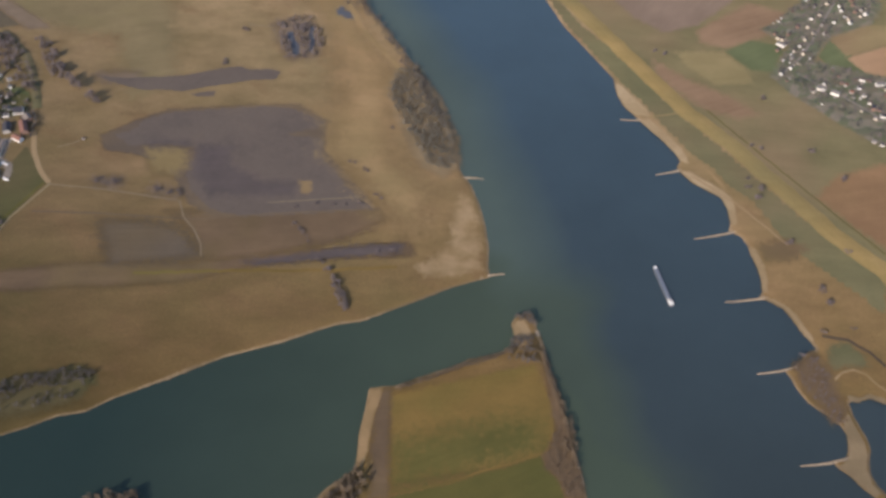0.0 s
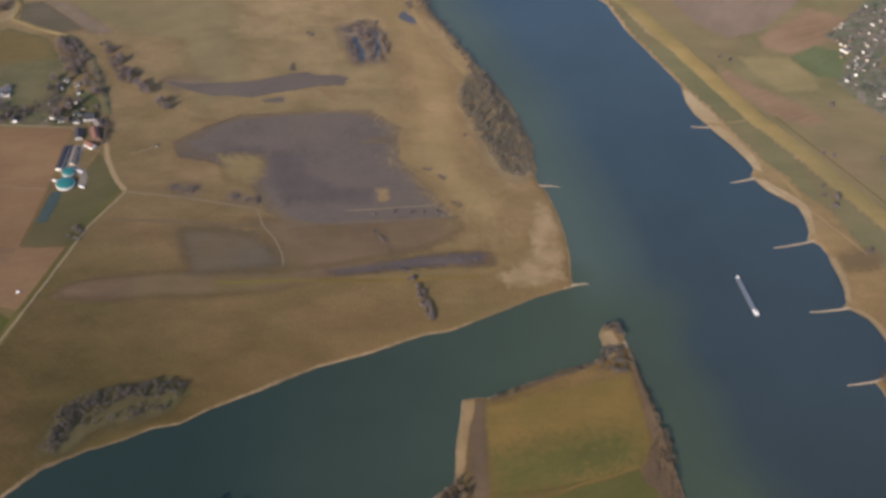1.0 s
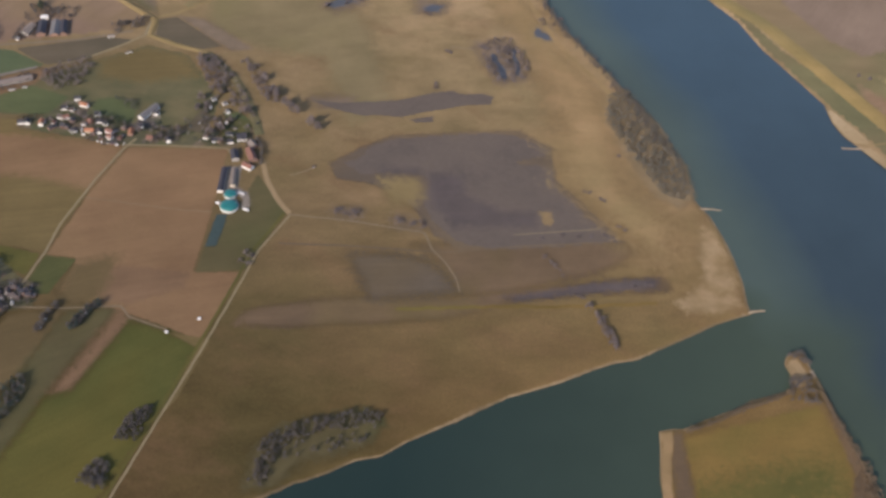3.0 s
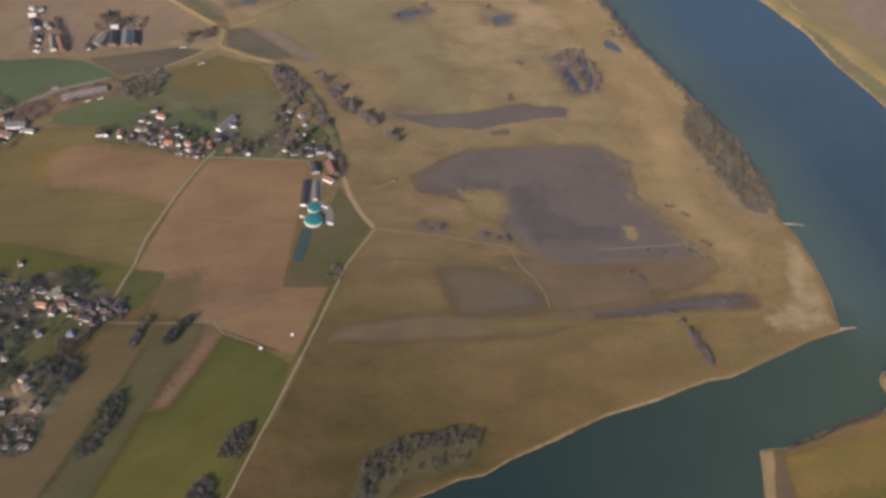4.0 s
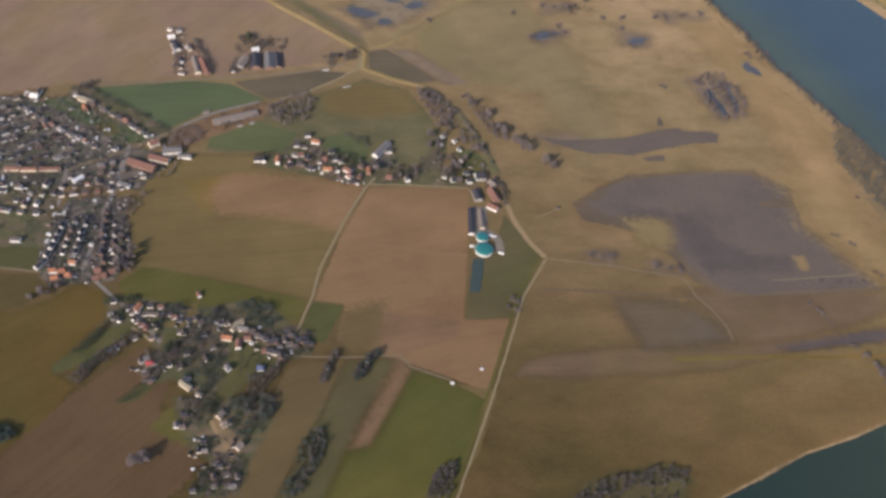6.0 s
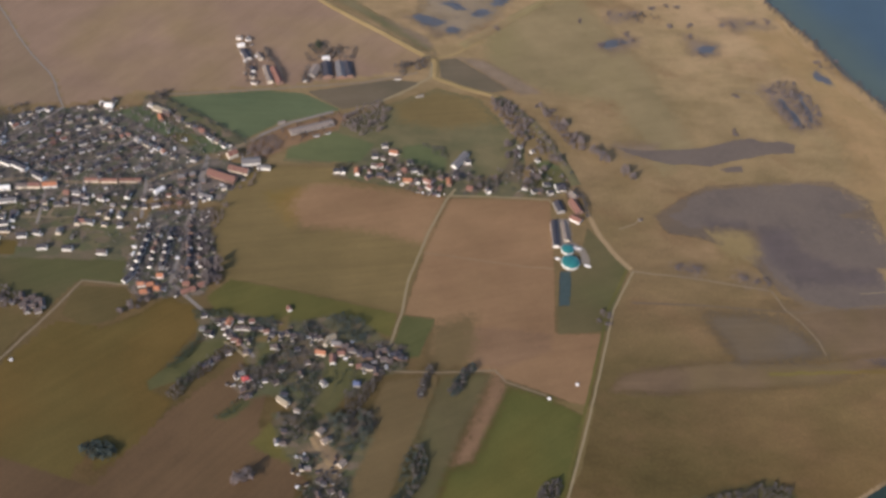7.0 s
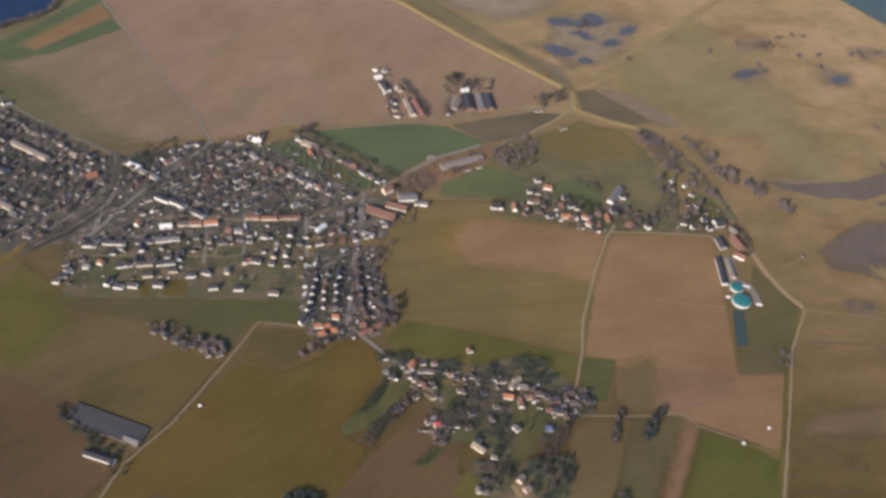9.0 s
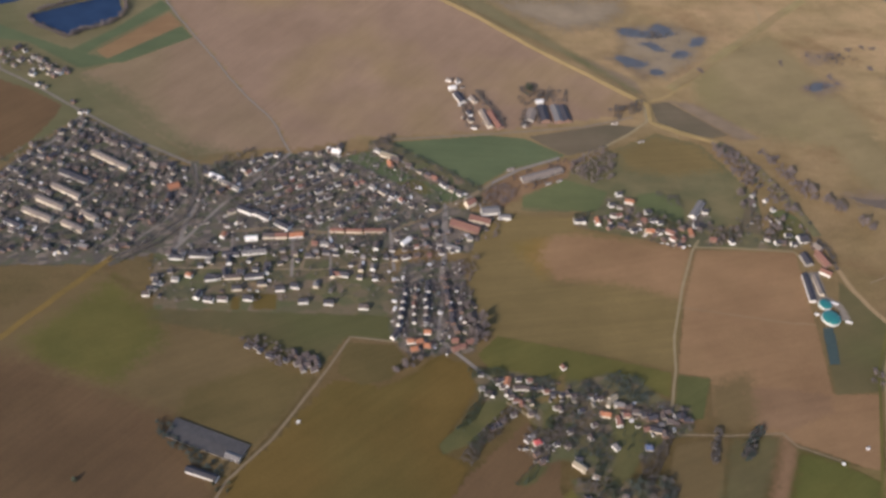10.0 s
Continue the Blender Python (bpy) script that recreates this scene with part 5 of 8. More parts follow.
strip("street", VILLAGE_STREET, [(-538.0, 395.2), (-547.3, 368.5), (-558.7, 344.8)], 1.2, "grey side street", 0, "road")
strip("street", VILLAGE_STREET, [(-506.7, 377.8), (-515.6, 347.8), (-533.3, 314.1)], 1.0, "grey side street", 0, "road")
strip("street", VILLAGE_STREET, [(-490.0, 363.0), (-491.5, 340.7), (-503.3, 315.2)], 1.0, "grey side street", 0, "road")
strip("street", VILLAGE_STREET, [(-425.0, 376.6), (-432.3, 363.5), (-444.4, 347.7)], 0.9, "pale grey side street", 0, "road")
strip("street", VILLAGE_STREET, [(-400.4, 365.6), (-411.2, 352.5), (-421.8, 340.6)], 0.9, "pale grey side street", 0, "road")
strip("street", VILLAGE_STREET, [(-410.8, 370.2), (-423.5, 354.0), (-434.3, 340.9)], 0.8, "pale grey side street", 0, "road")
strip("street", VILLAGE_STREET, [(-505.4, 314.1), (-495.3, 328.6), (-485.4, 346.7)], 1.0, "pale grey side street", 0, "road")
strip("street", VILLAGE_STREET, [(-522.0, 319.7), (-510.6, 335.1), (-498.4, 358.9)], 0.9, "pale grey side street", 0, "road")
strip("street", VILLAGE_STREET, [(-542.2, 360.2), (-539.4, 371.9), (-536.0, 385.1)], 1.0, "pale grey side street", 0, "road")
strip("street", VILLAGE_STREET, [(-430.3, 335.1), (-427.9, 322.7), (-425.7, 307.0)], 1.3, "grey side street", 0, "road")
strip("street", VILLAGE_STREET, [(-415.0, 338.1), (-412.6, 324.9), (-409.6, 307.7)], 1.1, "grey side street", 0, "road")
strip("street", VILLAGE_STREET, [(-389.1, 341.9), (-386.7, 328.7), (-384.5, 316.0)], 1.5, "tan side street", 0, "road")
strip("street", VILLAGE_STREET, [(-366.2, 359.6), (-366.2, 345.3), (-364.8, 328.5), (-365.4, 312.3)], 1.3, "grey side street", 0, "road")
strip("street", VILLAGE_STREET, [(-471.1, 347.3), (-474.9, 332.7), (-474.4, 319.3)], 2.2, "broad tan village street", 0, "road")
strip("street", VILLAGE_STREET, [(-454.1, 328.9), (-451.8, 312.8), (-449.9, 300.5)], 0.9, "grey side street", 0, "road")
strip("street", VILLAGE_STREET, [(-493.0, 317.2), (-483.2, 332.1), (-477.1, 347.2)], 0.8, "pale grey side street", 0, "road")
strip("lane", DIM_ROAD, chain([(-379.2, 279.1), (-397.9, 279.2), (-407.5, 255.6), (-419.5, 229.5), (-431.6, 211.7)], [(-455, 130)]), 1.0, "pale farm road", 0, "road")
strip("lane", ASPHALT, [(-335.7, 261.9), (-322.8, 263.0), (-305.6, 263.1), (-288.7, 258.7), (-274.4, 255.4)], 1.1, "hamlet lane", 0, "road")
strip("lane", PALE_ROAD, [(-336.5, 255.9), (-331.9, 253.8), (-327.1, 249.6)], 1.1, "pale hamlet lane", 0, "road")
strip("lane", TRACK_MAT, [(-297.4, 217.7), (-292.7, 211.0), (-286.7, 204.7), (-287.6, 198.9)], 1.6, "tan hamlet lane", 0, "road")
strip("street", VILLAGE_STREET, [(223.2, 535.6), (200.7, 490.7), (185.6, 461.4), (169.8, 441.2)], 1.3, "grey village street", 0, "road")
strip("street", VILLAGE_STREET, [(179.5, 445.1), (197.5, 430.4), (218.5, 409.9)], 1.2, "grey village street", 0, "road")
strip("footpath", DIKE_GRASS, [(96.4, 396.6), (105.8, 399.6), (117.1, 404.4)], 0.8, "faint path from the groyne to the dike", 0, "path")
strip("dirt_track", FRINGE_DRY, [(157.0, 241.6), (160.5, 245.3), (165.4, 247.2), (169.9, 245.5), (172.9, 241.1), (176.2, 238.2)], 1.0, "pale sandy track round the basin", 0, "track", 0.2)
strip("footpath", RANK_GRASS, [(-11.3, 175.8), (0.2, 178.9), (9.9, 182.1), (19.6, 187.1), (29.6, 191.1), (41.3, 196.7)], 0.8, "pale grassy path between the peninsula fields", 0, "path", 0.2)
strip("footpath", TRACK_GROUND, [(-265.9, 312.1), (-252.3, 311.8), (-236.0, 310.6), (-219.7, 309.8), (-208.8, 310.3)], 0.5, "faint pale wheel track over the ploughed field", 0, "path", 0.2)
strip("bank_track", TAN_GRASS, [(-80.6, 519.3), (-71.4, 495.3), (-61.4, 470.3), (-53.0, 451.6), (-40.5, 434.4), (-30.0, 417.7)], 2.6, "tan grass strip along the riverside trees", 0, "track", 0.5)
strip("stream", DITCH, [(156.3, 263.4), (166.5, 262.4), (174.3, 256.6), (179.1, 250.0)], 1.3, "narrow dark stream", 0, "stream", 0.3)

# ---- stone groynes, bank spurs ----
RUBBLE = simple("groyne_rubble", (0.26, 0.19, 0.12), (0.4, 0.31, 0.21), 0.8, 0.95)


def groyne(root, tip, width, label):
    """A low dam of rubble that tapers and sinks towards its tip."""
    rng = random.Random(int(root[0] * 10))
    a, b = Vector((*root, 0)), Vector((*tip, 0))
    along = b - a
    side = Vector((-along.y, along.x, 0)).normalized()
    bm, rows, n = bmesh.new(), [], 22
    for i in range(n + 1):
        k = i / n
        c = a + along * k + side * (0.5 * math.sin(3.1 * k) + rng.uniform(-0.12, 0.12))
        w = width * (1.0 - 0.45 * k) * (1.5 - 0.5 * min(1, 4 * k)) * rng.uniform(0.85, 1.15)
        top = WATER_Z + 0.42 * (1 - 0.75 * k)
        rows.append([bm.verts.new((*(c + side * s * w).xy, z + rng.uniform(-0.05, 0.05))) for s, z in ((-1.3, WATER_Z - 0.7), (-0.55, top), (0.1, top + 0.06), (0.55, top), (1.3, WATER_Z - 0.7))])
    for p, q in zip(rows, rows[1:]):
        for k in range(4):
            bm.faces.new((p[k], q[k], q[k + 1], p[k + 1]))
    bm.faces.new(rows[-1])
    bmesh.ops.recalc_face_normals(bm, faces=bm.faces)
    me = bpy.data.meshes.new("groyne")
    bm.to_mesh(me)
    bm.free()
    me.materials.append(RUBBLE)
    return tagged(new("groyne", me), label, "groyne", "groynes along the river", "structure")


for root, tip in ([(97.0, 395.6), (82.2, 393.6)], [(110.8, 360.5), (96.3, 354.3)], [(132.1, 321.8), (109.8, 313.8)], [(137.8, 282.8), (118.8, 277.9)], [(143.5, 246.7), (126.4, 241.6)], [(155.4, 206.1), (136.1, 201.1)]):
    groyne(root, tip, 0.85, "low pale rubble groyne reaching into the river")
groyne((4.2, 340.4), (15.9, 341.1), 0.7, "low pale rubble spur on the river bank")
groyne((16.3, 279.9), (26.4, 283.0), 1.0, "pale rubble point between river and side water")
groyne((39.9, 253.6), (56.6, 185.0), 0.9, "long rubble bank along the peninsula")

# ---- trees ----
BARK = simple("bark", (0.06, 0.046, 0.034), (0.108, 0.084, 0.06), 6, 0.95)
TWIGS = simple("bare_twigs", (0.078, 0.069, 0.066), (0.124, 0.107, 0.098), 1.2, 0.95, 0.35)
TWIGS_RUST = simple("rusty_twigs", (0.11, 0.082, 0.054), (0.16, 0.118, 0.078), 1.2, 0.95, 0.35)
TWIGS_GREY = simple("pale_willow_twigs", (0.106, 0.098, 0.08), (0.155, 0.142, 0.114), 1.2, 0.95, 0.2)
# Evergreen needles again, with the bluish cast of haze put into the colour.
NEEDLES_BLUE = simple("hazed_needles", (0.03, 0.044, 0.042), (0.056, 0.073, 0.062), 0.9, 0.9, 0.3)
TWIGS_PLUM = simple("alder_twigs", (0.119, 0.1, 0.102), (0.177, 0.145, 0.141), 0.7, 0.95, 0.2)
NEEDLES = simple("evergreen_needles", (0.03, 0.045, 0.03), (0.055, 0.07, 0.042), 1.5, 0.9, 0.3)


def clump_cloud(rng, count, wide, high, low, size, hole=0.35):
    """Small uneven tufts spread through a crown, thinner inside, with gaps between limbs."""
    verts, faces = [], []
    lobes = [(rng.uniform(0, 6.283), rng.uniform(0.25, 0.75), rng.uniform(0.35, 0.9)) for _ in range(6)]
    for k in range(count):
        a, r, h = lobes[k % 6] if k % 3 else (rng.uniform(0, 6.283), rng.uniform(hole, 1), rng.random())
        x = wide * (r * math.cos(a) + rng.gauss(0, 0.22))
        y = wide * (r * math.sin(a) + rng.gauss(0, 0.22))
        dome = max(0.15, 1 - 0.55 * (x * x + y * y) / (wide * wide))
        z = low + (high - low) * min(1.05, max(0.0, h * dome + rng.gauss(0, 0.14)))
        s = size * rng.uniform(0.6, 1.35)
        base = len(verts)
        for dx, dy, dz in ((1, 0, 0), (-0.5, 0.87, 0), (-0.5, -0.87, 0), (0, 0, 0.8), (0, 0, -0.6)):
            verts.append((x + s * (dx + rng.uniform(-0.35, 0.35)), y + s * (dy + rng.uniform(-0.35, 0.35)), z + s * (dz + rng.uniform(-0.3, 0.3))))
        faces += [(base + i, base + (i + 1) % 3, base + 3) for i in range(3)] + [(base + (i + 1) % 3, base + i, base + 4) for i in range(3)]
    return verts, faces


def tapered(bm, a, b, r0, r1, sides=5):
    a, b = Vector(a), Vector(b)
    q = (b - a).to_track_quat("Z", "Y")
    rings = []
    for c, r in ((a, r0), (b, r1)):
        rings.append([bm.verts.new(c + q @ Vector((r * math.cos(6.283 * k / sides), r * math.sin(6.283 * k / sides), 0))) for k in range(sides)])
    for k in range(sides):
        bm.faces.new((rings[0][k], rings[0][(k + 1) % sides], rings[1][(k + 1) % sides], rings[1][k]))
    bm.faces.new(rings[1])


def tree_model(seed, kind):
    rng = random.Random(seed)
    root = new({"bush": "bush", "conifer": "conifer"}.get(kind, "tree"))
    bm = bmesh.new()
    if kind == "conifer":
        tapered(bm, (0, 0, 0), (0, 0, 3.0), 0.12, 0.03)
        verts, faces = [], []
        for level in range(9):
            z, r = 0.5 + level * 0.32, 1.05 * (1 - level / 9.5)
            for k in range(max(4, 11 - level)):
                a = rng.uniform(0, 6.283)
                v, f = clump_cloud(rng, 1, 0.01, z + 0.1, z, 0.28)
                o = len(verts)
                verts += [(p[0] + r * math.cos(a) * 0.8, p[1] + r * math.sin(a) * 0.8, p[2]) for p in v]
                faces += [tuple(i + o for i in g) for g in f]
        leaves = NEEDLES
    elif kind == "bush":
        tapered(bm, (0, 0, 0), (0, 0, 0.5), 0.1, 0.04)
        tapered(bm, (0, 0, 0.1), (0.35, 0.2, 0.7), 0.06, 0.02)
        verts, faces = clump_cloud(rng, 90, 1.15, 1.05, 0.12, 0.15)
        leaves = TWIGS_PLUM
    else:
        tapered(bm, (0, 0, 0), (0.03, 0.02, 1.5), 0.15, 0.09)
        for k in range(5):
            a = 1.257 * k + rng.uniform(-0.4, 0.4)
            tapered(bm, (0.03, 0.02, rng.uniform(0.9, 1.4)), (0.8 * math.cos(a), 0.8 * math.sin(a), rng.uniform(1.9, 2.5)), 0.07, 0.02, 4)
        verts, faces = clump_cloud(rng, 150, 1.15, 2.9, 0.8, 0.19)
        leaves = TWIGS_RUST if kind == "rust" else TWIGS_PLUM
    part("trunk", bm, BARK, root)
    me = bpy.data.meshes.new("crown")
    me.from_pydata(verts, [], faces)
    me.materials.append(leaves)
    crown = new("crown", me)
    crown.parent = root
    return root


LABELS = {"bare": ("leafless grey-brown tree standing on grass", "tree"), "rust": ("rusty brown leafless tree on grass", "tree"), "bush": ("low bare grey-brown bush", "bush"), "conifer": ("dark green conifer in a garden", "tree")}
MODELS, PLACED = {}, []


def plant(x, y, kind, size, rng, group="", z=0.1):
    key = (kind, rng.randrange(3))
    m = pose(x, y, z, 0, 0, rng.uniform(0, 360)) @ Matrix.Diagonal((size, size, size * rng.uniform(0.85, 1.15), 1))
    if key in MODELS:
        ob = copy_thing(MODELS[key], m)
    else:
        ob = MODELS[key] = tree_model(key[1] * 7 + len(kind), kind)
        ob.matrix_basis = m
        ob["label"], ob["category"] = LABELS[kind]
    if "group" in ob:
        del ob["group"]
    return tagged(ob, group=group)


def plant_at(points, kind, size, group, spread=0.0, each=1, seed=1):
    rng = random.Random(seed)
    for x, y in points:
        for _ in range(each):
            plant(x + rng.gauss(0, spread), y + rng.gauss(0, spread), kind, size * rng.uniform(0.75, 1.25), rng, group)


def along(line, step):
    out = []
    for (ax, ay), (bx, by) in zip(line, line[1:]):
        n = max(1, round(math.hypot(bx - ax, by - ay) / step))
        out += [(ax + (bx - ax) * k / n, ay + (by - ay) * k / n) for k in range(n)]
    return out + [line[-1]]


def within(x, y, poly):
    return bool(outline_distance(np.array([x]), np.array([y]), poly)[1][0])


def scatter(poly, count, seed, apart=0.0, avoid=()):
    rng, out = random.Random(seed), []
    xs, ys = [p[0] for p in poly], [p[1] for p in poly]
    tries = 0
    while len(out) < count and tries < count * 30:
        tries += 1
        x, y = rng.uniform(min(xs), max(xs)), rng.uniform(min(ys), max(ys))
        if not within(x, y, poly) or any((x - a) ** 2 + (y - b) ** 2 < apart * apart for a, b in out) or any((x - a) ** 2 + (y - b) ** 2 < r * r for a, b, r in avoid):
            continue
        out.append((x, y))
    return out


def wood(name, points, size, material, label, seed, ground_z=0.1, tufts=46, grain=0.26):
    """Many bare trees that nobody could count, as one mesh of tufts over slim stems."""
    rng = random.Random(seed)
    models = [clump_cloud(random.Random(seed + k), tufts, 1.15, 2.7, 0.5, grain) for k in range(4)]
    verts, faces = [], []
    for x, y in points:
        v, f = models[rng.randrange(4)]
        a, s, h = rng.uniform(0, 6.283), size * rng.uniform(0.6, 1.3), rng.uniform(0.8, 1.2)
        ca, sa, o = math.cos(a) * s, math.sin(a) * s, len(verts)
        verts += [(x + p[0] * ca - p[1] * sa, y + p[0] * sa + p[1] * ca, ground_z + p[2] * s * h) for p in v]
        faces += [(i + o, j + o, k + o) for i, j, k in f]
        o = len(verts)
        verts += [(x - 0.1, y, ground_z - 0.2), (x + 0.1, y, ground_z - 0.2), (x, y + 0.1, ground_z - 0.2), (x, y, ground_z + 2.0 * s)]
        faces += [(o, o + 1, o + 3), (o + 1, o + 2, o + 3), (o + 2, o, o + 3)]
    me = bpy.data.meshes.new(name)
    me.from_pydata(verts, [], faces)
    me.materials.append(material)
    return tagged(new(name, me), label, "woodland", kind="stuff")


wood("riverside_wood", scatter([(-35.0, 398.2), (-30.9, 417.7), (-22.3, 419.0), (-10.6, 397.0), (-0.7, 371.8), (2.6, 351.6), (-3.0, 342.6), (-11.2, 347.8), (-24.0, 373.0)], 420, 4, 1.0), 0.8, TWIGS_GREY, "belt of bare grey-brown riverside trees", 1, 0.1, 60, 0.2)
BANK_TREES = along([(-84.0, 536.0), (-74.9, 520.2), (-62.6, 497.0), (-53.7, 474.5), (-41.6, 453.9), (-30.2, 434.3), (-19.8, 413.4), (-10.4, 391.6), (-3.3, 374.6)], 0.8)
wood("riverside_wood", [(x + random.Random(k).gauss(-1.4, 1.3), y + random.Random(k).gauss(0, 0.8)) for k, (x, y) in enumerate(BANK_TREES)], 0.8, TWIGS, "line of bare dark trees along the bank", 2, 0.1, 50, 0.2)
wood("riverside_wood", scatter([(-168.8, 182.5), (-167.1, 198.6), (-161.0, 205.9), (-147.6, 210.7), (-132.9, 216.2), (-125.4, 214.5), (-127.7, 208.6), (-144.7, 206.2), (-156.9, 200.8), (-161.7, 192.2), (-163.5, 181.9)], 150, 5, 0.9) + scatter([(-160.2, 192.4), (-155.7, 199.8), (-130.7, 208.3), (-130.0, 203.6), (-141.2, 197.7), (-152.6, 194.3)], 22, 51, 1.5), 0.75, TWIGS, "bare brown copse beside the side water", 3, 0.1, 56, 0.2)
wood("copse", scatter([(-218.3, 195.3), (-214.5, 207.7), (-207.6, 210.9), (-210.3, 195.4)], 45, 6, 1.1), 0.9, TWIGS, "small dense copse of bare trees", 4)
wood("copse", scatter([(-225.4, 177.4), (-222.8, 185.2), (-217.3, 186.2), (-216.4, 175.2)], 40, 7, 1.1), 0.9, TWIGS, "small dense copse of bare trees", 5)
wood("riverside_wood", along([(-13.5, 219.1), (-1.1, 225.1), (11.5, 232.3), (20.1, 235.9), (29.9, 242.0)], 1.3), 0.85, TWIGS_RUST, "line of bare shrubs on the peninsula shore", 6)
wood("riverside_wood", along([(35.4, 243.7), (41.6, 242.4), (45.2, 227.8), (49.3, 214.0), (51.7, 203.2), (53.9, 191.6)], 1.2) + scatter([(42.1, 241.0), (47.4, 225.4), (52.4, 213.1), (54.5, 198.7), (47.9, 196.6), (50.2, 210.4)], 50, 8, 0.8), 0.65, TWIGS_RUST, "strip of bare shrubs along the peninsula bank", 7)
wood("riverside_wood", scatter([(29.8, 248.2), (38.8, 249.2), (41.6, 236.9), (28.8, 237.4)], 34, 9, 0.8) + scatter([(33.0, 261.4), (38.8, 260.8), (39.9, 255.1), (37.2, 256.2), (34.9, 258.6), (30.3, 257.5)], 16, 99, 0.6), 0.8, TWIGS, "bare shrubs at the peninsula point", 8)
wood("riverside_wood", scatter([(-118.1, 154.5), (-111.8, 164.5), (-97.1, 167.0), (-90.2, 157.1)], 60, 10, 1.0) + scatter([(-35.0, 166.5), (-31.8, 174.8), (-23.7, 184.0), (-20.9, 177.6), (-24.0, 167.5)], 50, 11, 1.0), 1.1, TWIGS_RUST, "bare brown trees on the side water's shore", 9, -0.1)
GROVE = [(-98.4, 448.7), (-91.3, 456.8), (-80.0, 459.6), (-71.9, 439.4), (-71.3, 425.2), (-77.9, 420.3), (-90.3, 419.5), (-94.6, 433.5)]
wood("grove", [(x, y) for x, y in scatter(GROVE, 120, 12, 0.9) if not any(within(x, y, pool) for pool in GROVE_POOLS)], 0.85, TWIGS_PLUM, "ring of bare grey trees round two pools", 10, 0.1, 60, 0.22)
wood("grove", scatter([(-309.2, 395.5), (-295.2, 409.2), (-287.1, 407.2), (-289.5, 388.6), (-300.3, 381.8), (-309.4, 387.5)], 95, 13, 1.1), 0.85, TWIGS_PLUM, "grove of bare trees beside the pasture", 11, 0.1, 56, 0.2)
wood("grove", scatter([(-240.8, 416.9), (-230.9, 420.9), (-218.4, 403.7), (-204.2, 383.3), (-205.3, 376.2), (-216.5, 383.7), (-224.4, 393.7), (-231.4, 408.8)], 64, 14, 1.2), 0.9, TWIGS_PLUM, "bare trees beside the paddocks", 12)
wood("riverside_wood", scatter([(141.6, 246.1), (150.7, 252.1), (154.5, 243.3), (156.3, 221.1), (152.9, 220.2), (146.3, 229.8), (143.0, 235.3)], 90, 15, 0.9), 0.45, TWIGS_PLUM, "brown scrub on the river shore", 13, 0.0, 30, 0.2)
wood("shore_scrub", [(161.1, 286.8), (162.4, 287.4), (160.0, 287.6), (163.5, 281.4), (164.8, 282.0), (162.4, 282.2), (151.5, 314.0), (152.8, 314.6), (150.4, 314.8), (177.3, 311.8), (178.6, 312.4), (176.2, 312.6), (170.0, 267.8), (171.3, 268.4), (168.9, 268.6), (157.2, 264.4), (158.5, 265.0), (156.1, 265.2), (146.0, 251.6), (147.3, 252.2), (144.9, 252.4), (150.2, 249.8), (151.5, 250.4), (149.1, 250.6)], 0.7, TWIGS_PLUM, "low bare scrub behind the river shore", 18, 0.1, 40, 0.2)
wood("shore_scrub", scatter([(43.0, 224.9), (47.2, 213.8), (51.0, 207.5), (55.3, 187.2), (56.3, 180.5), (50.5, 180.0), (46.7, 187.5), (43.0, 194.0), (44.9, 200.1), (46.4, 207.5)], 70, 19, 0.8), 0.5, TWIGS_RUST, "low brown scrub on the peninsula bank", 21, 0.1, 36, 0.2)
wood("marsh_scrub", scatter([(-283.1, 512.1), (-249.1, 522.4), (-231.0, 514.2), (-239.7, 491.8), (-256.9, 471.0), (-268.4, 476.5), (-284.5, 483.7), (-277.6, 498.0)], 70, 24, 1.0), 0.45, TWIGS_PLUM, "low bare scrub round the meadow pools", 22, 0.1, 34, 0.2)
wood("pond_scrub", along(rounded([(-591.4, 466.8), (-576.8, 480.2), (-558.3, 492.6), (-545.6, 490.7), (-542.3, 476.1), (-548.6, 465.5), (-560.8, 458.1), (-564.1, 450.4), (-573.8, 455.6), (-583.6, 458.9)]), 1.3), 0.95, TWIGS_PLUM, "bare bushes ringing the pond", 14)
wood("grove", scatter([(-289.7, 439.3), (-271.8, 450.2), (-273.5, 437.5), (-285.8, 432.3)], 34, 16, 1.0), 0.8, TWIGS, "bare trees at the dike fork", 15)
wood("farm_trees", scatter([(-334.8, 447.9), (-327.8, 452.9), (-320.5, 443.4), (-326.5, 440.5), (-331.0, 433.2), (-334.9, 438.2)], 26, 17, 1.1) + along([(-320.9, 441.4), (-319.8, 448.3), (-317.4, 441.0), (-311.7, 441.9), (-310.7, 451.7)], 2.4) + along([(-356.1, 442.5), (-351.6, 434.6), (-346.5, 428.4), (-341.5, 416.9)], 1.3) + scatter([(-335.2, 427.9), (-331.8, 430.7), (-329.4, 418.8), (-332.5, 416.5)], 12, 171, 1.0) + along([(-325.9, 434.0), (-324.3, 422.8)], 1.6) + along([(-362.0, 428.3), (-359.4, 414.2)], 2.2), 0.85, TWIGS, "bare trees round the farm", 16)
wood("farm_trees", scatter([(-331.6, 450.3), (-328.1, 450.9), (-328.0, 443.2), (-330.2, 442.8)], 5, 172, 1.0), 0.95, NEEDLES, "dark evergreens beside the farm", 161)
wood("farm_trees", along([(-199.0, 359.4), (-196.9, 357.1), (-195.3, 352.6), (-194.4, 347.3), (-194.2, 342.7)], 1.1) + along([(-205.8, 357.7), (-202.4, 358.9), (-202.6, 354.5)], 1.5), 0.75, TWIGS, "bare trees beside the farm", 162)

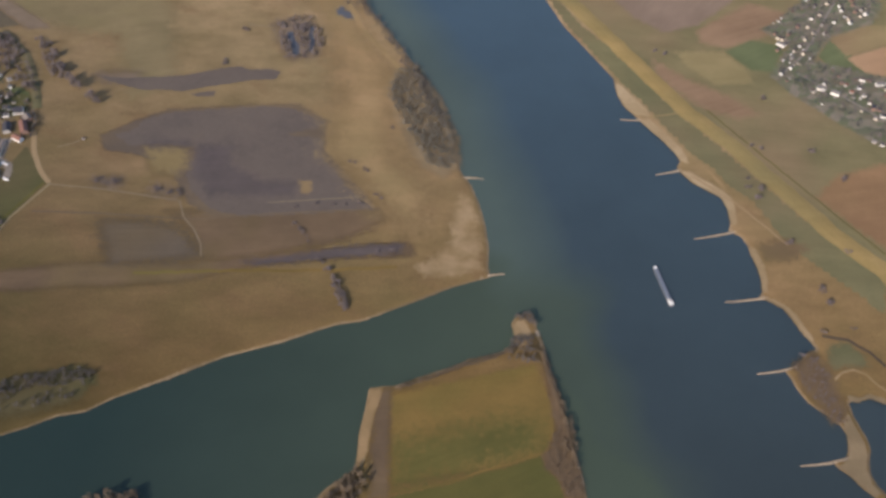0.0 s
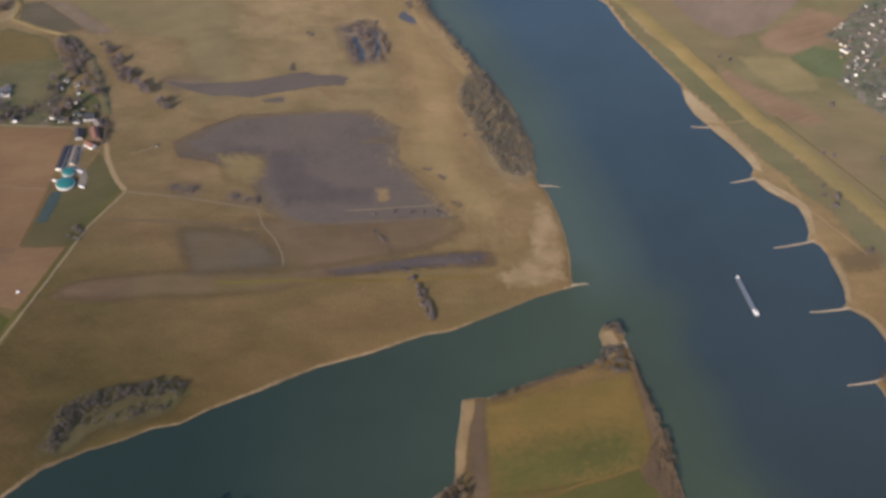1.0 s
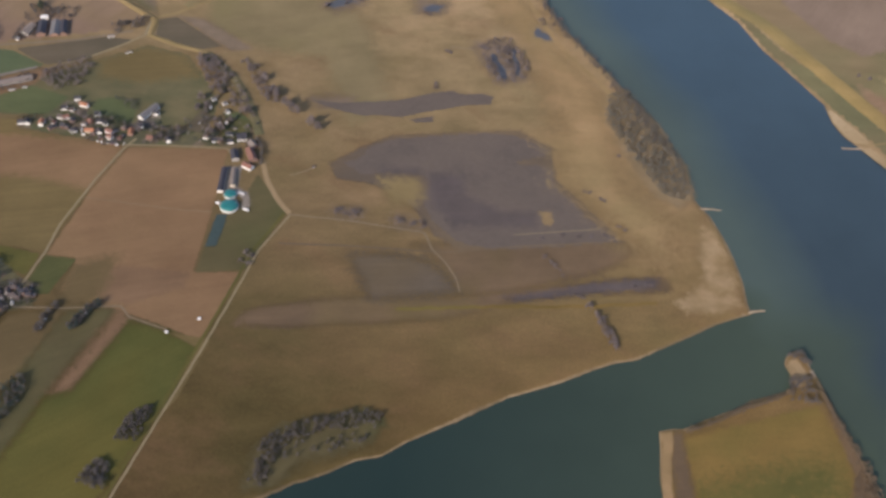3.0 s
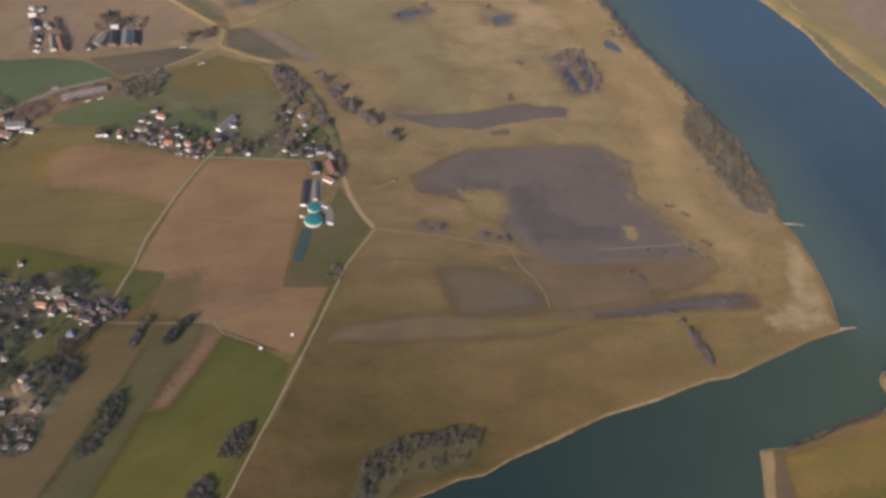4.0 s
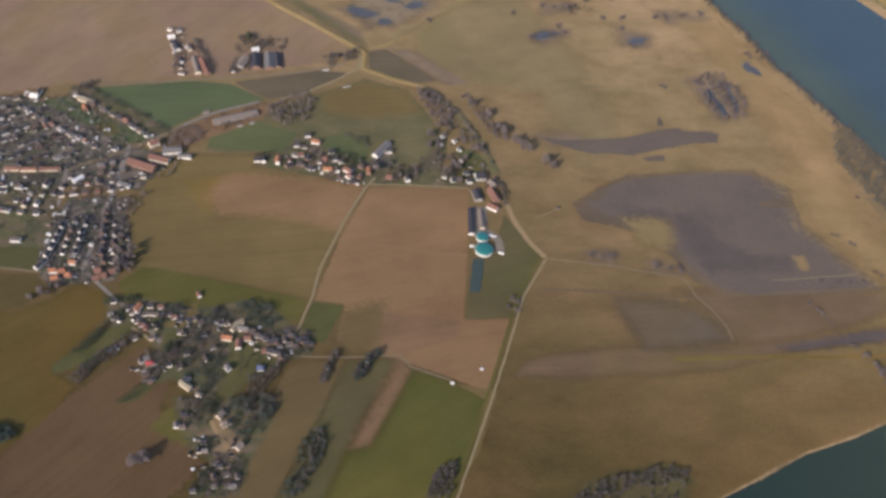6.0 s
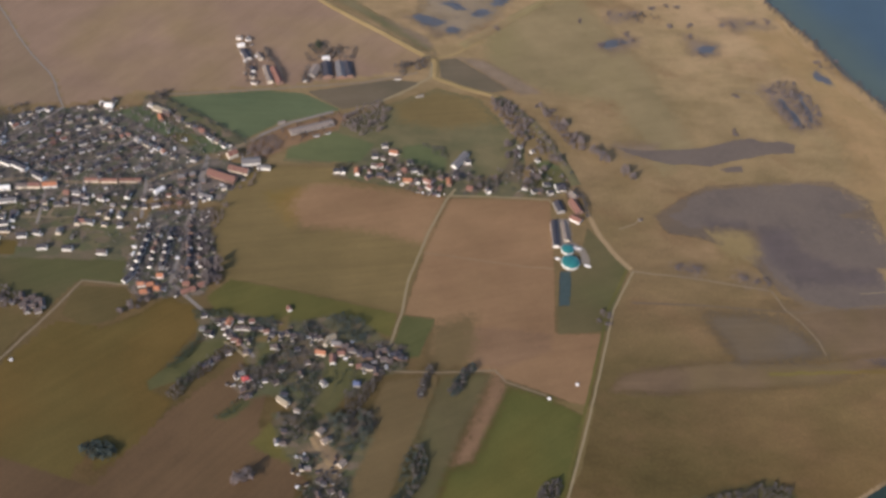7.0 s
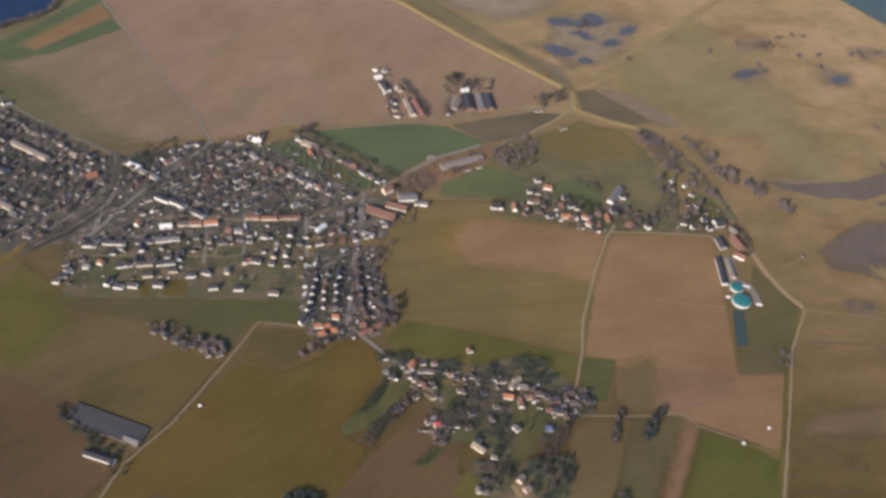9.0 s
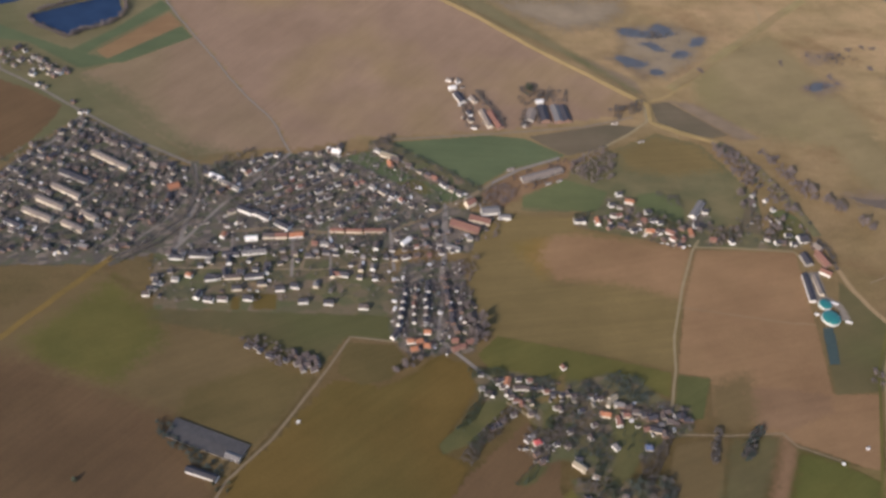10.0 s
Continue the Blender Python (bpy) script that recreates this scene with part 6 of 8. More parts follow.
wood("farm_trees", scatter([(-460.6, 232.1), (-456.2, 232.1), (-451.3, 226.8), (-439.3, 219.7), (-432.6, 216.0), (-434.9, 213.5), (-446.7, 218.2), (-458.6, 226.0)], 34, 19, 1.2), 0.85, NEEDLES_BLUE, "dark evergreen trees beside the hall", 18)
wood("farm_trees", scatter([(-439.6, 272.9), (-432.6, 276.0), (-416.1, 269.1), (-417.5, 264.8), (-423.2, 260.9), (-435.3, 267.9)], 36, 20, 1.0), 0.75, TWIGS_PLUM, "bare trees of the farmstead", 19)
wood("marsh_scrub", scatter([(-176.8, 502.4), (-157.7, 511.5), (-144.9, 508.0), (-157.8, 500.1)], 14, 21, 1.0) + scatter([(-269.1, 510.4), (-246.6, 515.7), (-248.5, 512.0), (-266.4, 504.4)], 16, 22, 1.0) + scatter([(-331.1, 453.2), (-307.9, 452.5), (-310.9, 446.3), (-328.2, 446.6)], 6, 23, 1.0), 0.7, TWIGS, "bare willow scrub in the wet meadow", 20)

plant_at([(-211.0, 415.2), (-202.9, 403.7), (-197.9, 396.6), (-195.3, 393.4), (-188.4, 386.4), (-184.6, 382.6), (-175.2, 373.6), (-172.1, 371.5)], "bare", 1.15, "trees along the dike", 0.9, 2, 2)
plant_at([(-154.7, 318.1), (-150.5, 317.6), (-146.7, 317.0), (-129.2, 315.7), (-121.6, 314.2), (-118.6, 313.6)], "bush", 1.05, "bushes along the path", 0.9, 3, 3)
wood("hedge", scatter([(-49.1, 277.6), (-46.2, 277.9), (-45.9, 275.1), (-48.7, 274.8)], 5, 405, 0.6) + scatter([(-45.5, 272.3), (-42.7, 272.6), (-38.4, 263.1), (-35.7, 255.3), (-38.5, 254.5), (-42.3, 261.6)], 34, 406, 0.7), 0.8, TWIGS_PLUM, "bare bushy hedge in the meadow", 407)
plant_at(along([(-64.7, 301.9), (-57.9, 292.5)], 2.4), "bush", 0.9, "hedge in the marsh", 0.4, 1, 5)
plant_at([(-51.6, 282.2), (-49.5, 281.0), (-28.0, 289.5), (-21.8, 290.9), (-46.3, 344.5), (-44.4, 343.7), (-39.3, 340.8), (-37.0, 339.7), (-28.7, 371.1), (-32.6, 323.8), (-29.4, 321.5), (-66.6, 312.2), (-57.7, 314.6), (-50.2, 315.6), (-45.2, 316.2), (-38.8, 317.7)], "bush", 0.75, "bushes in the marsh", 0.5, 2, 6)
plant_at([(104.7, 453.8), (109.1, 451.4), (139.5, 355.9), (139.3, 349.2), (144.4, 347.9), (142.1, 341.9), (173.4, 379.0), (185.3, 360.1), (163.4, 280.8), (161.6, 289.4), (153.1, 315.9), (145.4, 380.4), (149.3, 378.8), (156.9, 417.7)], "bare", 0.8, "scattered trees behind the dike", 0.6, 2, 7)
plant_at([(-167.2, 487.4), (-182.4, 475.1), (-143.5, 499.7), (-131.3, 490.8), (-127.3, 475.4), (-113.2, 505.0), (-106.6, 507.8), (-132.4, 501.6), (-96.8, 510.6), (-86.9, 513.5), (-55.8, 482.0), (-65.6, 477.8), (-118.9, 411.7), (-114.1, 442.4)], "bush", 1.2, "bushes in the north meadow", 1.0, 3, 8)
plant_at([(-216.1, 416.5), (-212.5, 412.9), (-204.4, 403.9), (-199.3, 394.7), (-194.9, 389.5)], "bare", 0.9, "trees along the dike", 0.8, 1, 9)
wood("dike_scrub", scatter([(-216.9, 420.1), (-213.8, 418.9), (-203.0, 404.1), (-194.4, 389.6), (-197.7, 386.0), (-207.8, 400.1)], 60, 401, 0.9), 0.7, TWIGS_PLUM, "bare scrub belt beside the dike", 402)
wood("dike_scrub", scatter([(-239.6, 421.1), (-234.9, 420.6), (-228.8, 414.4), (-219.6, 393.5), (-222.2, 385.4), (-228.9, 394.1), (-236.4, 409.0)], 70, 403, 1.0), 0.8, TWIGS_PLUM, "bare scrub belt beside the pasture", 404)
plant_at([(-175.6, 506.0), (-169.7, 504.4), (-162.6, 508.3), (-193.1, 495.0), (-181.6, 474.4), (-171.7, 478.5), (-164.9, 482.2), (-151.6, 515.7), (-142.7, 520.0), (-138.1, 519.2), (-237.9, 480.4)], "bush", 1.2, "bushes in the north meadow", 1.0, 2, 10)
wood("hedge_trees", scatter([(-261.6, 238.3), (-260.6, 244.0), (-259.1, 249.3), (-257.8, 253.6), (-256.3, 252.8), (-256.9, 247.0), (-258.3, 240.4), (-259.9, 238.0)], 22, 14, 0.9), 0.8, TWIGS, "bare trees round the garden huts", 123)
plant_at([(-236.7, 417.5), (-234.4, 415.6), (-222.5, 395.9), (-220.8, 392.8)], "conifer", 1.0, "dark conifers by the pasture", 0.6, 2, 412)
wood("hedge_trees", scatter([(-249.6, 243.2), (-247.1, 248.1), (-244.4, 253.1), (-241.7, 256.6), (-240.1, 255.4), (-242.9, 248.6), (-245.7, 242.6), (-248.2, 240.3)], 26, 12, 0.9), 0.85, NEEDLES_BLUE, "dark belt of trees beside the field", 121)
wood("hedge_trees", scatter([(-249.6, 243.2), (-247.1, 248.1), (-244.4, 253.1), (-241.7, 256.6), (-240.1, 255.4), (-242.9, 248.6), (-245.7, 242.6), (-248.2, 240.3)], 18, 13, 0.9), 0.9, TWIGS, "bare trees in the belt beside the field", 122)
wood("thicket", scatter([(-374.9, 203.2), (-372.6, 206.1), (-367.5, 206.9), (-362.5, 205.2), (-363.3, 202.2), (-369.7, 200.6)], 34, 408, 1.1), 1.05, NEEDLES_BLUE, "dense dark thicket in the ochre field", 409)
plant_at([(-319.9, 198.1), (-317.2, 199.0)], "bare", 1.2, "trees in the brown field", 1.0, 3, 14)
plant_at([(-188.8, 288.1), (-186.6, 286.9), (-191.5, 283.4), (-188.1, 282.3)], "bush", 1.2, "bushes in the fallow parcel", 0.6, 1, 17)
plant_at([(-378.8, 264.4), (-374.8, 267.6), (-370.7, 270.8)], "bare", 0.9, "trees below the village", 0.8, 3, 18)
plant_at([(-483.3, 207.3), (-434.5, 207.5), (-431.0, 209.0)], "conifer", 0.9, "dark trees beside the lane", 1.2, 2, 20)

plant_at([(-252.0, 357.5), (-244.0, 360.5), (-241.0, 357.0), (-236.0, 361.0), (-234.0, 356.5), (-243.5, 355.0), (-262.5, 362.0), (-267.5, 364.0), (-255.0, 364.5), (-281.0, 362.5), (-295.5, 361.0), (-284.5, 366.0), (-248.0, 363.0)], "bare", 0.85, "trees among the hamlet houses", 1.0, 1, 61)
plant_at([(-221.0, 371.0), (-219.5, 366.0), (-220.0, 361.0), (-216.5, 363.5), (-213.5, 371.5), (-210.0, 376.5), (-206.0, 377.0)], "bare", 0.85, "trees beside the green paddock", 1.0, 2, 62)
plant_at([(-230.5, 385.0), (-229.0, 381.0), (-230.0, 377.5), (-226.0, 379.5)], "bare", 0.85, "trees above the garden patch", 0.9, 2, 63)

# ---- buildings ----
WALLS = {
    "white": simple("white_render", (0.72, 0.7, 0.66), (0.85, 0.83, 0.79), 1.5, 0.85),
    "cream": simple("cream_render", (0.6, 0.53, 0.42), (0.72, 0.64, 0.52), 1.5, 0.85),
    "brick": simple("brick_wall", (0.2, 0.125, 0.097), (0.28, 0.178, 0.136), 2.5, 0.9),
    "grey": simple("grey_render", (0.3, 0.28, 0.26), (0.42, 0.39, 0.36), 1.5, 0.85),
}
ROOFS = {
    "slate": simple("dark_slate", (0.03, 0.03, 0.042), (0.05, 0.048, 0.06), 1.2, 0.85, 0.4),
    "brown": simple("brown_tiles", (0.068, 0.054, 0.054), (0.105, 0.083, 0.079), 1.2, 0.9, 0.4),
    "orange": simple("orange_tiles", (0.3, 0.122, 0.064), (0.385, 0.165, 0.09), 1.2, 0.8, 0.35),
    "red": simple("dull_red_tiles", (0.155, 0.075, 0.057), (0.215, 0.104, 0.08), 1.2, 0.8, 0.4),
    "grey": simple("fibre_cement", (0.125, 0.118, 0.12), (0.18, 0.168, 0.165), 1.0, 0.8, 0.3),
    "faded": simple("faded_sheet_roof", (0.17, 0.14, 0.12), (0.24, 0.195, 0.165), 1.0, 0.85, 0.2),
    "tar": simple("tarred_roof", (0.046, 0.043, 0.044), (0.076, 0.07, 0.068), 0.5, 0.85),
    "white": simple("pale_sheet_roof", (0.62, 0.61, 0.6), (0.78, 0.76, 0.74), 1.0, 0.6, 0.2),
    "cream_roof": simple("bleached_sheet_roof", (0.22, 0.185, 0.13), (0.3, 0.25, 0.18), 1.0, 0.8, 0.1),
    "blue": simple("blue_steel_roof", (0.06, 0.085, 0.17), (0.09, 0.12, 0.22), 1.0, 0.5),
    "crimson": simple("crimson_awning", (0.33, 0.055, 0.055), (0.42, 0.08, 0.075), 1.0, 0.7),
}
GLAZING = simple("window_glazing", (0.02, 0.025, 0.03), (0.05, 0.055, 0.06), 2, 0.15)
TIMBER = simple("painted_door", (0.12, 0.08, 0.05), (0.2, 0.13, 0.08), 3, 0.6)
CHIMNEY = simple("chimney_brick", (0.16, 0.11, 0.09), (0.22, 0.15, 0.12), 4, 0.9)
WALL_WORDS = {"white": "white-rendered", "cream": "cream-rendered", "brick": "red brick", "grey": "grey-rendered"}
ROOF_WORDS = {"slate": "dark slate", "brown": "brown tiled", "orange": "bright orange tiled", "red": "dull red tiled", "grey": "grey sheet", "white": "pale sheet", "faded": "faded sheet", "tar": "tarred", "blue": "blue steel", "cream_roof": "bleached sheet", "crimson": "crimson"}


def box(bm, x0, y0, z0, x1, y1, z1):
    v = [bm.verts.new(p) for p in ((x0, y0, z0), (x1, y0, z0), (x1, y1, z0), (x0, y1, z0), (x0, y0, z1), (x1, y0, z1), (x1, y1, z1), (x0, y1, z1))]
    for f in ((3, 2, 1, 0), (4, 5, 6, 7), (0, 1, 5, 4), (1, 2, 6, 5), (2, 3, 7, 6), (3, 0, 4, 7)):
        bm.faces.new([v[k] for k in f])


def gable_walls(bm, w, d, eave, ridge, hip):
    """Four walls with, on a gabled house, the two gable triangles; the ridge runs along x."""
    box(bm, -w / 2, -d / 2, -0.15, w / 2, d / 2, eave)
    if not hip:
        for s in (-1, 1):
            x0, x1 = s * w / 2, s * (w / 2 - 0.12)
            a = [bm.verts.new(p) for p in ((x0, -d / 2, eave), (x0, d / 2, eave), (x0, 0, ridge - 0.03))]
            b = [bm.verts.new(p) for p in ((x1, -d / 2, eave), (x1, d / 2, eave), (x1, 0, ridge - 0.03))]
            bm.faces.new(a)
            bm.faces.new(b)
            for k in range(3):
                bm.faces.new((a[k], a[(k + 1) % 3], b[(k + 1) % 3], b[k]))
        bmesh.ops.recalc_face_normals(bm, faces=bm.faces)


def pitched_roof(bm, w, d, eave, ridge, hip, over=0.14, thick=0.09):
    """Two slopes with eaves that stand out, or four on a hipped roof."""
    hw, hd = w / 2 + over, d / 2 + over
    drop = over * (ridge - eave) / (d / 2)
    inset = d / 2 * 0.9 if hip else 0.0
    rings = []
    for z in (0.0, -thick):
        rings.append([bm.verts.new(p) for p in ((-hw, -hd, eave - drop + z), (hw, -hd, eave - drop + z), (hw, hd, eave - drop + z), (-hw, hd, eave - drop + z), (-hw + inset, 0, ridge + z), (hw - inset, 0, ridge + z))])
    for r in rings:
        bm.faces.new((r[0], r[1], r[5], r[4]))
        bm.faces.new((r[2], r[3], r[4], r[5]))
        if hip:
            bm.faces.new((r[1], r[2], r[5]))
            bm.faces.new((r[3], r[0], r[4]))
    t, b = rings
    edge = ((0, 1), (1, 2), (2, 3), (3, 0)) if hip else ((0, 1), (1, 5), (5, 2), (2, 3), (3, 4), (4, 0))
    for i, j in edge:
        bm.faces.new((t[i], t[j], b[j], b[i]))
    bmesh.ops.recalc_face_normals(bm, faces=bm.faces)


def building(name, w, d, eave, ridge, wall, roof, hip=False, wing=0.0, chimney=True, openings=True):
    root = new(name)
    bm = bmesh.new()
    gable_walls(bm, w, d, eave, ridge, hip)
    if wing:
        box(bm, w / 2 - 0.02, -d / 2 + 0.1, -0.15, w / 2 + wing, d / 4, eave * 0.62)
    walls = part("wall", bm, WALLS[wall], root)
    bm = bmesh.new()
    pitched_roof(bm, w, d, eave, ridge, hip)
    cover = part("roof", bm, ROOFS[roof], root)
    if wing:
        bm = bmesh.new()
        box(bm, w / 2 + 0.14, -d / 2 + 0.02, eave * 0.62, w / 2 + wing + 0.08, d / 4 + 0.08, eave * 0.62 + 0.08)
        part("flat_roof", bm, ROOFS["grey"], root)
    if chimney:
        bm = bmesh.new()
        box(bm, w * 0.2, 0.1, ridge - 0.45, w * 0.2 + 0.26, 0.36, ridge + 0.32)
        part("chimney", bm, CHIMNEY, cover, "brick chimney")
    if openings:
        n = max(2, round(w / 1.3))
        for k in range(n):
            x = -w / 2 + (k + 0.5) * w / n
            bm = bmesh.new()
            low = -0.1 if k == n // 2 else 0.4
            box(bm, x - 0.16, -d / 2 - 0.03, low, x + 0.16, -d / 2 + 0.02, low + (0.55 if k == n // 2 else 0.38))
            part("door" if k == n // 2 else "window", bm, TIMBER if k == n // 2 else GLAZING, walls)
    return tagged(root, f"{WALL_WORDS[wall]} {name.replace('_', ' ')} with {ROOF_WORDS[roof]} {'hipped' if hip else 'gabled'} roof", name.split("_")[-1])


HOUSES, SITES = {}, []


def site(x, y, turn, size, wall, roof, rng, group, name="house"):
    """One house of a size class: 0 small, 1 usual, 2 long, 3 terrace."""
    w, d, eave, ridge = ((2.1, 1.7, 1.1, 1.65), (2.7, 2.1, 1.35, 2.15), (3.9, 2.2, 1.4, 2.2), (7.0, 2.4, 1.5, 2.4))[size]
    hip = size == 1 and rng.random() < 0.25
    wing = 1.1 if size == 1 and rng.random() < 0.35 else 0.0
    key = (size, wall, roof, hip, wing, name)
    m = pose(x, y, 0.12, 0, 0, turn)
    SITES.append((x, y, (1.6, 2.0, 2.8, 4.0)[size]))
    if key in HOUSES:
        return tagged(copy_thing(HOUSES[key], m), group=group)
    ob = HOUSES[key] = building(name, w, d, eave, ridge, wall, roof, hip, wing, name != "shed", name != "shed" and size < 3)
    ob.matrix_basis = m
    return tagged(ob, group=group)


MIX = {
    "old": (("white",) * 5 + ("cream",) * 3 + ("brick",) * 3 + ("grey",) * 3, ("brown",) * 9 + ("slate",) * 9 + ("red",) * 2 + ("grey", "grey")),
    "new": (("white",) * 8 + ("cream",) * 2 + ("grey",), ("slate",) * 14 + ("brown",) * 3 + ("grey",)),
    "dull": (("cream",) * 2 + ("brick",) * 4 + ("grey",) * 6, ("brown",) * 9 + ("slate",) * 9 + ("faded", "grey")),
    "row": (("white",) * 4 + ("brick",) * 3 + ("cream",) * 2, ("red",) * 3 + ("brown",) * 7 + ("slate",) * 6),
}


def houses_at(points, style, group, seed, turn=None, size=None, roof=None, wall=None, name="house"):
    """Houses that stand along a line of sites, their ridges along it unless a turn is given."""
    rng = random.Random(seed)
    for k, (x, y) in enumerate(points):
        ax, ay = points[max(k - 1, 0)]
        bx, by = points[min(k + 1, len(points) - 1)]
        heading = turn if turn is not None else math.degrees(math.atan2(by - ay, bx - ax)) if len(points) > 1 else 0
        walls, roofs = MIX[style]
        s = size if size is not None else rng.choice((0, 0, 1, 1, 1, 2))
        site(x + rng.uniform(-0.5, 0.5), y + rng.uniform(-0.5, 0.5), (heading + 90) % 180 - 90 + rng.uniform(-13, 13) + (90 if turn is not None and rng.random() < 0.2 else 0), s, wall or rng.choice(walls), roof or rng.choice(roofs), rng, group, name)


def joined(name, pieces, label, category):
    """Many alike small buildings as one mesh; pieces are poses and lists of (build, material)."""
    mats, verts, faces, marks, cache = [], [], [], [], {}
    for m, key, make in pieces:
        if key not in cache:
            cache[key] = []
            for material, draw in make():
                bm = bmesh.new()
                draw(bm)
                bm.verts.index_update()
                cache[key].append((material, [v.co.copy() for v in bm.verts], [[v.index for v in f.verts] for f in bm.faces]))
                bm.free()
        for material, vs, fs in cache[key]:
            if material not in mats:
                mats.append(material)
            o = len(verts)
            verts += [tuple(m @ v) for v in vs]
            faces += [[k + o for k in f] for f in fs]
            marks += [mats.index(material)] * len(fs)
    me = bpy.data.meshes.new(name)
    me.from_pydata(verts, [], faces)
    for material in mats:
        me.materials.append(material)
    me.polygons.foreach_set("material_index", marks)
    return tagged(new(name, me), label, category, kind="stuff")


def plain_house(size, wall, roof, hip):
    w, d, eave, ridge = ((1.9, 1.6, 1.0, 1.5), (2.4, 1.9, 1.2, 1.95), (3.3, 2.0, 1.25, 2.0))[size]
    return lambda: ((WALLS[wall], lambda bm: gable_walls(bm, w, d, eave, ridge, hip)), (ROOFS[roof], lambda bm: pitched_roof(bm, w, d, eave, ridge, hip)), (CHIMNEY, lambda bm: box(bm, w * 0.2, 0.1, ridge - 0.4, w * 0.2 + 0.24, 0.34, ridge + 0.28)))


FAR_HOUSES, SHEDS = [], []


def fill(poly, turn, gap, step, style, group, seed, keep=0.9, sizes=(0, 0, 1, 1, 1, 2)):
    """Rows of houses over a quarter, leaving room round what already stands, with sheds and garages between."""
    rng = random.Random(seed)
    c, s = math.cos(radians(turn)), math.sin(radians(turn))
    us, vs = [x * c + y * s for x, y in poly], [-x * s + y * c for x, y in poly]
    v, row_no = min(vs), 0
    walls, roofs = MIX[style]
    while v < max(vs):
        u = min(us) + rng.uniform(0, step)
        while u < max(us):
            k, h = u + rng.uniform(-0.5, 0.5), v + rng.uniform(-0.6, 0.6)
            x, y = k * c - h * s, k * s + h * c
            if within(x, y, poly) and rng.random() < keep and all((x - a) ** 2 + (y - b) ** 2 > (r + 1.1) ** 2 for a, b, r in SITES):
                key = (rng.choice(sizes), rng.choice(walls), rng.choice(roofs), rng.random() < 0.2)
                FAR_HOUSES.append((pose(x, y, 0.12, 0, 0, turn + rng.choice((0, 0, 0, 90)) + rng.uniform(-8, 8)), key, plain_house(*key)))
                SITES.append((x, y, 1.7))
            u += step * rng.uniform(0.85, 1.3)
        row_no += 1
        v += gap * (1.25 if row_no % 2 else 0.85)


def sheds(poly, count, seed, turn):
    """Garages, sheds, greenhouses and parked trailers in the gardens."""
    rng = random.Random(seed)
    for x, y in scatter(poly, count, seed, 1.5, [(a, b, r * 0.75 + 0.6) for a, b, r in SITES]):
        w, d, h = rng.choice(((0.9, 0.7, 0.55), (1.3, 0.8, 0.6), (1.8, 1.0, 0.65), (1.5, 0.9, 0.7)))
        wall, roof = rng.choice(("white", "cream", "grey", "grey", "brick")), rng.choice(("white", "grey", "grey", "slate", "slate", "brown", "brown"))
        make = lambda w=w, d=d, h=h, wall=wall, roof=roof: ((WALLS[wall], lambda bm: box(bm, -w / 2, -d / 2, -0.15, w / 2, d / 2, h)), (ROOFS[roof], lambda bm: pitched_roof(bm, w, d, h, h + 0.18, False, 0.06, 0.04)))
        SHEDS.append((pose(x, y, 0.1, 0, 0, turn + rng.choice((0, 0, 90)) + rng.uniform(-10, 10)), (w, wall, roof), make))


# The large buildings first
def hall(line, depth, eave, ridge, wall, roof, label, category="hall", chimney=False):
    """A long building from one end to the other of a line."""
    (ax, ay), (bx, by) = line
    w = math.hypot(bx - ax, by - ay)
    ob = building("barn" if category == "barn" else "hall", w, depth, eave, ridge, wall, roof, False, 0.0, chimney, w > 9)
    ob.matrix_basis = pose((ax + bx) / 2, (ay + by) / 2, 0.12, 0, 0, (math.degrees(math.atan2(by - ay, bx - ax)) + 90) % 180 - 90)
    n = max(1, int(w / 4))
    SITES.extend((ax + (bx - ax) * k / n, ay + (by - ay) * k / n, depth * 0.7) for k in range(n + 1))
    return tagged(ob, label, category)


for a, b in ([(-542.7, 328.8), (-529.2, 324.0)], [(-539.6, 336.3), (-526.4, 331.3)], [(-535.5, 344.7), (-522.1, 338.9)], [(-524.4, 323.7), (-514.5, 319.5)], [(-518.7, 330.4), (-511.1, 326.7)], [(-525.6, 368.1), (-507.1, 359.5)]):
    hall((a, b), 2.6, 1.7, 2.1, "cream", "faded", "long cream apartment block with a low faded roof", "apartment block")
hall([(-535.4, 354.0), (-520.8, 348.8)], 3.2, 1.6, 2.2, "grey", "slate", "long grey hall with a dark roof")
hall([(-547.6, 321.3), (-539.9, 318.4)], 2.6, 1.6, 2.2, "white", "slate", "long white house with a dark roof")
for a, b in ([(-454.9, 342.7), (-448.0, 340.2)], [(-447.7, 341.0), (-440.3, 337.9)], [(-437.5, 336.2), (-431.1, 333.1)]):
    hall((a, b), 2.6, 1.7, 2.3, "white", "slate", "white terrace with a dark roof", "terrace")
hall([(-448.2, 324.6), (-443.2, 325.8)], 2.0, 1.6, 2.2, "white", "white", "white flat-looking hall with a pale roof")
hall([(-441.4, 327.5), (-436.8, 328.2)], 2.8, 1.5, 2.2, "cream", "brown", "cream terrace with a brown roof", "terrace")
hall([(-436.3, 328.3), (-431.4, 329.0)], 2.8, 1.5, 2.3, "cream", "red", "cream terrace with a dull red roof", "terrace")
hall([(-430.5, 329.1), (-424.9, 330.6)], 2.8, 1.5, 2.3, "white", "orange", "white terrace with an orange roof", "terrace")
for a, b in ([(-414.0, 334.9), (-408.3, 335.7)], [(-407.3, 335.6), (-400.6, 336.5)], [(-399.5, 336.7), (-390.6, 338.3)]):
    hall((a, b), 1.9, 1.2, 1.9, "cream", "red", "row of cream houses with dull red roofs", "terrace")
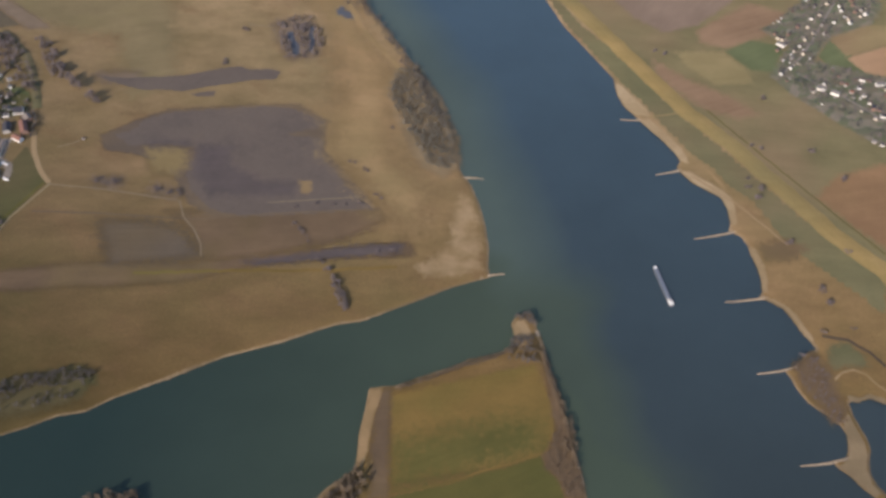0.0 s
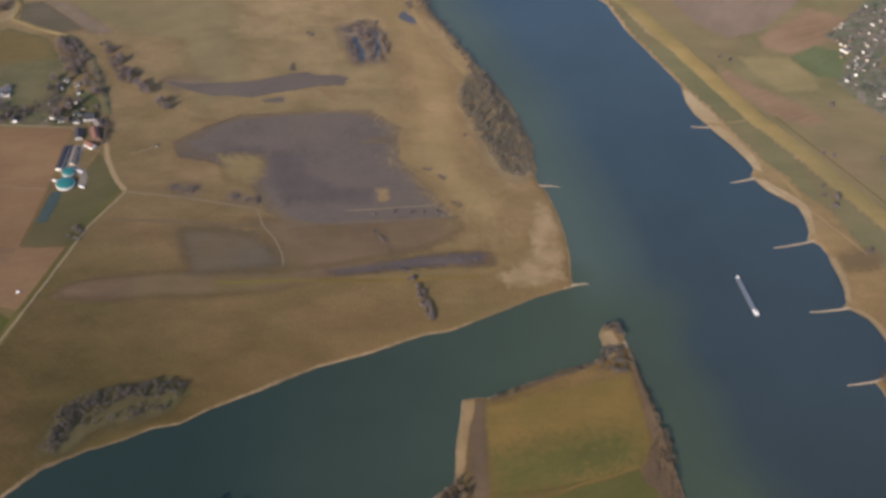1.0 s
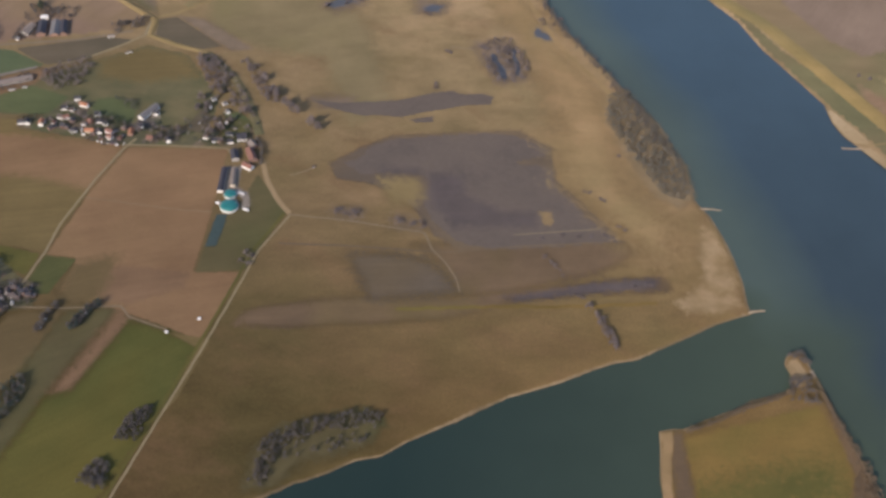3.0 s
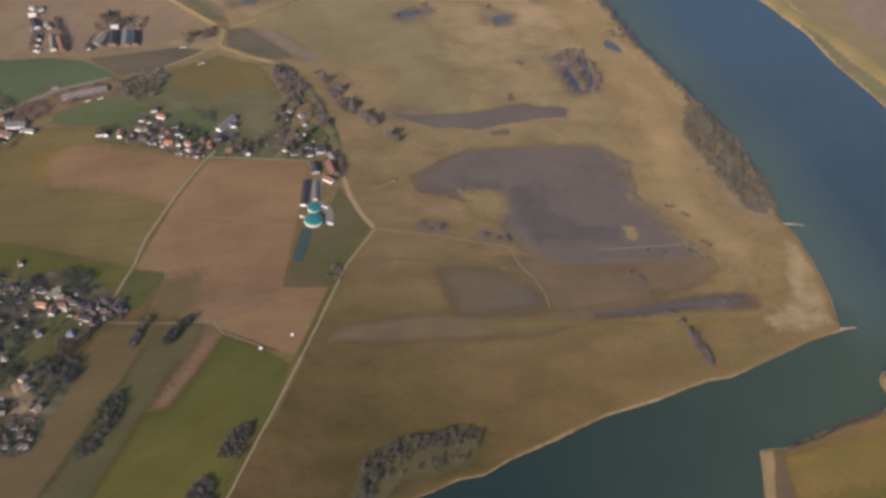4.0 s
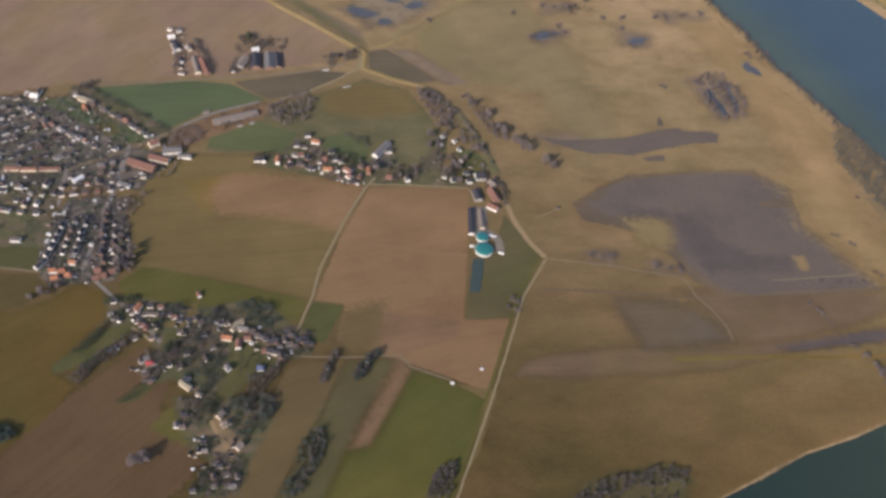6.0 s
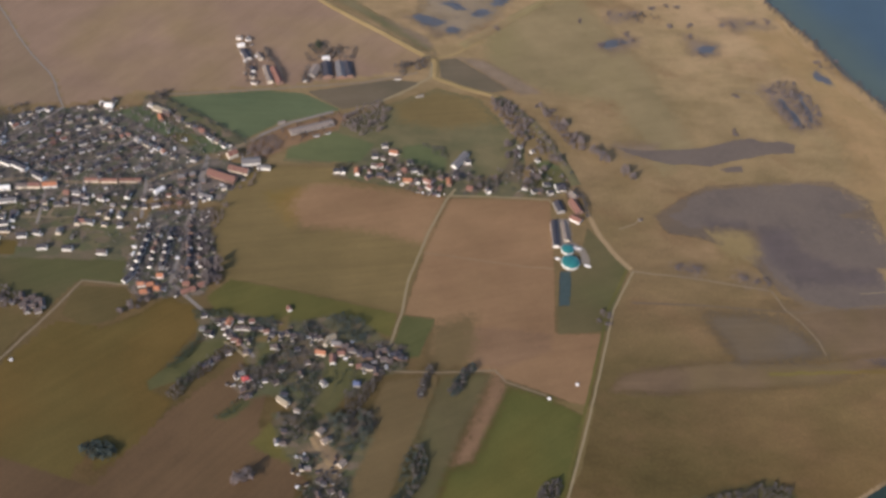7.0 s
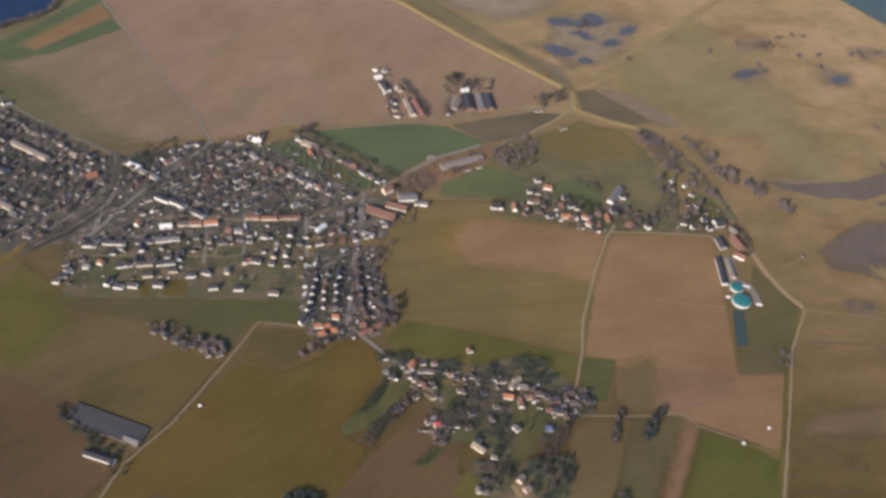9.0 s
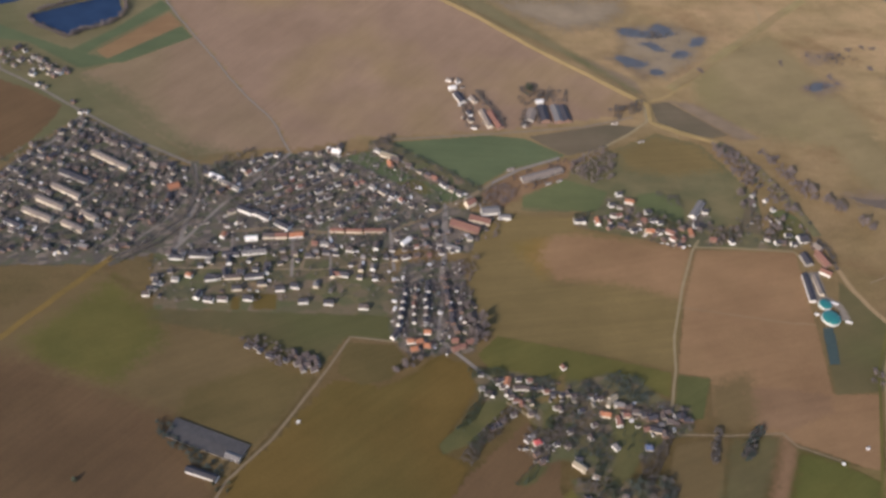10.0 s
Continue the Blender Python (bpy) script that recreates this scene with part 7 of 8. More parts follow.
hall([(-476.4, 310.4), (-470.7, 310.8)], 2.2, 1.3, 2.0, "white", "slate", "white terrace with a slate roof", "terrace")
hall([(-468.9, 312.7), (-459.4, 313.6)], 2.2, 1.3, 2.0, "white", "slate", "white terrace with a slate roof", "terrace")
hall([(-455.5, 314.8), (-448.8, 316.0)], 2.2, 1.3, 2.0, "white", "slate", "white terrace with a slate roof", "terrace")
hall([(-448.0, 316.5), (-438.3, 319.1)], 2.2, 1.3, 2.0, "white", "grey", "white terrace with a grey roof", "terrace")
hall([(-459.6, 300.5), (-453.5, 302.5)], 2.2, 1.3, 2.0, "white", "slate", "white terrace with a slate roof", "terrace")
hall([(-452.1, 302.4), (-445.6, 303.9)], 2.2, 1.3, 2.0, "cream", "brown", "cream terrace with a brown roof", "terrace")
hall([(-444.2, 303.7), (-436.9, 305.7)], 2.2, 1.3, 2.0, "white", "slate", "white terrace with a slate roof", "terrace")
hall([(-471.4, 361.5), (-465.3, 359.3)], 2.2, 1.3, 2.0, "white", "white", "long white building with a pale roof", "house")
hall([(-463.2, 357.3), (-456.2, 353.5)], 2.2, 1.3, 2.0, "white", "grey", "long white building with a grey roof", "house")
hall([(-422.8, 386.9), (-416.7, 385.4)], 2.4, 1.3, 2.0, "white", "white", "white house with a pale roof behind the fields", "house")
hall([(-397.9, 387.8), (-390.4, 385.3)], 3.0, 1.3, 2.0, "cream", "cream_roof", "pale farm building with a bleached roof", "barn")
hall([(-487.2, 350.5), (-483.0, 353.0)], 3.6, 1.3, 2.0, "brick", "orange", "large brick house with a bright orange roof", "house")
hall([(-409.6, 310.2), (-405.5, 310.7)], 2.4, 1.3, 2.0, "cream", "red", "cream house with a dull red roof", "house")
hall([(-363.7, 332.9), (-358.2, 331.6)], 2.2, 1.3, 2.0, "white", "grey", "white house with a grey roof by the barns", "house")
hall([(-382.8, 331.0), (-379.7, 334.8)], 2.0, 1.3, 2.0, "white", "white", "white house with a pale roof", "house")
hall([(-362.9, 347.4), (-350.2, 343.7)], 4.2, 1.6, 3.0, "brick", "red", "large dull red roofed barn by the village", "barn")
hall([(-354.8, 351.5), (-345.7, 349.8)], 3.6, 1.5, 2.7, "cream", "red", "barn with a dull red roof", "barn")
hall([(-356.9, 358.7), (-353.4, 361.5)], 3.2, 2.2, 3.3, "cream", "red", "tall ochre village house with dull red roof", "house")
hall([(-350.1, 355.9), (-342.0, 357.8)], 4.0, 1.6, 2.3, "white", "grey", "broad white village hall with a grey roof")
hall([(-342.6, 354.0), (-336.8, 354.1)], 2.2, 1.4, 1.9, "white", "grey", "low white hall with a grey roof")
hall([(-332.3, 379.6), (-313.7, 389.8)], 3.8, 1.1, 1.7, "grey", "faded", "very long farm shed with a faded roof", "barn")
hall([(-321.2, 378.9), (-318.7, 380.1)], 0.9, 0.55, 0.7, "white", "grey", "small white shed beside a long barn", "shed")
hall([(-315.9, 381.7), (-313.7, 382.8)], 0.9, 0.55, 0.7, "white", "grey", "small white shed beside a long barn", "shed")
hall([(-339.0, 385.6), (-336.1, 387.3)], 1.2, 0.8, 1.1, "grey", "faded", "small pale shed beside the fields", "shed")
hall([(-254.8, 366.6), (-249.5, 376.7)], 3.2, 1.4, 2.2, "white", "grey", "long white barn with a grey sheet roof", "barn")
hall([(-276.0, 415.8), (-273.0, 417.6)], 0.9, 0.5, 0.7, "white", "faded", "white field barn with a faded roof", "barn")
hall([(-288.3, 427.9), (-285.0, 429.3)], 1.0, 0.6, 0.9, "white", "faded", "white field shed with a faded roof", "shed")


hall([(-348.8, 426.7), (-342.9, 414.9)], 3.4, 1.3, 2.3, "brick", "red", "long red-roofed barn on the farm", "barn")
hall([(-352.8, 427.0), (-347.9, 415.1)], 2.8, 1.3, 2.1, "cream", "faded", "long faded-roofed barn on the farm", "barn")
hall([(-366.2, 439.0), (-362.0, 432.0)], 3.4, 1.3, 2.1, "white", "slate", "farm shed with a dark slate roof", "barn")
hall([(-369.8, 442.2), (-366.6, 443.7)], 2.2, 1.2, 1.8, "white", "white", "white farm shed with a pale roof", "barn")
hall([(-371.6, 449.7), (-369.2, 449.1)], 2.0, 1.2, 1.8, "white", "faded", "small white farm cottage with a faded roof", "house", True)
hall([(-366.7, 448.1), (-364.6, 449.4)], 1.8, 1.2, 1.7, "white", "grey", "small white farm shed with a grey roof", "shed")
hall([(-359.4, 426.0), (-357.8, 422.5)], 2.2, 1.1, 1.7, "white", "slate", "white farm stable with a dark roof", "barn")
hall([(-358.7, 420.6), (-357.1, 417.7)], 2.0, 1.0, 1.6, "cream", "brown", "cream farm stable with a brown roof", "barn")
hall([(-357.2, 414.5), (-354.4, 414.1)], 2.0, 1.0, 1.6, "white", "brown", "low white farm stable with a brown roof", "barn")
hall([(-358.5, 437.3), (-355.9, 433.0)], 2.2, 1.2, 1.9, "cream", "faded", "cream farmhouse with a faded roof", "house", True)
hall([(-329.4, 423.3), (-327.4, 431.9)], 4.6, 1.3, 2.2, "grey", "faded", "pale grey farm barn with a faded roof", "barn")
hall([(-321.0, 423.7), (-323.5, 435.3)], 4.6, 1.4, 2.5, "brick", "slate", "dark-roofed brick barn on the farm", "barn")
hall([(-314.3, 424.3), (-317.0, 436.3)], 4.4, 1.4, 2.5, "brick", "grey", "grey-roofed brick barn on the farm", "barn")
hall([(-310.2, 425.8), (-313.1, 437.0)], 3.4, 1.4, 2.4, "brick", "slate", "long dark-roofed brick barn on the farm", "barn")
hall([(-325.8, 438.3), (-322.5, 439.7)], 2.2, 1.4, 2.0, "white", "white", "white farmhouse with a pale roof", "house")
hall([(-332.4, 420.1), (-330.6, 419.5)], 1.8, 1.0, 1.5, "white", "grey", "small white farm shed with a grey roof", "shed")
hall([(-201.0, 351.7), (-197.4, 344.3)], 3.4, 1.5, 2.7, "brick", "red", "red-roofed farm barn beside the dike", "barn")
hall([(-201.5, 356.8), (-198.7, 353.5)], 3.4, 1.5, 2.5, "brick", "faded", "faded-roofed brick farmhouse beside the dike", "house", True)
hall([(-201.6, 341.6), (-197.2, 339.4)], 2.8, 1.3, 2.2, "white", "red", "low farm wing with a red roof", "barn")
hall([(-208.1, 359.2), (-203.8, 360.5)], 4.4, 1.5, 2.6, "white", "slate", "broad white farmhouse with a slate roof", "house", True)
hall([(-207.7, 350.1), (-205.7, 343.9)], 3.4, 1.4, 2.3, "grey", "slate", "farm shed with a dark slate roof", "barn")
hall([(-209.2, 337.8), (-208.2, 322.7)], 2.6, 1.2, 1.7, "white", "slate", "long low shed with a dark roof beside the yard", "barn")
hall([(-205.0, 337.7), (-203.6, 327.0)], 2.0, 1.0, 1.5, "cream", "faded", "long low shed with a faded roof beside the yard", "barn")
hall([(-455.4, 230.6), (-427.6, 222.5)], 8.0, 0.6, 0.85, "grey", "tar", "very large low hall with a dark tarred roof")
hall([(-445.8, 214.5), (-434.5, 211.8)], 2.4, 1.3, 1.9, "white", "slate", "low white shed with a dark roof", "barn")
hall([(-433.8, 221.7), (-428.5, 220.1)], 2.2, 1.2, 1.8, "white", "grey", "small white shed beside the hall", "shed")
hall([(187.5, 432.4), (191.9, 432.0)], 2.2, 1.4, 2.0, "white", "grey", "white hall with a grey roof")
hall([(194.4, 430.0), (198.5, 428.1)], 2.6, 1.5, 2.3, "white", "grey", "white hall with a grey roof")
for a, b in ([(173.4, 471.3), (177.0, 468.6)], [(220.5, 439.9), (225.7, 441.6)]):
    hall((a, b), 2.0, 1.2, 1.7, "white", "grey", "white hall with a grey roof")

wood("bypass_trees", [(x + dx, y) for x, y in along([(-478.2, 366.0), (-473.2, 354.1), (-473.4, 334.4), (-484.0, 318.0), (-497.0, 305.4)], 1.5) for dx in (-2.6, 1.4)], 0.6, TWIGS, "bare trees lining the bypass", 171)
houses_at([(-479.9, 289.3), (-479.0, 292.7), (-478.1, 296.1), (-479.8, 298.9)], "new", "new houses at the village edge", 1, 0, 1)
houses_at([(-460.7, 291.3), (-455.9, 289.9), (-450.4, 291.5), (-441.0, 292.8), (-419.2, 294.3), (-409.1, 294.8), (-394.3, 294.7)], "new", "new houses at the village edge", 2, 2, 2, None, "white")
houses_at([(-474.2, 302.8), (-470.6, 298.4), (-457.3, 302.1), (-452.5, 304.9), (-446.4, 305.8), (-441.6, 305.8), (-446.3, 297.5), (-435.8, 308.2), (-437.5, 301.1), (-429.4, 299.8), (-423.6, 301.8), (-415.1, 303.0)], "new", "new houses at the village edge", 3, 3)
houses_at([(-466.0, 302.1), (-457.3, 324.9)], "new", "new houses at the village edge", 4, 80, 1, "orange")
houses_at([(-476.7, 312.6), (-471.6, 313.3), (-466.7, 314.6), (-463.0, 315.8), (-460.9, 310.7), (-452.4, 311.9), (-444.0, 313.4), (-441.1, 319.6), (-445.9, 318.9), (-452.1, 317.1), (-457.5, 331.2), (-436.5, 311.9), (-431.2, 313.3), (-411.9, 325.1), (-404.4, 324.9), (-409.0, 310.1), (-405.1, 310.6), (-397.9, 314.2), (-393.4, 316.1), (-426.9, 319.7), (-420.9, 318.9), (-393.6, 327.8)], "new", "new houses at the village edge", 5, 2)
houses_at([(-487.8, 360.3), (-485.4, 344.2), (-486.7, 340.0), (-491.1, 334.5), (-488.9, 329.3), (-494.3, 330.6), (-496.8, 326.8), (-499.8, 323.0)], "dull", "village houses", 6)
houses_at([(-392.8, 381.1)], "old", "village houses", 7, 20, 2, "orange", "brick")
houses_at([(-536.1, 389.3), (-528.2, 382.4), (-521.5, 377.4), (-517.8, 376.0), (-512.8, 374.8), (-507.8, 372.5), (-502.1, 368.7), (-496.4, 363.5), (-492.4, 364.5)], "dull", "village houses along the main road", 8)
houses_at([(-553.1, 369.1), (-547.8, 366.1), (-542.2, 363.1), (-543.3, 379.5), (-541.4, 385.5), (-553.9, 358.5), (-556.7, 352.5)], "dull", "village houses along the side street", 9)
houses_at([(-499.5, 312.5), (-496.2, 314.6), (-527.5, 314.9), (-535.3, 307.4), (-526.3, 308.6), (-518.7, 312.3), (-511.3, 310.8), (-539.6, 306.1)], "dull", "village houses", 10, 0)
houses_at([(-473.3, 361.8), (-469.0, 359.5), (-464.8, 357.5), (-460.7, 356.3), (-469.2, 349.5), (-464.6, 351.3), (-459.7, 360.9), (-457.7, 368.1), (-455.3, 373.1), (-451.8, 374.8), (-448.6, 378.0), (-445.0, 379.8), (-449.0, 373.3), (-452.0, 369.0), (-454.9, 364.7)], "old", "village houses beside the lane", 11)
houses_at([(-426.0, 382.8), (-421.3, 386.4), (-417.7, 388.6), (-422.6, 377.5), (-417.7, 374.3), (-413.2, 371.2), (-408.5, 368.9), (-403.9, 367.0), (-399.0, 364.0), (-394.2, 362.1), (-389.7, 359.8), (-385.2, 357.6), (-380.4, 355.4), (-371.6, 355.3)], "old", "row of houses along the village edge", 12)
houses_at([(-399.8, 389.1), (-395.0, 386.6), (-390.9, 384.5), (-384.8, 381.5), (-379.4, 378.4), (-375.8, 376.3), (-372.2, 373.8), (-367.6, 370.7), (-363.6, 368.3), (-359.7, 366.3)], "old", "houses along the north lane", 13)
houses_at([(-378.6, 304.3), (-378.7, 300.2), (-378.8, 296.2), (-379.1, 292.3), (-379.4, 288.4), (-380.1, 284.5), (-381.4, 281.1)], "new", "houses behind the street", 14, None, 1)
houses_at([(-370.4, 310.7), (-370.1, 306.6), (-370.0, 302.6), (-370.0, 298.6), (-369.9, 294.6), (-369.8, 290.8)], "new", "terraced houses along the street", 15, None, 1)
houses_at([(-374.7, 307.9), (-374.5, 303.2), (-374.3, 298.6), (-374.4, 294.1), (-374.4, 289.6)], "old", "houses between the streets", 16, None, 0)
houses_at([(-363.9, 314.7), (-362.7, 310.7), (-361.8, 306.7), (-361.1, 302.8), (-360.1, 298.9), (-359.2, 295.1), (-358.3, 291.3), (-357.2, 287.9)], "row", "terraced houses along the street", 17, None, 1, None, "brick")
houses_at([(-358.0, 308.5), (-356.7, 303.0), (-355.4, 297.7), (-354.4, 292.4)], "old", "houses behind the street", 18, None, 0)
houses_at([(-372.8, 275.6), (-370.8, 279.8), (-368.8, 285.3), (-367.4, 278.0), (-374.7, 279.6)], "row", "orange-roofed houses at the street's end", 35, 15, 1, "orange")
houses_at([(-356.7, 277.6), (-353.8, 279.6), (-351.5, 282.2), (-357.7, 282.3)], "row", "red-roofed houses at the street's end", 36, 20, 1, "red", "brick")
plant_at([(-350.5, 288.1), (-348.1, 287.0), (-345.7, 285.2), (-348.9, 283.1), (-353.3, 299.8), (-351.8, 293.9), (-347.4, 291.5)], "bare", 1.0, "trees beside the village street", 1.0, 3, 37)
houses_at([(-346.7, 267.0), (-343.6, 258.9), (-341.6, 258.6), (-341.2, 265.5), (-339.7, 264.3), (-338.4, 266.1), (-332.6, 262.1), (-330.9, 262.5), (-329.3, 263.0), (-328.0, 266.7), (-331.7, 266.6)], "old", "white hamlet houses", 19, 8, 0, None, "white")
houses_at([(-346.2, 260.5), (-338.2, 262.0), (-326.2, 262.5), (-323.5, 263.7), (-321.1, 262.3), (-318.8, 261.2), (-334.7, 258.6), (-331.1, 256.0), (-327.1, 251.7), (-327.6, 256.7), (-333.1, 256.3), (-336.0, 260.0)], "old", "hamlet houses", 20, 8, 0)
houses_at([(-336.0, 264.4), (-299.9, 254.6)], "row", "hamlet houses", 21, 75, 2, "orange")
houses_at([(-325.3, 239.6)], "row", "hamlet houses", 22, 40, 1, "crimson", "white")
houses_at([(-315.2, 274.1), (-317.5, 255.5), (-316.0, 255.4), (-318.2, 239.7), (-326.7, 242.2), (-322.0, 232.8), (-303.5, 261.6), (-300.7, 261.7)], "old", "white houses in open gardens", 23, 20, 0, None, "white")
houses_at([(-333.9, 250.2), (-339.2, 245.7), (-337.7, 246.9), (-340.6, 244.0), (-325.0, 234.0), (-323.2, 231.0), (-328.9, 240.2), (-315.6, 261.1), (-313.1, 262.2), (-311.3, 261.5)], "old", "houses along the garden strips", 24, 35, 0)
houses_at([(-294.8, 259.4), (-292.9, 259.4), (-290.4, 258.3), (-293.9, 251.8), (-287.8, 257.3), (-291.3, 255.3), (-284.9, 256.0), (-282.3, 255.8), (-280.6, 255.4), (-284.6, 249.8), (-282.1, 250.3), (-279.9, 249.3), (-277.9, 247.9), (-277.4, 256.9), (-276.0, 258.9), (-279.2, 253.0), (-272.4, 253.7), (-270.3, 257.1), (-268.6, 255.5), (-271.6, 257.5), (-275.0, 254.5)], "old", "hamlet houses by the lane", 25, 10)
houses_at([(-284.2, 242.2)], "new", "hamlet houses", 26, 10, 1, "blue", "grey")
houses_at([(-296.2, 240.6)], "new", "hamlet houses", 27, 30, 1, "grey", "white")
houses_at([(-312.2, 245.6), (-305.3, 243.9), (-314.2, 239.1), (-303.2, 249.2), (-308.5, 255.2)], "old", "hamlet houses under trees", 359, 20, 0)
hall([(-311.7, 232.7), (-307.3, 229.8)], 2.4, 1.2, 1.9, "cream", "cream_roof", "long cream barn with a pale sheet roof", "barn")
hall([(-311.0, 234.5), (-308.5, 234.5)], 1.5, 1.0, 1.5, "white", "slate", "low white barn beside a cream barn", "barn")
hall([(-305.0, 228.1), (-302.6, 227.7)], 1.6, 1.1, 1.6, "white", "faded", "small white shed by the barns", "shed")
hall([(-297.4, 261.5), (-294.9, 263.4)], 2.0, 1.3, 2.0, "cream", "cream_roof", "cream farm wing with a pale roof", "barn")
hall([(-298.2, 258.2), (-297.1, 261.0)], 1.6, 1.3, 1.9, "cream", "cream_roof", "narrow cream farm wing with a pale roof", "barn")
houses_at([(-308.5, 214.3), (-306.5, 213.8), (-298.7, 205.0), (-296.6, 204.5), (-292.0, 200.4), (-291.8, 195.3), (-287.5, 196.6), (-283.3, 195.7), (-290.7, 191.9), (-285.6, 192.2), (-296.7, 188.8), (-289.7, 199.3), (-297.9, 208.1), (-306.9, 219.1), (-283.8, 192.6)], "old", "hamlet houses along the sandy lane", 28, 15, 0)
houses_at([(-294.3, 220.0), (-291.9, 215.9), (-285.5, 208.0)], "row", "ochre hamlet houses on the sandy lane", 29, 50, 1, "faded", "cream")
houses_at([(-307.4, 356.3), (-304.2, 357.1), (-291.1, 368.8), (-282.2, 354.6), (-274.9, 367.2), (-272.2, 361.5), (-269.1, 360.8), (-253.7, 360.7), (-287.8, 377.0), (-238.2, 353.6), (-212.3, 360.8), (-210.8, 356.2), (-217.7, 356.0), (-248.7, 370.9)], "row", "white houses of the hamlet row", 126, 10, 1, "slate", "white")
houses_at([(-293.0, 357.9), (-293.3, 354.5), (-288.7, 363.0), (-287.3, 356.1), (-279.0, 359.8), (-266.2, 355.3), (-270.5, 354.4), (-265.3, 351.0), (-262.3, 347.9), (-260.3, 351.4), (-259.8, 359.1), (-287.9, 368.1), (-285.0, 361.3), (-290.7, 362.7), (-276.5, 360.9), (-268.6, 350.2), (-273.0, 352.9), (-222.0, 357.3), (-215.2, 356.0)], "row", "houses of the hamlet row", 127)
houses_at([(-298.6, 357.5), (-275.6, 354.8), (-282.9, 372.3), (-256.8, 355.9)], "row", "orange-roofed houses of the hamlet row", 128, 5, 2, "orange")
houses_at([(-247.1, 353.2)], "row", "houses of the hamlet row", 129, 5, 1, "red", "brick")
houses_at([(-224.5, 385.6), (-219.1, 383.3), (-216.1, 377.7)], "old", "houses by the paddocks", 34, 30, 0, "grey", "white")
houses_at([(-417.2, 268.1), (-414.9, 266.2), (-413.1, 268.1), (-410.9, 266.2), (-408.9, 264.6), (-411.9, 263.4), (-409.3, 261.9), (-413.1, 261.4), (-415.6, 264.0)], "dull", "farmstead sheds", 28, 20, 1, "brown")
houses_at([(-435.6, 269.5), (-432.9, 269.0), (-430.6, 268.0), (-427.4, 266.2), (-424.9, 265.5), (-420.7, 264.4)], "dull", "sheds of the farmstead", 281, -15, 0, "slate", "grey")
houses_at([(172.3, 464.7), (181.4, 481.2), (187.8, 489.9), (201.8, 512.9), (203.3, 503.7), (190.1, 477.0), (210.8, 516.6), (185.9, 463.0), (177.1, 448.8), (170.6, 442.9), (178.8, 457.8), (196.3, 484.5), (202.9, 493.9), (217.0, 522.4), (197.5, 498.8), (185.8, 471.0), (194.1, 489.8), (177.2, 475.1), (173.3, 480.0), (178.0, 470.9), (175.1, 475.9), (181.6, 465.0), (217.8, 510.6), (225.9, 517.8), (219.2, 502.1), (229.7, 512.4), (210.2, 497.8), (202.6, 484.3)], "old", "far village houses", 29, 55, 0)
houses_at([(185.0, 430.1), (192.9, 437.1), (203.5, 437.6), (210.6, 436.1), (218.3, 443.1), (225.1, 436.7), (213.7, 423.6), (216.9, 418.8), (213.5, 410.5), (211.3, 389.9), (207.6, 392.0), (202.4, 439.4), (205.1, 431.5), (212.0, 429.0), (230.6, 432.6), (226.9, 417.9)], "old", "far village houses", 30, -20, 0)
houses_at([(-580.6, 436.6), (-575.0, 432.8), (-568.0, 424.6), (-563.9, 420.8), (-560.9, 419.9), (-570.4, 419.6), (-586.8, 426.9), (-590.2, 432.4), (-585.3, 438.1), (-564.1, 425.3), (-559.0, 422.5), (-579.3, 429.2), (-570.2, 430.8), (-555.9, 424.0), (-581.6, 424.1)], "old", "far roadside houses", 31, -25)
houses_at([(-561.3, 410.8), (-545.5, 402.1), (-539.4, 395.4), (-537.5, 395.3), (-565.1, 412.4)], "old", "far roadside houses", 32, -25, 0)
fill([(-561.3, 351.7), (-536.7, 391.2), (-482.8, 364.9), (-477.5, 348.2), (-488.0, 319.1), (-501.9, 310.5), (-560.3, 300.6)], -18, 6.0, 4.6, "dull", "village houses", 41, 0.85)
fill([(-460.7, 344.7), (-437.8, 375.8), (-422.3, 375.6), (-377.7, 352.6), (-388.9, 340.3), (-457.7, 331.2)], 38, 5.5, 4.2, "old", "village houses", 42, 0.85)
fill([(-423.6, 328.4), (-388.2, 333.6), (-384.6, 322.5), (-416.7, 314.7)], 2, 5.5, 4.6, "old", "village houses", 43, 0.7)
fill([(-388.2, 333.6), (-370.0, 350.1), (-345.5, 361.0), (-340.2, 354.6), (-354.2, 333.5), (-365.6, 321.9), (-384.3, 319.3)], 20, 5.5, 4.4, "old", "village houses", 44, 0.85)
fill([(-473.2, 316.3), (-423.4, 326.8), (-416.7, 314.7), (-386.6, 319.0), (-385.4, 306.5), (-472.3, 294.5)], 2, 6.0, 5.0, "new", "new houses at the village edge", 45, 0.25)
fill([(215.7, 516.2), (235.2, 543.8), (241.6, 514.2), (219.3, 487.9)], 40, 6.5, 5.0, "old", "far village houses", 46, 0.5)
fill([(206.4, 443.9), (248.9, 444.9), (236.8, 401.1), (215.0, 404.9)], -20, 6.5, 5.0, "old", "far village houses", 47, 0.45)
fill([(-584.0, 313.2), (-548.8, 318.4), (-537.6, 288.4), (-571.1, 283.8)], -10, 7, 5.5, "old", "village houses", 48, 0.6)

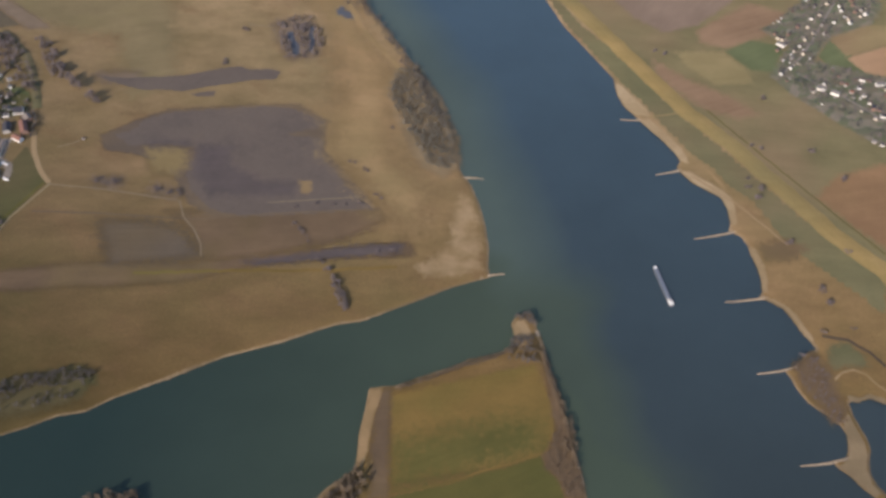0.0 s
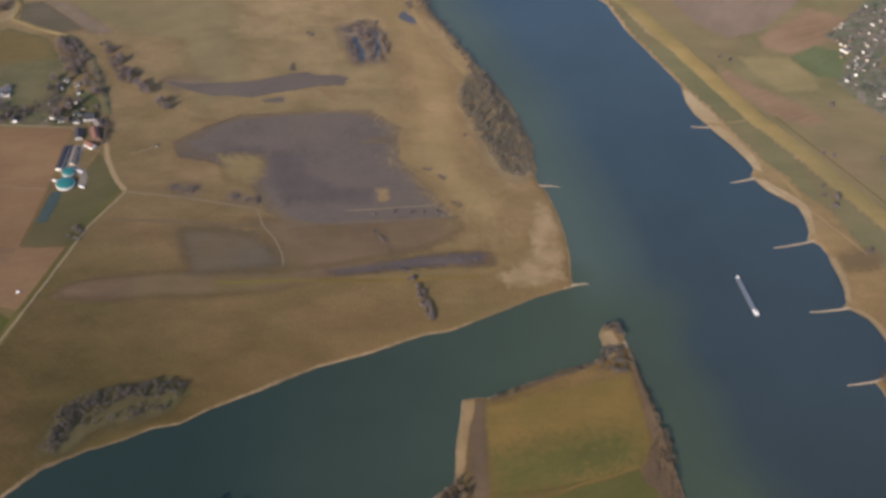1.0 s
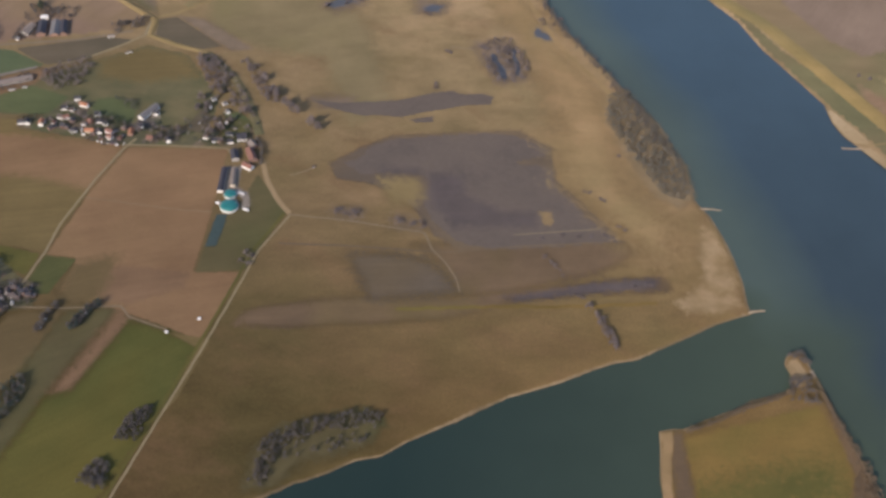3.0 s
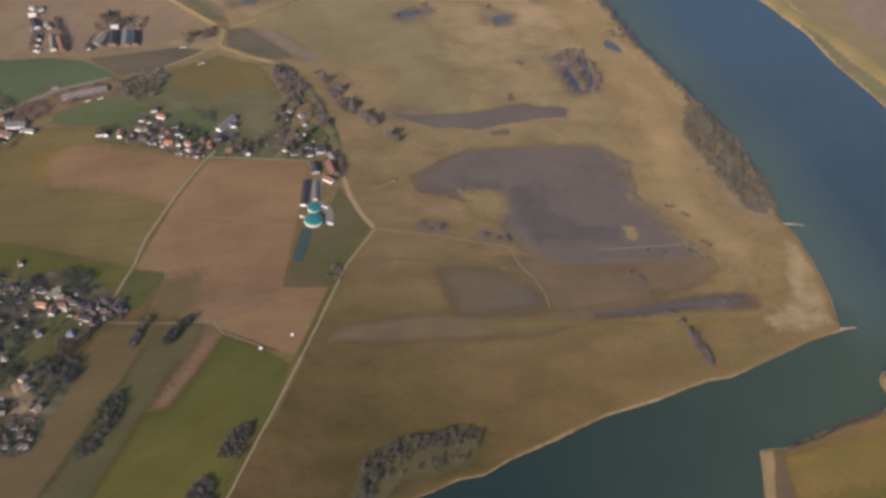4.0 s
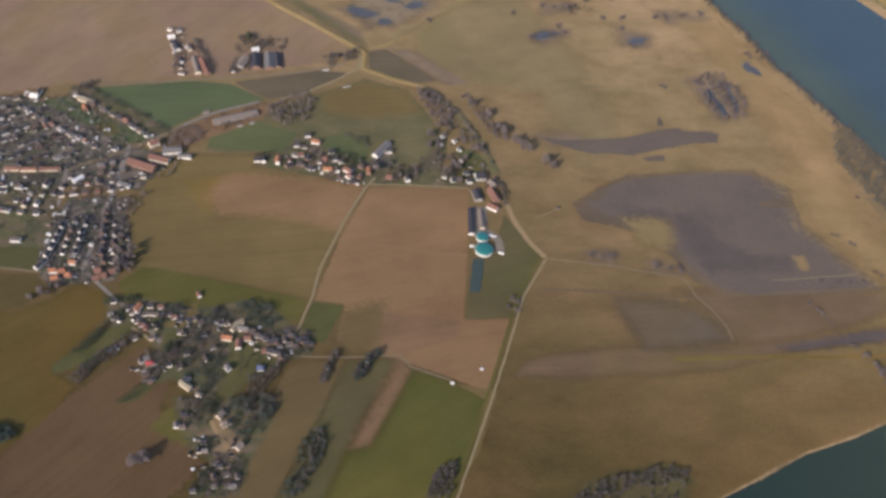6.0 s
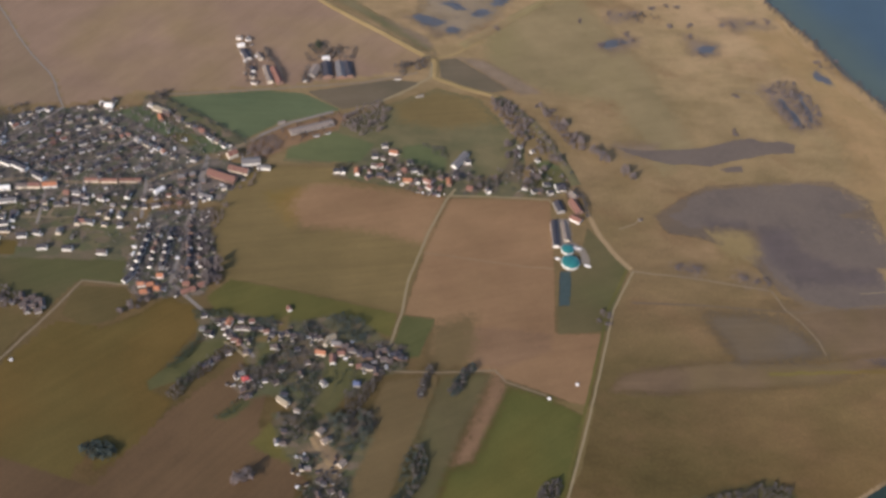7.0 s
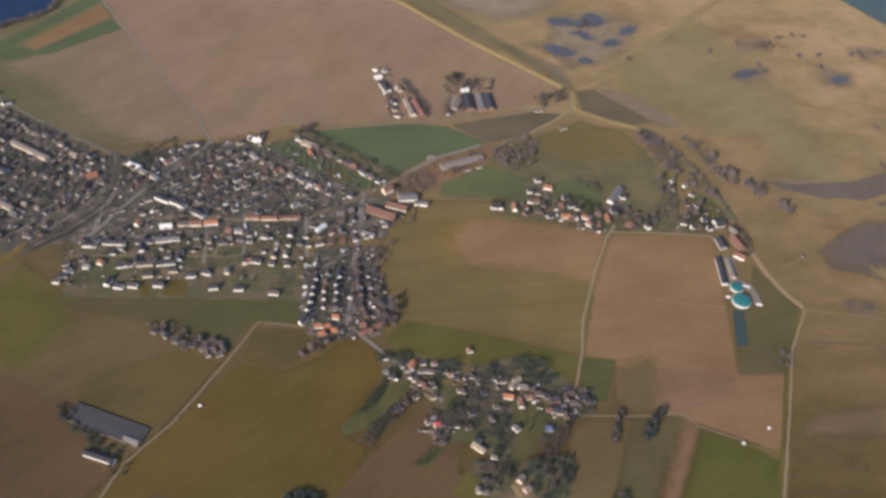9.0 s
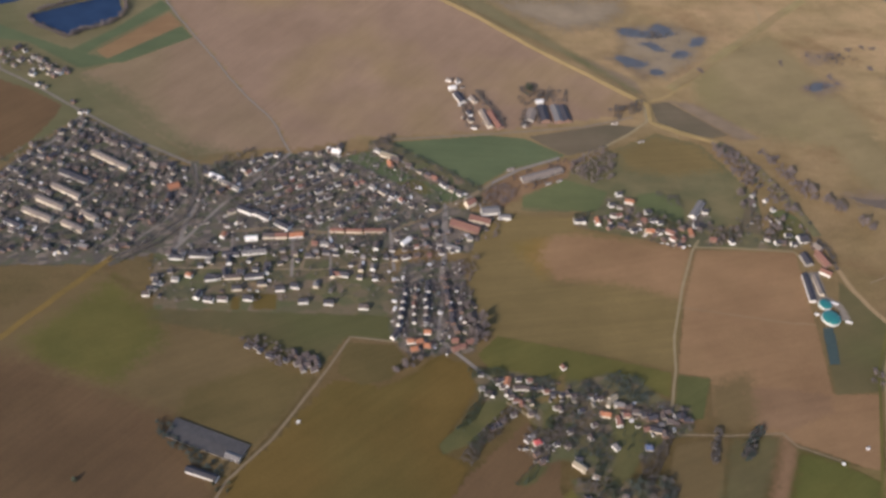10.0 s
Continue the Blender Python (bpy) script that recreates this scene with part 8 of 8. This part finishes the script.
joined("village_houses", FAR_HOUSES, "closely built village houses with dark roofs and pale walls", "house")
VILLAGE_QUARTERS = (
    ([(-573.9, 346.1), (-537.0, 392.0), (-482.8, 364.9), (-477.5, 348.2), (-487.6, 317.5), (-501.7, 309.6), (-559.7, 299.1)], 380, 230, 0.66, 90, -18),
    ([(-474.5, 361.6), (-438.7, 380.8), (-417.8, 389.4), (-348.1, 364.3), (-342.7, 352.4), (-354.2, 331.8), (-384.5, 320.9), (-477.3, 314.1)], 520, 150, 0.58, 190, 20),
    ([(-385.3, 308.1), (-381.4, 321.6), (-357.9, 324.7), (-347.7, 294.4), (-349.5, 278.2), (-361.3, 275.3), (-374.1, 272.4), (-382.5, 281.3)], 170, 70, 0.6, 70, 80),
    ([(167.5, 483.0), (205.1, 529.7), (234.4, 540.5), (241.4, 520.1), (205.6, 483.7), (191.1, 458.0), (227.6, 446.9), (244.3, 439.3), (229.1, 393.5), (211.7, 391.2), (173.6, 429.5), (166.1, 441.2), (179.4, 470.0)], 300, 220, 0.72, 50, -20),
)
OUTER_QUARTERS = (
    ([(-485.1, 308.2), (-387.7, 328.6), (-384.6, 299.0), (-476.9, 286.4)], 110, 80, 0.55, 18, 2),
    ([(-594.4, 439.9), (-556.6, 427.6), (-558.9, 418.0), (-587.7, 422.1)], 20, 20, 0.6, 14, -25),
    ([(-232.5, 387.6), (-198.7, 370.2), (-198.2, 359.5), (-237.1, 353.8)], 26, 14, 0.7, 8, 20),
    ([(-374.5, 450.6), (-366.0, 452.0), (-342.0, 417.9), (-359.6, 415.1)], 10, 4, 0.6, 8, -50),
)
for k, (quarter, bare, green, size, small, turn) in enumerate(VILLAGE_QUARTERS + OUTER_QUARTERS):
    wood("garden_trees", scatter(quarter, bare, 60 + k, 1.2, [(a, b, r * 0.8) for a, b, r in SITES]), size, TWIGS_PLUM, "bare trees and shrubs in the gardens", 70 + k, 0.05, 34, 0.22)
    wood("garden_trees", scatter(quarter, green, 80 + k, 1.2, [(a, b, r * 0.8) for a, b, r in SITES]), size * 0.95, NEEDLES_BLUE, "evergreen shrubs and hedges in the gardens", 90 + k, 0.05, 30, 0.24)
    sheds(quarter, small, 110 + k, turn)
def grown(poly, count, seed, size, material, label, apart=1.1, tufts=44, grain=0.2):
    """Trees over a plot, kept clear of the houses."""
    wood("garden_trees", scatter(poly, count, seed, apart, [(a, b, r * 0.75) for a, b, r in SITES]), size, material, label, seed, 0.05, tufts, grain)


HEDGE_WORDS = "bare hedge trees beside the gardens"
grown([(-317.2, 256.0), (-309.1, 261.3), (-298.9, 256.3), (-300.3, 247.0), (-307.2, 242.4), (-313.6, 242.9), (-318.0, 245.0)], 48, 301, 0.85, TWIGS, "dense bare purplish trees in the hamlet")
grown([(-307.6, 246.2), (-298.1, 245.9), (-298.3, 235.9), (-305.5, 235.1)], 20, 357, 0.8, NEEDLES_BLUE, "dark garden trees of the hamlet")
grown([(-315.9, 254.3), (-308.9, 259.1), (-306.0, 251.5), (-312.8, 245.6)], 12, 358, 0.85, NEEDLES_BLUE, "dark garden trees of the hamlet")
grown([(-321.1, 244.6), (-316.5, 250.3), (-312.8, 235.5), (-318.6, 241.1)], 26, 302, 0.8, TWIGS, "bare trees in the hamlet")
grown([(-298.6, 271.9), (-292.6, 274.8), (-285.8, 272.8), (-282.6, 262.1), (-289.6, 261.4), (-293.6, 263.6), (-297.5, 265.3)], 34, 303, 1.05, NEEDLES_BLUE, "tall dark evergreens of the hamlet")
grown([(-309.6, 266.7), (-299.8, 267.8), (-298.4, 263.6), (-306.7, 259.4)], 16, 304, 0.9, NEEDLES_BLUE, "dark evergreens of the hamlet")
grown([(-326.8, 267.4), (-318.7, 269.5), (-317.6, 264.1), (-325.7, 264.2)], 14, 305, 0.8, NEEDLES_BLUE, "dark evergreens of the hamlet")
grown([(-351.5, 268.4), (-338.7, 271.0), (-337.8, 267.8), (-349.9, 265.8)], 22, 306, 0.75, NEEDLES, "dark hedge of the hamlet")
grown([(-329.0, 260.9), (-325.4, 261.3), (-325.1, 254.6), (-328.3, 255.6)], 14, 307, 0.8, NEEDLES, "dark garden trees")
grown([(-313.6, 242.9), (-306.2, 242.5), (-306.5, 235.0), (-312.8, 235.5)], 14, 308, 0.85, NEEDLES_BLUE, "dark evergreens beside the barn")
grown([(-304.3, 232.8), (-300.5, 232.0), (-301.3, 227.6), (-304.2, 228.2)], 10, 309, 0.9, NEEDLES, "dark evergreens beside the barn")
grown([(-328.1, 245.1), (-321.1, 244.6), (-320.4, 233.5), (-324.0, 235.5)], 30, 310, 0.75, TWIGS, "bare trees round a crimson roof")
grown([(-321.7, 249.2), (-316.7, 251.6), (-316.5, 246.4), (-320.6, 245.2)], 14, 311, 0.9, NEEDLES, "dark garden trees")
grown([(-354.1, 241.0), (-348.9, 253.2), (-342.1, 264.8), (-339.3, 263.2), (-344.9, 255.0), (-351.0, 241.3)], 60, 312, 0.75, NEEDLES, "dark hedge trees along a garden strip", 1.1)
grown([(-352.6, 230.0), (-346.5, 239.3), (-338.8, 250.4), (-333.1, 255.0), (-331.7, 252.5), (-337.7, 242.8), (-343.8, 235.8), (-347.4, 226.9)], 70, 313, 0.75, TWIGS, HEDGE_WORDS)
grown([(-350.0, 235.9), (-345.1, 243.2), (-342.4, 239.7), (-347.0, 230.6)], 14, 314, 0.75, NEEDLES, "dark hedge trees along a garden strip")
grown([(-286.6, 229.9), (-287.6, 237.1), (-282.0, 240.2), (-275.0, 249.8), (-273.9, 247.9), (-278.7, 238.0), (-283.4, 227.8)], 60, 315, 0.8, TWIGS, HEDGE_WORDS)
grown([(-307.8, 270.2), (-308.9, 259.1), (-302.3, 258.5), (-298.0, 264.4)], 16, 316, 0.8, TWIGS, "bare garden trees")
grown([(-285.2, 261.8), (-274.4, 263.1), (-266.7, 261.3), (-267.6, 250.6), (-276.0, 247.1), (-284.5, 248.7)], 60, 317, 0.6, TWIGS, "bare garden trees")
grown([(-283.0, 260.8), (-274.3, 260.4), (-269.7, 250.4), (-280.3, 249.2)], 22, 318, 0.6, NEEDLES, "dark garden shrubs")
grown([(-332.4, 221.4), (-326.6, 230.4), (-323.4, 230.0), (-328.3, 221.4)], 16, 319, 0.6, NEEDLES, "dark garden hedge")
grown([(-307.6, 246.2), (-297.2, 247.3), (-297.2, 234.8), (-304.3, 233.5)], 30, 320, 0.6, TWIGS, "bare fruit trees in gardens")
grown([(-297.2, 247.3), (-286.9, 253.7), (-284.1, 241.2), (-292.2, 236.6)], 22, 321, 0.5, NEEDLES, "dark garden shrubs")
grown([(-296.2, 225.2), (-287.0, 230.0), (-276.3, 228.7), (-275.7, 223.8), (-276.9, 217.1), (-281.9, 209.8), (-286.1, 208.9), (-291.5, 215.9)], 46, 322, 1.05, NEEDLES_BLUE, "tall dark evergreens of the hamlet end", 1.2)
grown([(-287.8, 228.7), (-276.6, 230.0), (-274.4, 224.7), (-283.7, 215.6)], 30, 323, 1.0, TWIGS, "bare trees of the hamlet end")
grown([(-311.8, 225.4), (-298.9, 227.4), (-298.1, 216.4), (-307.0, 215.4)], 30, 324, 0.8, TWIGS, "bare trees of the hamlet end")
grown([(-303.7, 223.9), (-296.6, 226.4), (-295.0, 220.4), (-301.0, 219.7)], 16, 325, 0.9, NEEDLES, "dark evergreens of the hamlet end")
grown([(-300.7, 209.7), (-293.5, 210.4), (-291.6, 206.9), (-298.9, 205.6)], 18, 326, 0.75, NEEDLES, "dark hedge of the hamlet end")
grown([(-291.9, 204.1), (-282.7, 202.8), (-282.0, 191.7), (-286.6, 186.9), (-293.5, 187.9), (-297.3, 194.5), (-293.4, 198.2)], 60, 327, 0.7, TWIGS, "bare garden trees of the hamlet end")
grown([(-298.8, 196.5), (-293.1, 197.2), (-291.8, 188.5), (-295.4, 187.7)], 16, 328, 0.8, NEEDLES, "dark evergreens of the hamlet end")
grown([(-262.5, 217.2), (-256.1, 217.9), (-254.9, 209.3), (-258.5, 202.7), (-261.1, 193.9), (-265.3, 188.0), (-268.7, 189.2), (-264.7, 200.2), (-264.4, 210.6)], 55, 329, 0.9, NEEDLES_BLUE, "tree belt between plots", 1.2)
grown([(-259.7, 217.5), (-255.9, 217.0), (-255.9, 208.0), (-260.7, 191.7), (-264.0, 189.2), (-260.3, 205.2)], 30, 330, 0.9, TWIGS, "bare trees of the belt between plots")
grown([(-309.0, 360.2), (-302.0, 362.7), (-301.7, 358.2), (-308.3, 358.0)], 10, 331, 0.8, NEEDLES, "dark evergreens behind the hamlet row")
grown([(-276.8, 370.0), (-270.3, 369.4), (-259.9, 364.8), (-258.6, 358.6), (-267.5, 357.3), (-275.8, 362.5)], 34, 332, 0.75, NEEDLES, "dark evergreens behind the hamlet row")
grown([(-308.1, 355.5), (-290.3, 354.2), (-264.7, 345.7), (-258.5, 348.7), (-265.0, 359.5), (-283.2, 368.3), (-291.2, 371.1), (-293.2, 361.3)], 70, 333, 0.6, TWIGS, "bare garden trees of the hamlet row")
grown([(-270.5, 379.9), (-260.0, 379.4), (-256.0, 371.4), (-265.2, 374.8)], 16, 334, 0.7, TWIGS, "bare trees behind the hamlet row")
grown([(-250.9, 361.5), (-232.8, 362.1), (-234.4, 352.0), (-249.7, 348.8)], 34, 335, 0.75, TWIGS, "bare trees by the field lane")
grown([(-241.9, 360.9), (-234.2, 360.8), (-236.9, 356.0), (-241.5, 355.4)], 8, 336, 0.8, NEEDLES, "dark trees by the field lane")
grown([(-224.3, 363.3), (-213.2, 366.7), (-210.2, 354.1), (-224.2, 353.3)], 34, 337, 0.8, NEEDLES, "dark trees beside the farm lane")
grown([(-228.3, 380.0), (-223.1, 376.8), (-223.3, 361.5), (-226.3, 364.9)], 10, 338, 0.8, TWIGS, "bare trees beside a garden plot")
grown([(-394.6, 394.8), (-392.0, 396.0), (-349.7, 372.7), (-350.9, 368.7)], 60, 340, 0.6, NEEDLES_BLUE, "dark hedge behind the north lane", 0.9)
grown([(-419.1, 380.0), (-394.4, 393.2), (-355.9, 366.8), (-378.1, 357.2), (-402.2, 369.9)], 80, 341, 0.65, TWIGS_PLUM, "bare garden trees behind the lane")
grown([(-350.2, 365.1), (-346.9, 372.4), (-340.3, 376.4), (-334.2, 372.0), (-336.7, 365.7), (-344.9, 357.8)], 70, 342, 0.75, TWIGS_PLUM, "bare scrub beside the long shed")
grown([(-338.3, 380.6), (-314.5, 397.0), (-309.2, 396.3), (-313.3, 386.0), (-330.3, 371.9)], 40, 343, 0.6, TWIGS, "bare scrub beside the long shed")
grown([(-461.0, 346.1), (-445.8, 369.9), (-437.1, 379.1), (-431.4, 376.1), (-455.2, 342.0)], 60, 344, 0.6, TWIGS_PLUM, "bare trees along a village street")
grown([(-402.8, 396.7), (-395.2, 400.5), (-393.5, 394.9), (-400.1, 392.2)], 16, 345, 1.0, TWIGS, "bare trees at the village corner")
grown([(-475.3, 365.3), (-467.2, 374.3), (-458.4, 381.6), (-451.0, 384.0), (-456.4, 372.1), (-469.5, 361.7)], 30, 346, 0.8, TWIGS, "bare trees at the village entrance")
grown([(-408.1, 337.5), (-389.1, 342.0), (-386.4, 339.7), (-405.6, 336.8)], 14, 347, 0.7, NEEDLES_BLUE, "dark trees behind the terrace")
grown([(-350.4, 329.0), (-360.9, 322.6), (-356.4, 307.4), (-351.4, 314.3)], 24, 348, 0.8, TWIGS_PLUM, "bare trees at the village edge")
grown([(-382.8, 306.9), (-373.8, 311.5), (-363.5, 306.3), (-362.1, 294.6), (-375.2, 291.9)], 50, 351, 0.7, NEEDLES_BLUE, "dark garden trees behind the street")
grown([(-406.3, 332.8), (-390.3, 337.0), (-386.3, 324.4), (-400.4, 321.0)], 34, 352, 0.65, NEEDLES_BLUE, "dark garden trees by the main street")
grown([(-385.0, 335.9), (-371.6, 341.5), (-360.7, 332.2), (-373.6, 319.9)], 40, 353, 0.6, TWIGS_PLUM, "bare garden trees by the main street")
grown([(-371.9, 313.4), (-359.6, 321.9), (-348.8, 316.6), (-348.3, 303.5), (-361.2, 298.5)], 40, 354, 0.7, TWIGS_PLUM, "bare trees behind the village street")
grown([(-447.3, 337.8), (-427.3, 344.5), (-422.6, 337.7), (-441.9, 329.5)], 30, 355, 0.6, NEEDLES_BLUE, "dark garden trees in the village")
grown([(-354.7, 338.5), (-348.8, 352.3), (-338.9, 353.7), (-341.8, 342.2), (-350.4, 335.5)], 24, 356, 0.65, TWIGS_PLUM, "bare trees beside the village hall")
grown([(-531.2, 359.6), (-516.3, 359.9), (-496.4, 352.4), (-497.0, 346.1), (-521.6, 353.4), (-530.5, 354.0)], 26, 501, 0.85, NEEDLES_BLUE, "dark evergreens between apartment blocks")
grown([(-536.2, 345.7), (-511.1, 344.0), (-493.4, 334.1), (-507.0, 331.4), (-533.1, 337.1)], 26, 502, 0.85, NEEDLES_BLUE, "dark evergreens between apartment blocks")
grown([(-532.8, 323.3), (-510.8, 321.3), (-504.4, 309.1), (-526.4, 306.0)], 30, 503, 0.85, NEEDLES_BLUE, "dark garden trees at the estate edge")
grown([(-539.1, 382.1), (-518.1, 381.3), (-489.8, 364.0), (-491.8, 358.0), (-519.6, 370.3), (-536.4, 374.4)], 30, 504, 0.85, TWIGS_PLUM, "bare trees behind the main road")
grown([(-512.7, 356.7), (-478.1, 358.1), (-474.3, 344.0), (-487.8, 331.4), (-507.6, 340.9)], 36, 505, 0.85, TWIGS, "bare street trees of the estate")
grown([(-478.5, 369.6), (-463.0, 373.9), (-456.9, 348.4), (-467.6, 346.8)], 24, 506, 0.85, NEEDLES_BLUE, "dark trees inside the bypass bend")
grown([(-444.4, 347.7), (-425.0, 376.6), (-406.7, 368.9), (-422.0, 340.6)], 40, 507, 0.85, TWIGS, "bare garden trees of the old village")
grown([(-422.0, 340.6), (-400.4, 365.6), (-373.7, 347.9), (-401.8, 336.8)], 36, 508, 0.85, NEEDLES_BLUE, "dark garden trees of the old village")
grown([(-462.9, 328.1), (-435.3, 333.8), (-430.3, 309.6), (-466.1, 304.8)], 16, 509, 0.85, NEEDLES_BLUE, "dark garden trees of the new estate")
sheds([(-347.1, 268.4), (-318.5, 267.6), (-296.2, 263.3), (-267.8, 261.2), (-276.0, 247.1), (-286.6, 248.5), (-306.7, 259.4), (-327.7, 254.3)], 30, 130, 10)
sheds([(-328.4, 243.8), (-317.3, 238.8), (-324.5, 230.6), (-331.4, 236.0)], 8, 131, 30)
sheds([(-305.7, 214.3), (-284.3, 209.6), (-282.0, 191.7), (-296.5, 188.0)], 16, 132, 15)
sheds([(-308.3, 357.3), (-257.3, 356.9), (-257.2, 346.0), (-290.2, 353.1)], 16, 133, -8)
joined("garden_sheds", SHEDS, "small garden sheds, garages and greenhouses", "shed")

# ---- digester, huts, barge ----
TEAL = simple("teal_membrane", (0.014, 0.13, 0.13), (0.024, 0.18, 0.175), 0.8, 0.45)
CONCRETE = simple("pale_concrete", (0.4, 0.39, 0.36), (0.52, 0.5, 0.46), 0.8, 0.85)
YARD_FLOOR = simple("worn_yard", (0.17, 0.14, 0.108), (0.24, 0.2, 0.158), 0.6, 0.9)
LAGOON = simple("teal_lagoon_cover", (0.03, 0.05, 0.046), (0.045, 0.068, 0.06), 0.4, 0.7)


def lathe(bm, profile, sides=40):
    rings = [[bm.verts.new((r * math.cos(6.2832 * k / sides), r * math.sin(6.2832 * k / sides), z)) for k in range(sides)] for r, z in profile]
    for a, b in zip(rings, rings[1:]):
        for k in range(sides):
            bm.faces.new((a[k], a[(k + 1) % sides], b[(k + 1) % sides], b[k]))
    bm.faces.new(rings[-1])
    for f in bm.faces:
        f.smooth = True


def digester(x, y, r, high):
    root = new("digester_tank")
    bm = bmesh.new()
    lathe(bm, [(r, -0.1), (r, high), (r - 0.15, high), (r - 0.15, high - 0.1)])
    part("tank_wall", bm, CONCRETE, root, "pale concrete ring wall")
    bm = bmesh.new()
    lathe(bm, [(r - 0.1, high - 0.02)] + [(r * 0.97 * math.cos(a), high + r * 0.28 * math.sin(a)) for a in np.linspace(0.05, 1.5, 8)])
    part("dome", bm, TEAL, root, "teal membrane dome")
    bm = bmesh.new()
    lathe(bm, [(r + 0.06, high - 0.16), (r + 0.06, high - 0.02), (r - 0.12, high - 0.01)])
    part("rim", bm, WALLS["white"], root, "white rim band")
    root.matrix_basis = pose(x, y, 0.12)
    return tagged(root, "round concrete digester tank with a teal domed cover", "tank", "digester tanks")


digester(-202.4, 314.3, 3.95, 1.0)
digester(-203.4, 321.7, 2.8, 0.9)
field("slurry_lagoon", LAGOON, [(-206.9, 309.0), (-202.5, 309.9), (-202.1, 304.0), (-203.3, 290.7), (-207.5, 290.2)], "dark teal covered slurry lagoon", False, 0.05)
field("farm_yard", YARD_FLOOR, [(-208.6, 339.4), (-202.1, 341.0), (-201.3, 327.3), (-196.2, 324.0), (-194.1, 319.0), (-193.9, 314.5), (-197.7, 314.7), (-197.4, 319.2), (-201.1, 323.4), (-207.4, 322.5)], "worn grey-brown farm yard", True, 0.1)


def silo_shed(line, label):
    hall(line, 0.7, 0.5, 0.65, "white", "white", label, "shed")


silo_shed([(-200.4, 323.7), (-197.5, 322.8)], "small white plant shed beside the tanks")
silo_shed([(-196.2, 313.8), (-193.8, 313.2)], "small white plant shed by the tanks")
silo_shed([(-208.5, 316.1), (-207.0, 316.0)], "small white plant shed by the tanks")


def hut(x, y, turn, label):
    ob = building("field_hut", 1.0, 0.85, 0.5, 0.8, "white", "white", True, 0.0, False, False)
    ob.matrix_basis = pose(x, y, 0.12, 0, 0, turn)
    return tagged(ob, label, "hut", "field huts")


hut(*(-201.1, 251.7), 20, "small white hut in the ploughed field")
hut(*(-211.9, 243.9), -10, "small white hut beside the farm track")
hall([(-171.0, 344.2), (-169.6, 344.8)], 0.9, 0.7, 1.0, "grey", "brown", "small grey hut in the meadow", "hut")
for x, y, turn in ((-259.3, 244.9, 30), (-259.6, 240.5, -15), (-244.8, 249.9, 40)):
    hut(x, y, turn, "small white garden hut among bare trees")
hut(*(-411.3, 238.1), 30, "small pale hut in the stubble")

HULL = simple("barge_hull", (0.1, 0.11, 0.13), (0.16, 0.17, 0.19), 0.6, 0.5)
HATCH = simple("barge_hatches", (0.13, 0.15, 0.18), (0.19, 0.205, 0.235), 0.8, 0.5)


def barge(bow, stern):
    """A river barge: hull with a pointed bow, a long row of hatch covers, a white after-house."""
    (ax, ay), (bx, by) = bow, stern
    length, half = math.hypot(bx - ax, by - ay), 1.05
    root = new("river_barge")
    bm, rings = bmesh.new(), []
    plan = [(-1.0, 0.75), (-0.97, 0.95), (-0.9, 1.0), (0.86, 1.0), (0.93, 0.8), (0.98, 0.42), (1.0, 0.08)]
    for z, k in ((-0.55, 0.9), (0.35, 1.0), (0.5, 1.0)):
        rings.append([bm.verts.new((x * length / 2, s * w * half * k, z + (0.3 if x > 0.9 else 0))) for s in (1, -1) for x, w in (plan if s > 0 else plan[::-1])])
    for a, b in zip(rings, rings[1:]):
        for k in range(len(a)):
            bm.faces.new((a[k], a[(k + 1) % len(a)], b[(k + 1) % len(a)], b[k]))
    bm.faces.new(rings[-1])
    bmesh.ops.recalc_face_normals(bm, faces=bm.faces)
    part("hull", bm, HULL, root, "dark steel hull")
    n = 9
    for k in range(n):
        bm = bmesh.new()
        x0, x1 = (-0.62 + 1.42 * k / n) * length / 2, (-0.62 + 1.42 * (k + 1) / n) * length / 2 - 0.06
        box(bm, x0, -half * 0.78, 0.5, x1, half * 0.78, 0.8)
        part("hatch_cover", bm, HATCH, root)
    bm = bmesh.new()
    box(bm, -0.94 * length / 2, -half * 0.85, 0.5, -0.68 * length / 2, half * 0.85, 1.05)
    deckhouse = part("deckhouse", bm, WALLS["white"], root, "white deckhouse")
    bm = bmesh.new()
    box(bm, -0.82 * length / 2, -half * 0.5, 1.05, -0.72 * length / 2, half * 0.5, 1.6)
    part("wheelhouse", bm, WALLS["grey"], deckhouse, "glazed grey wheelhouse")
    bm = bmesh.new()
    box(bm, 0.86 * length / 2, -half * 0.55, 0.5, 0.95 * length / 2, half * 0.55, 1.0)
    part("foredeck", bm, WALLS["white"], root, "white foredeck house")
    root.matrix_basis = pose((ax + bx) / 2, (ay + by) / 2, WATER_Z, 0, 0, math.degrees(math.atan2(ay - by, ax - bx)))
    return tagged(root, "long grey river barge with a white after-deckhouse", "barge")


barge((90.6, 294.6), (96.1, 272.7))
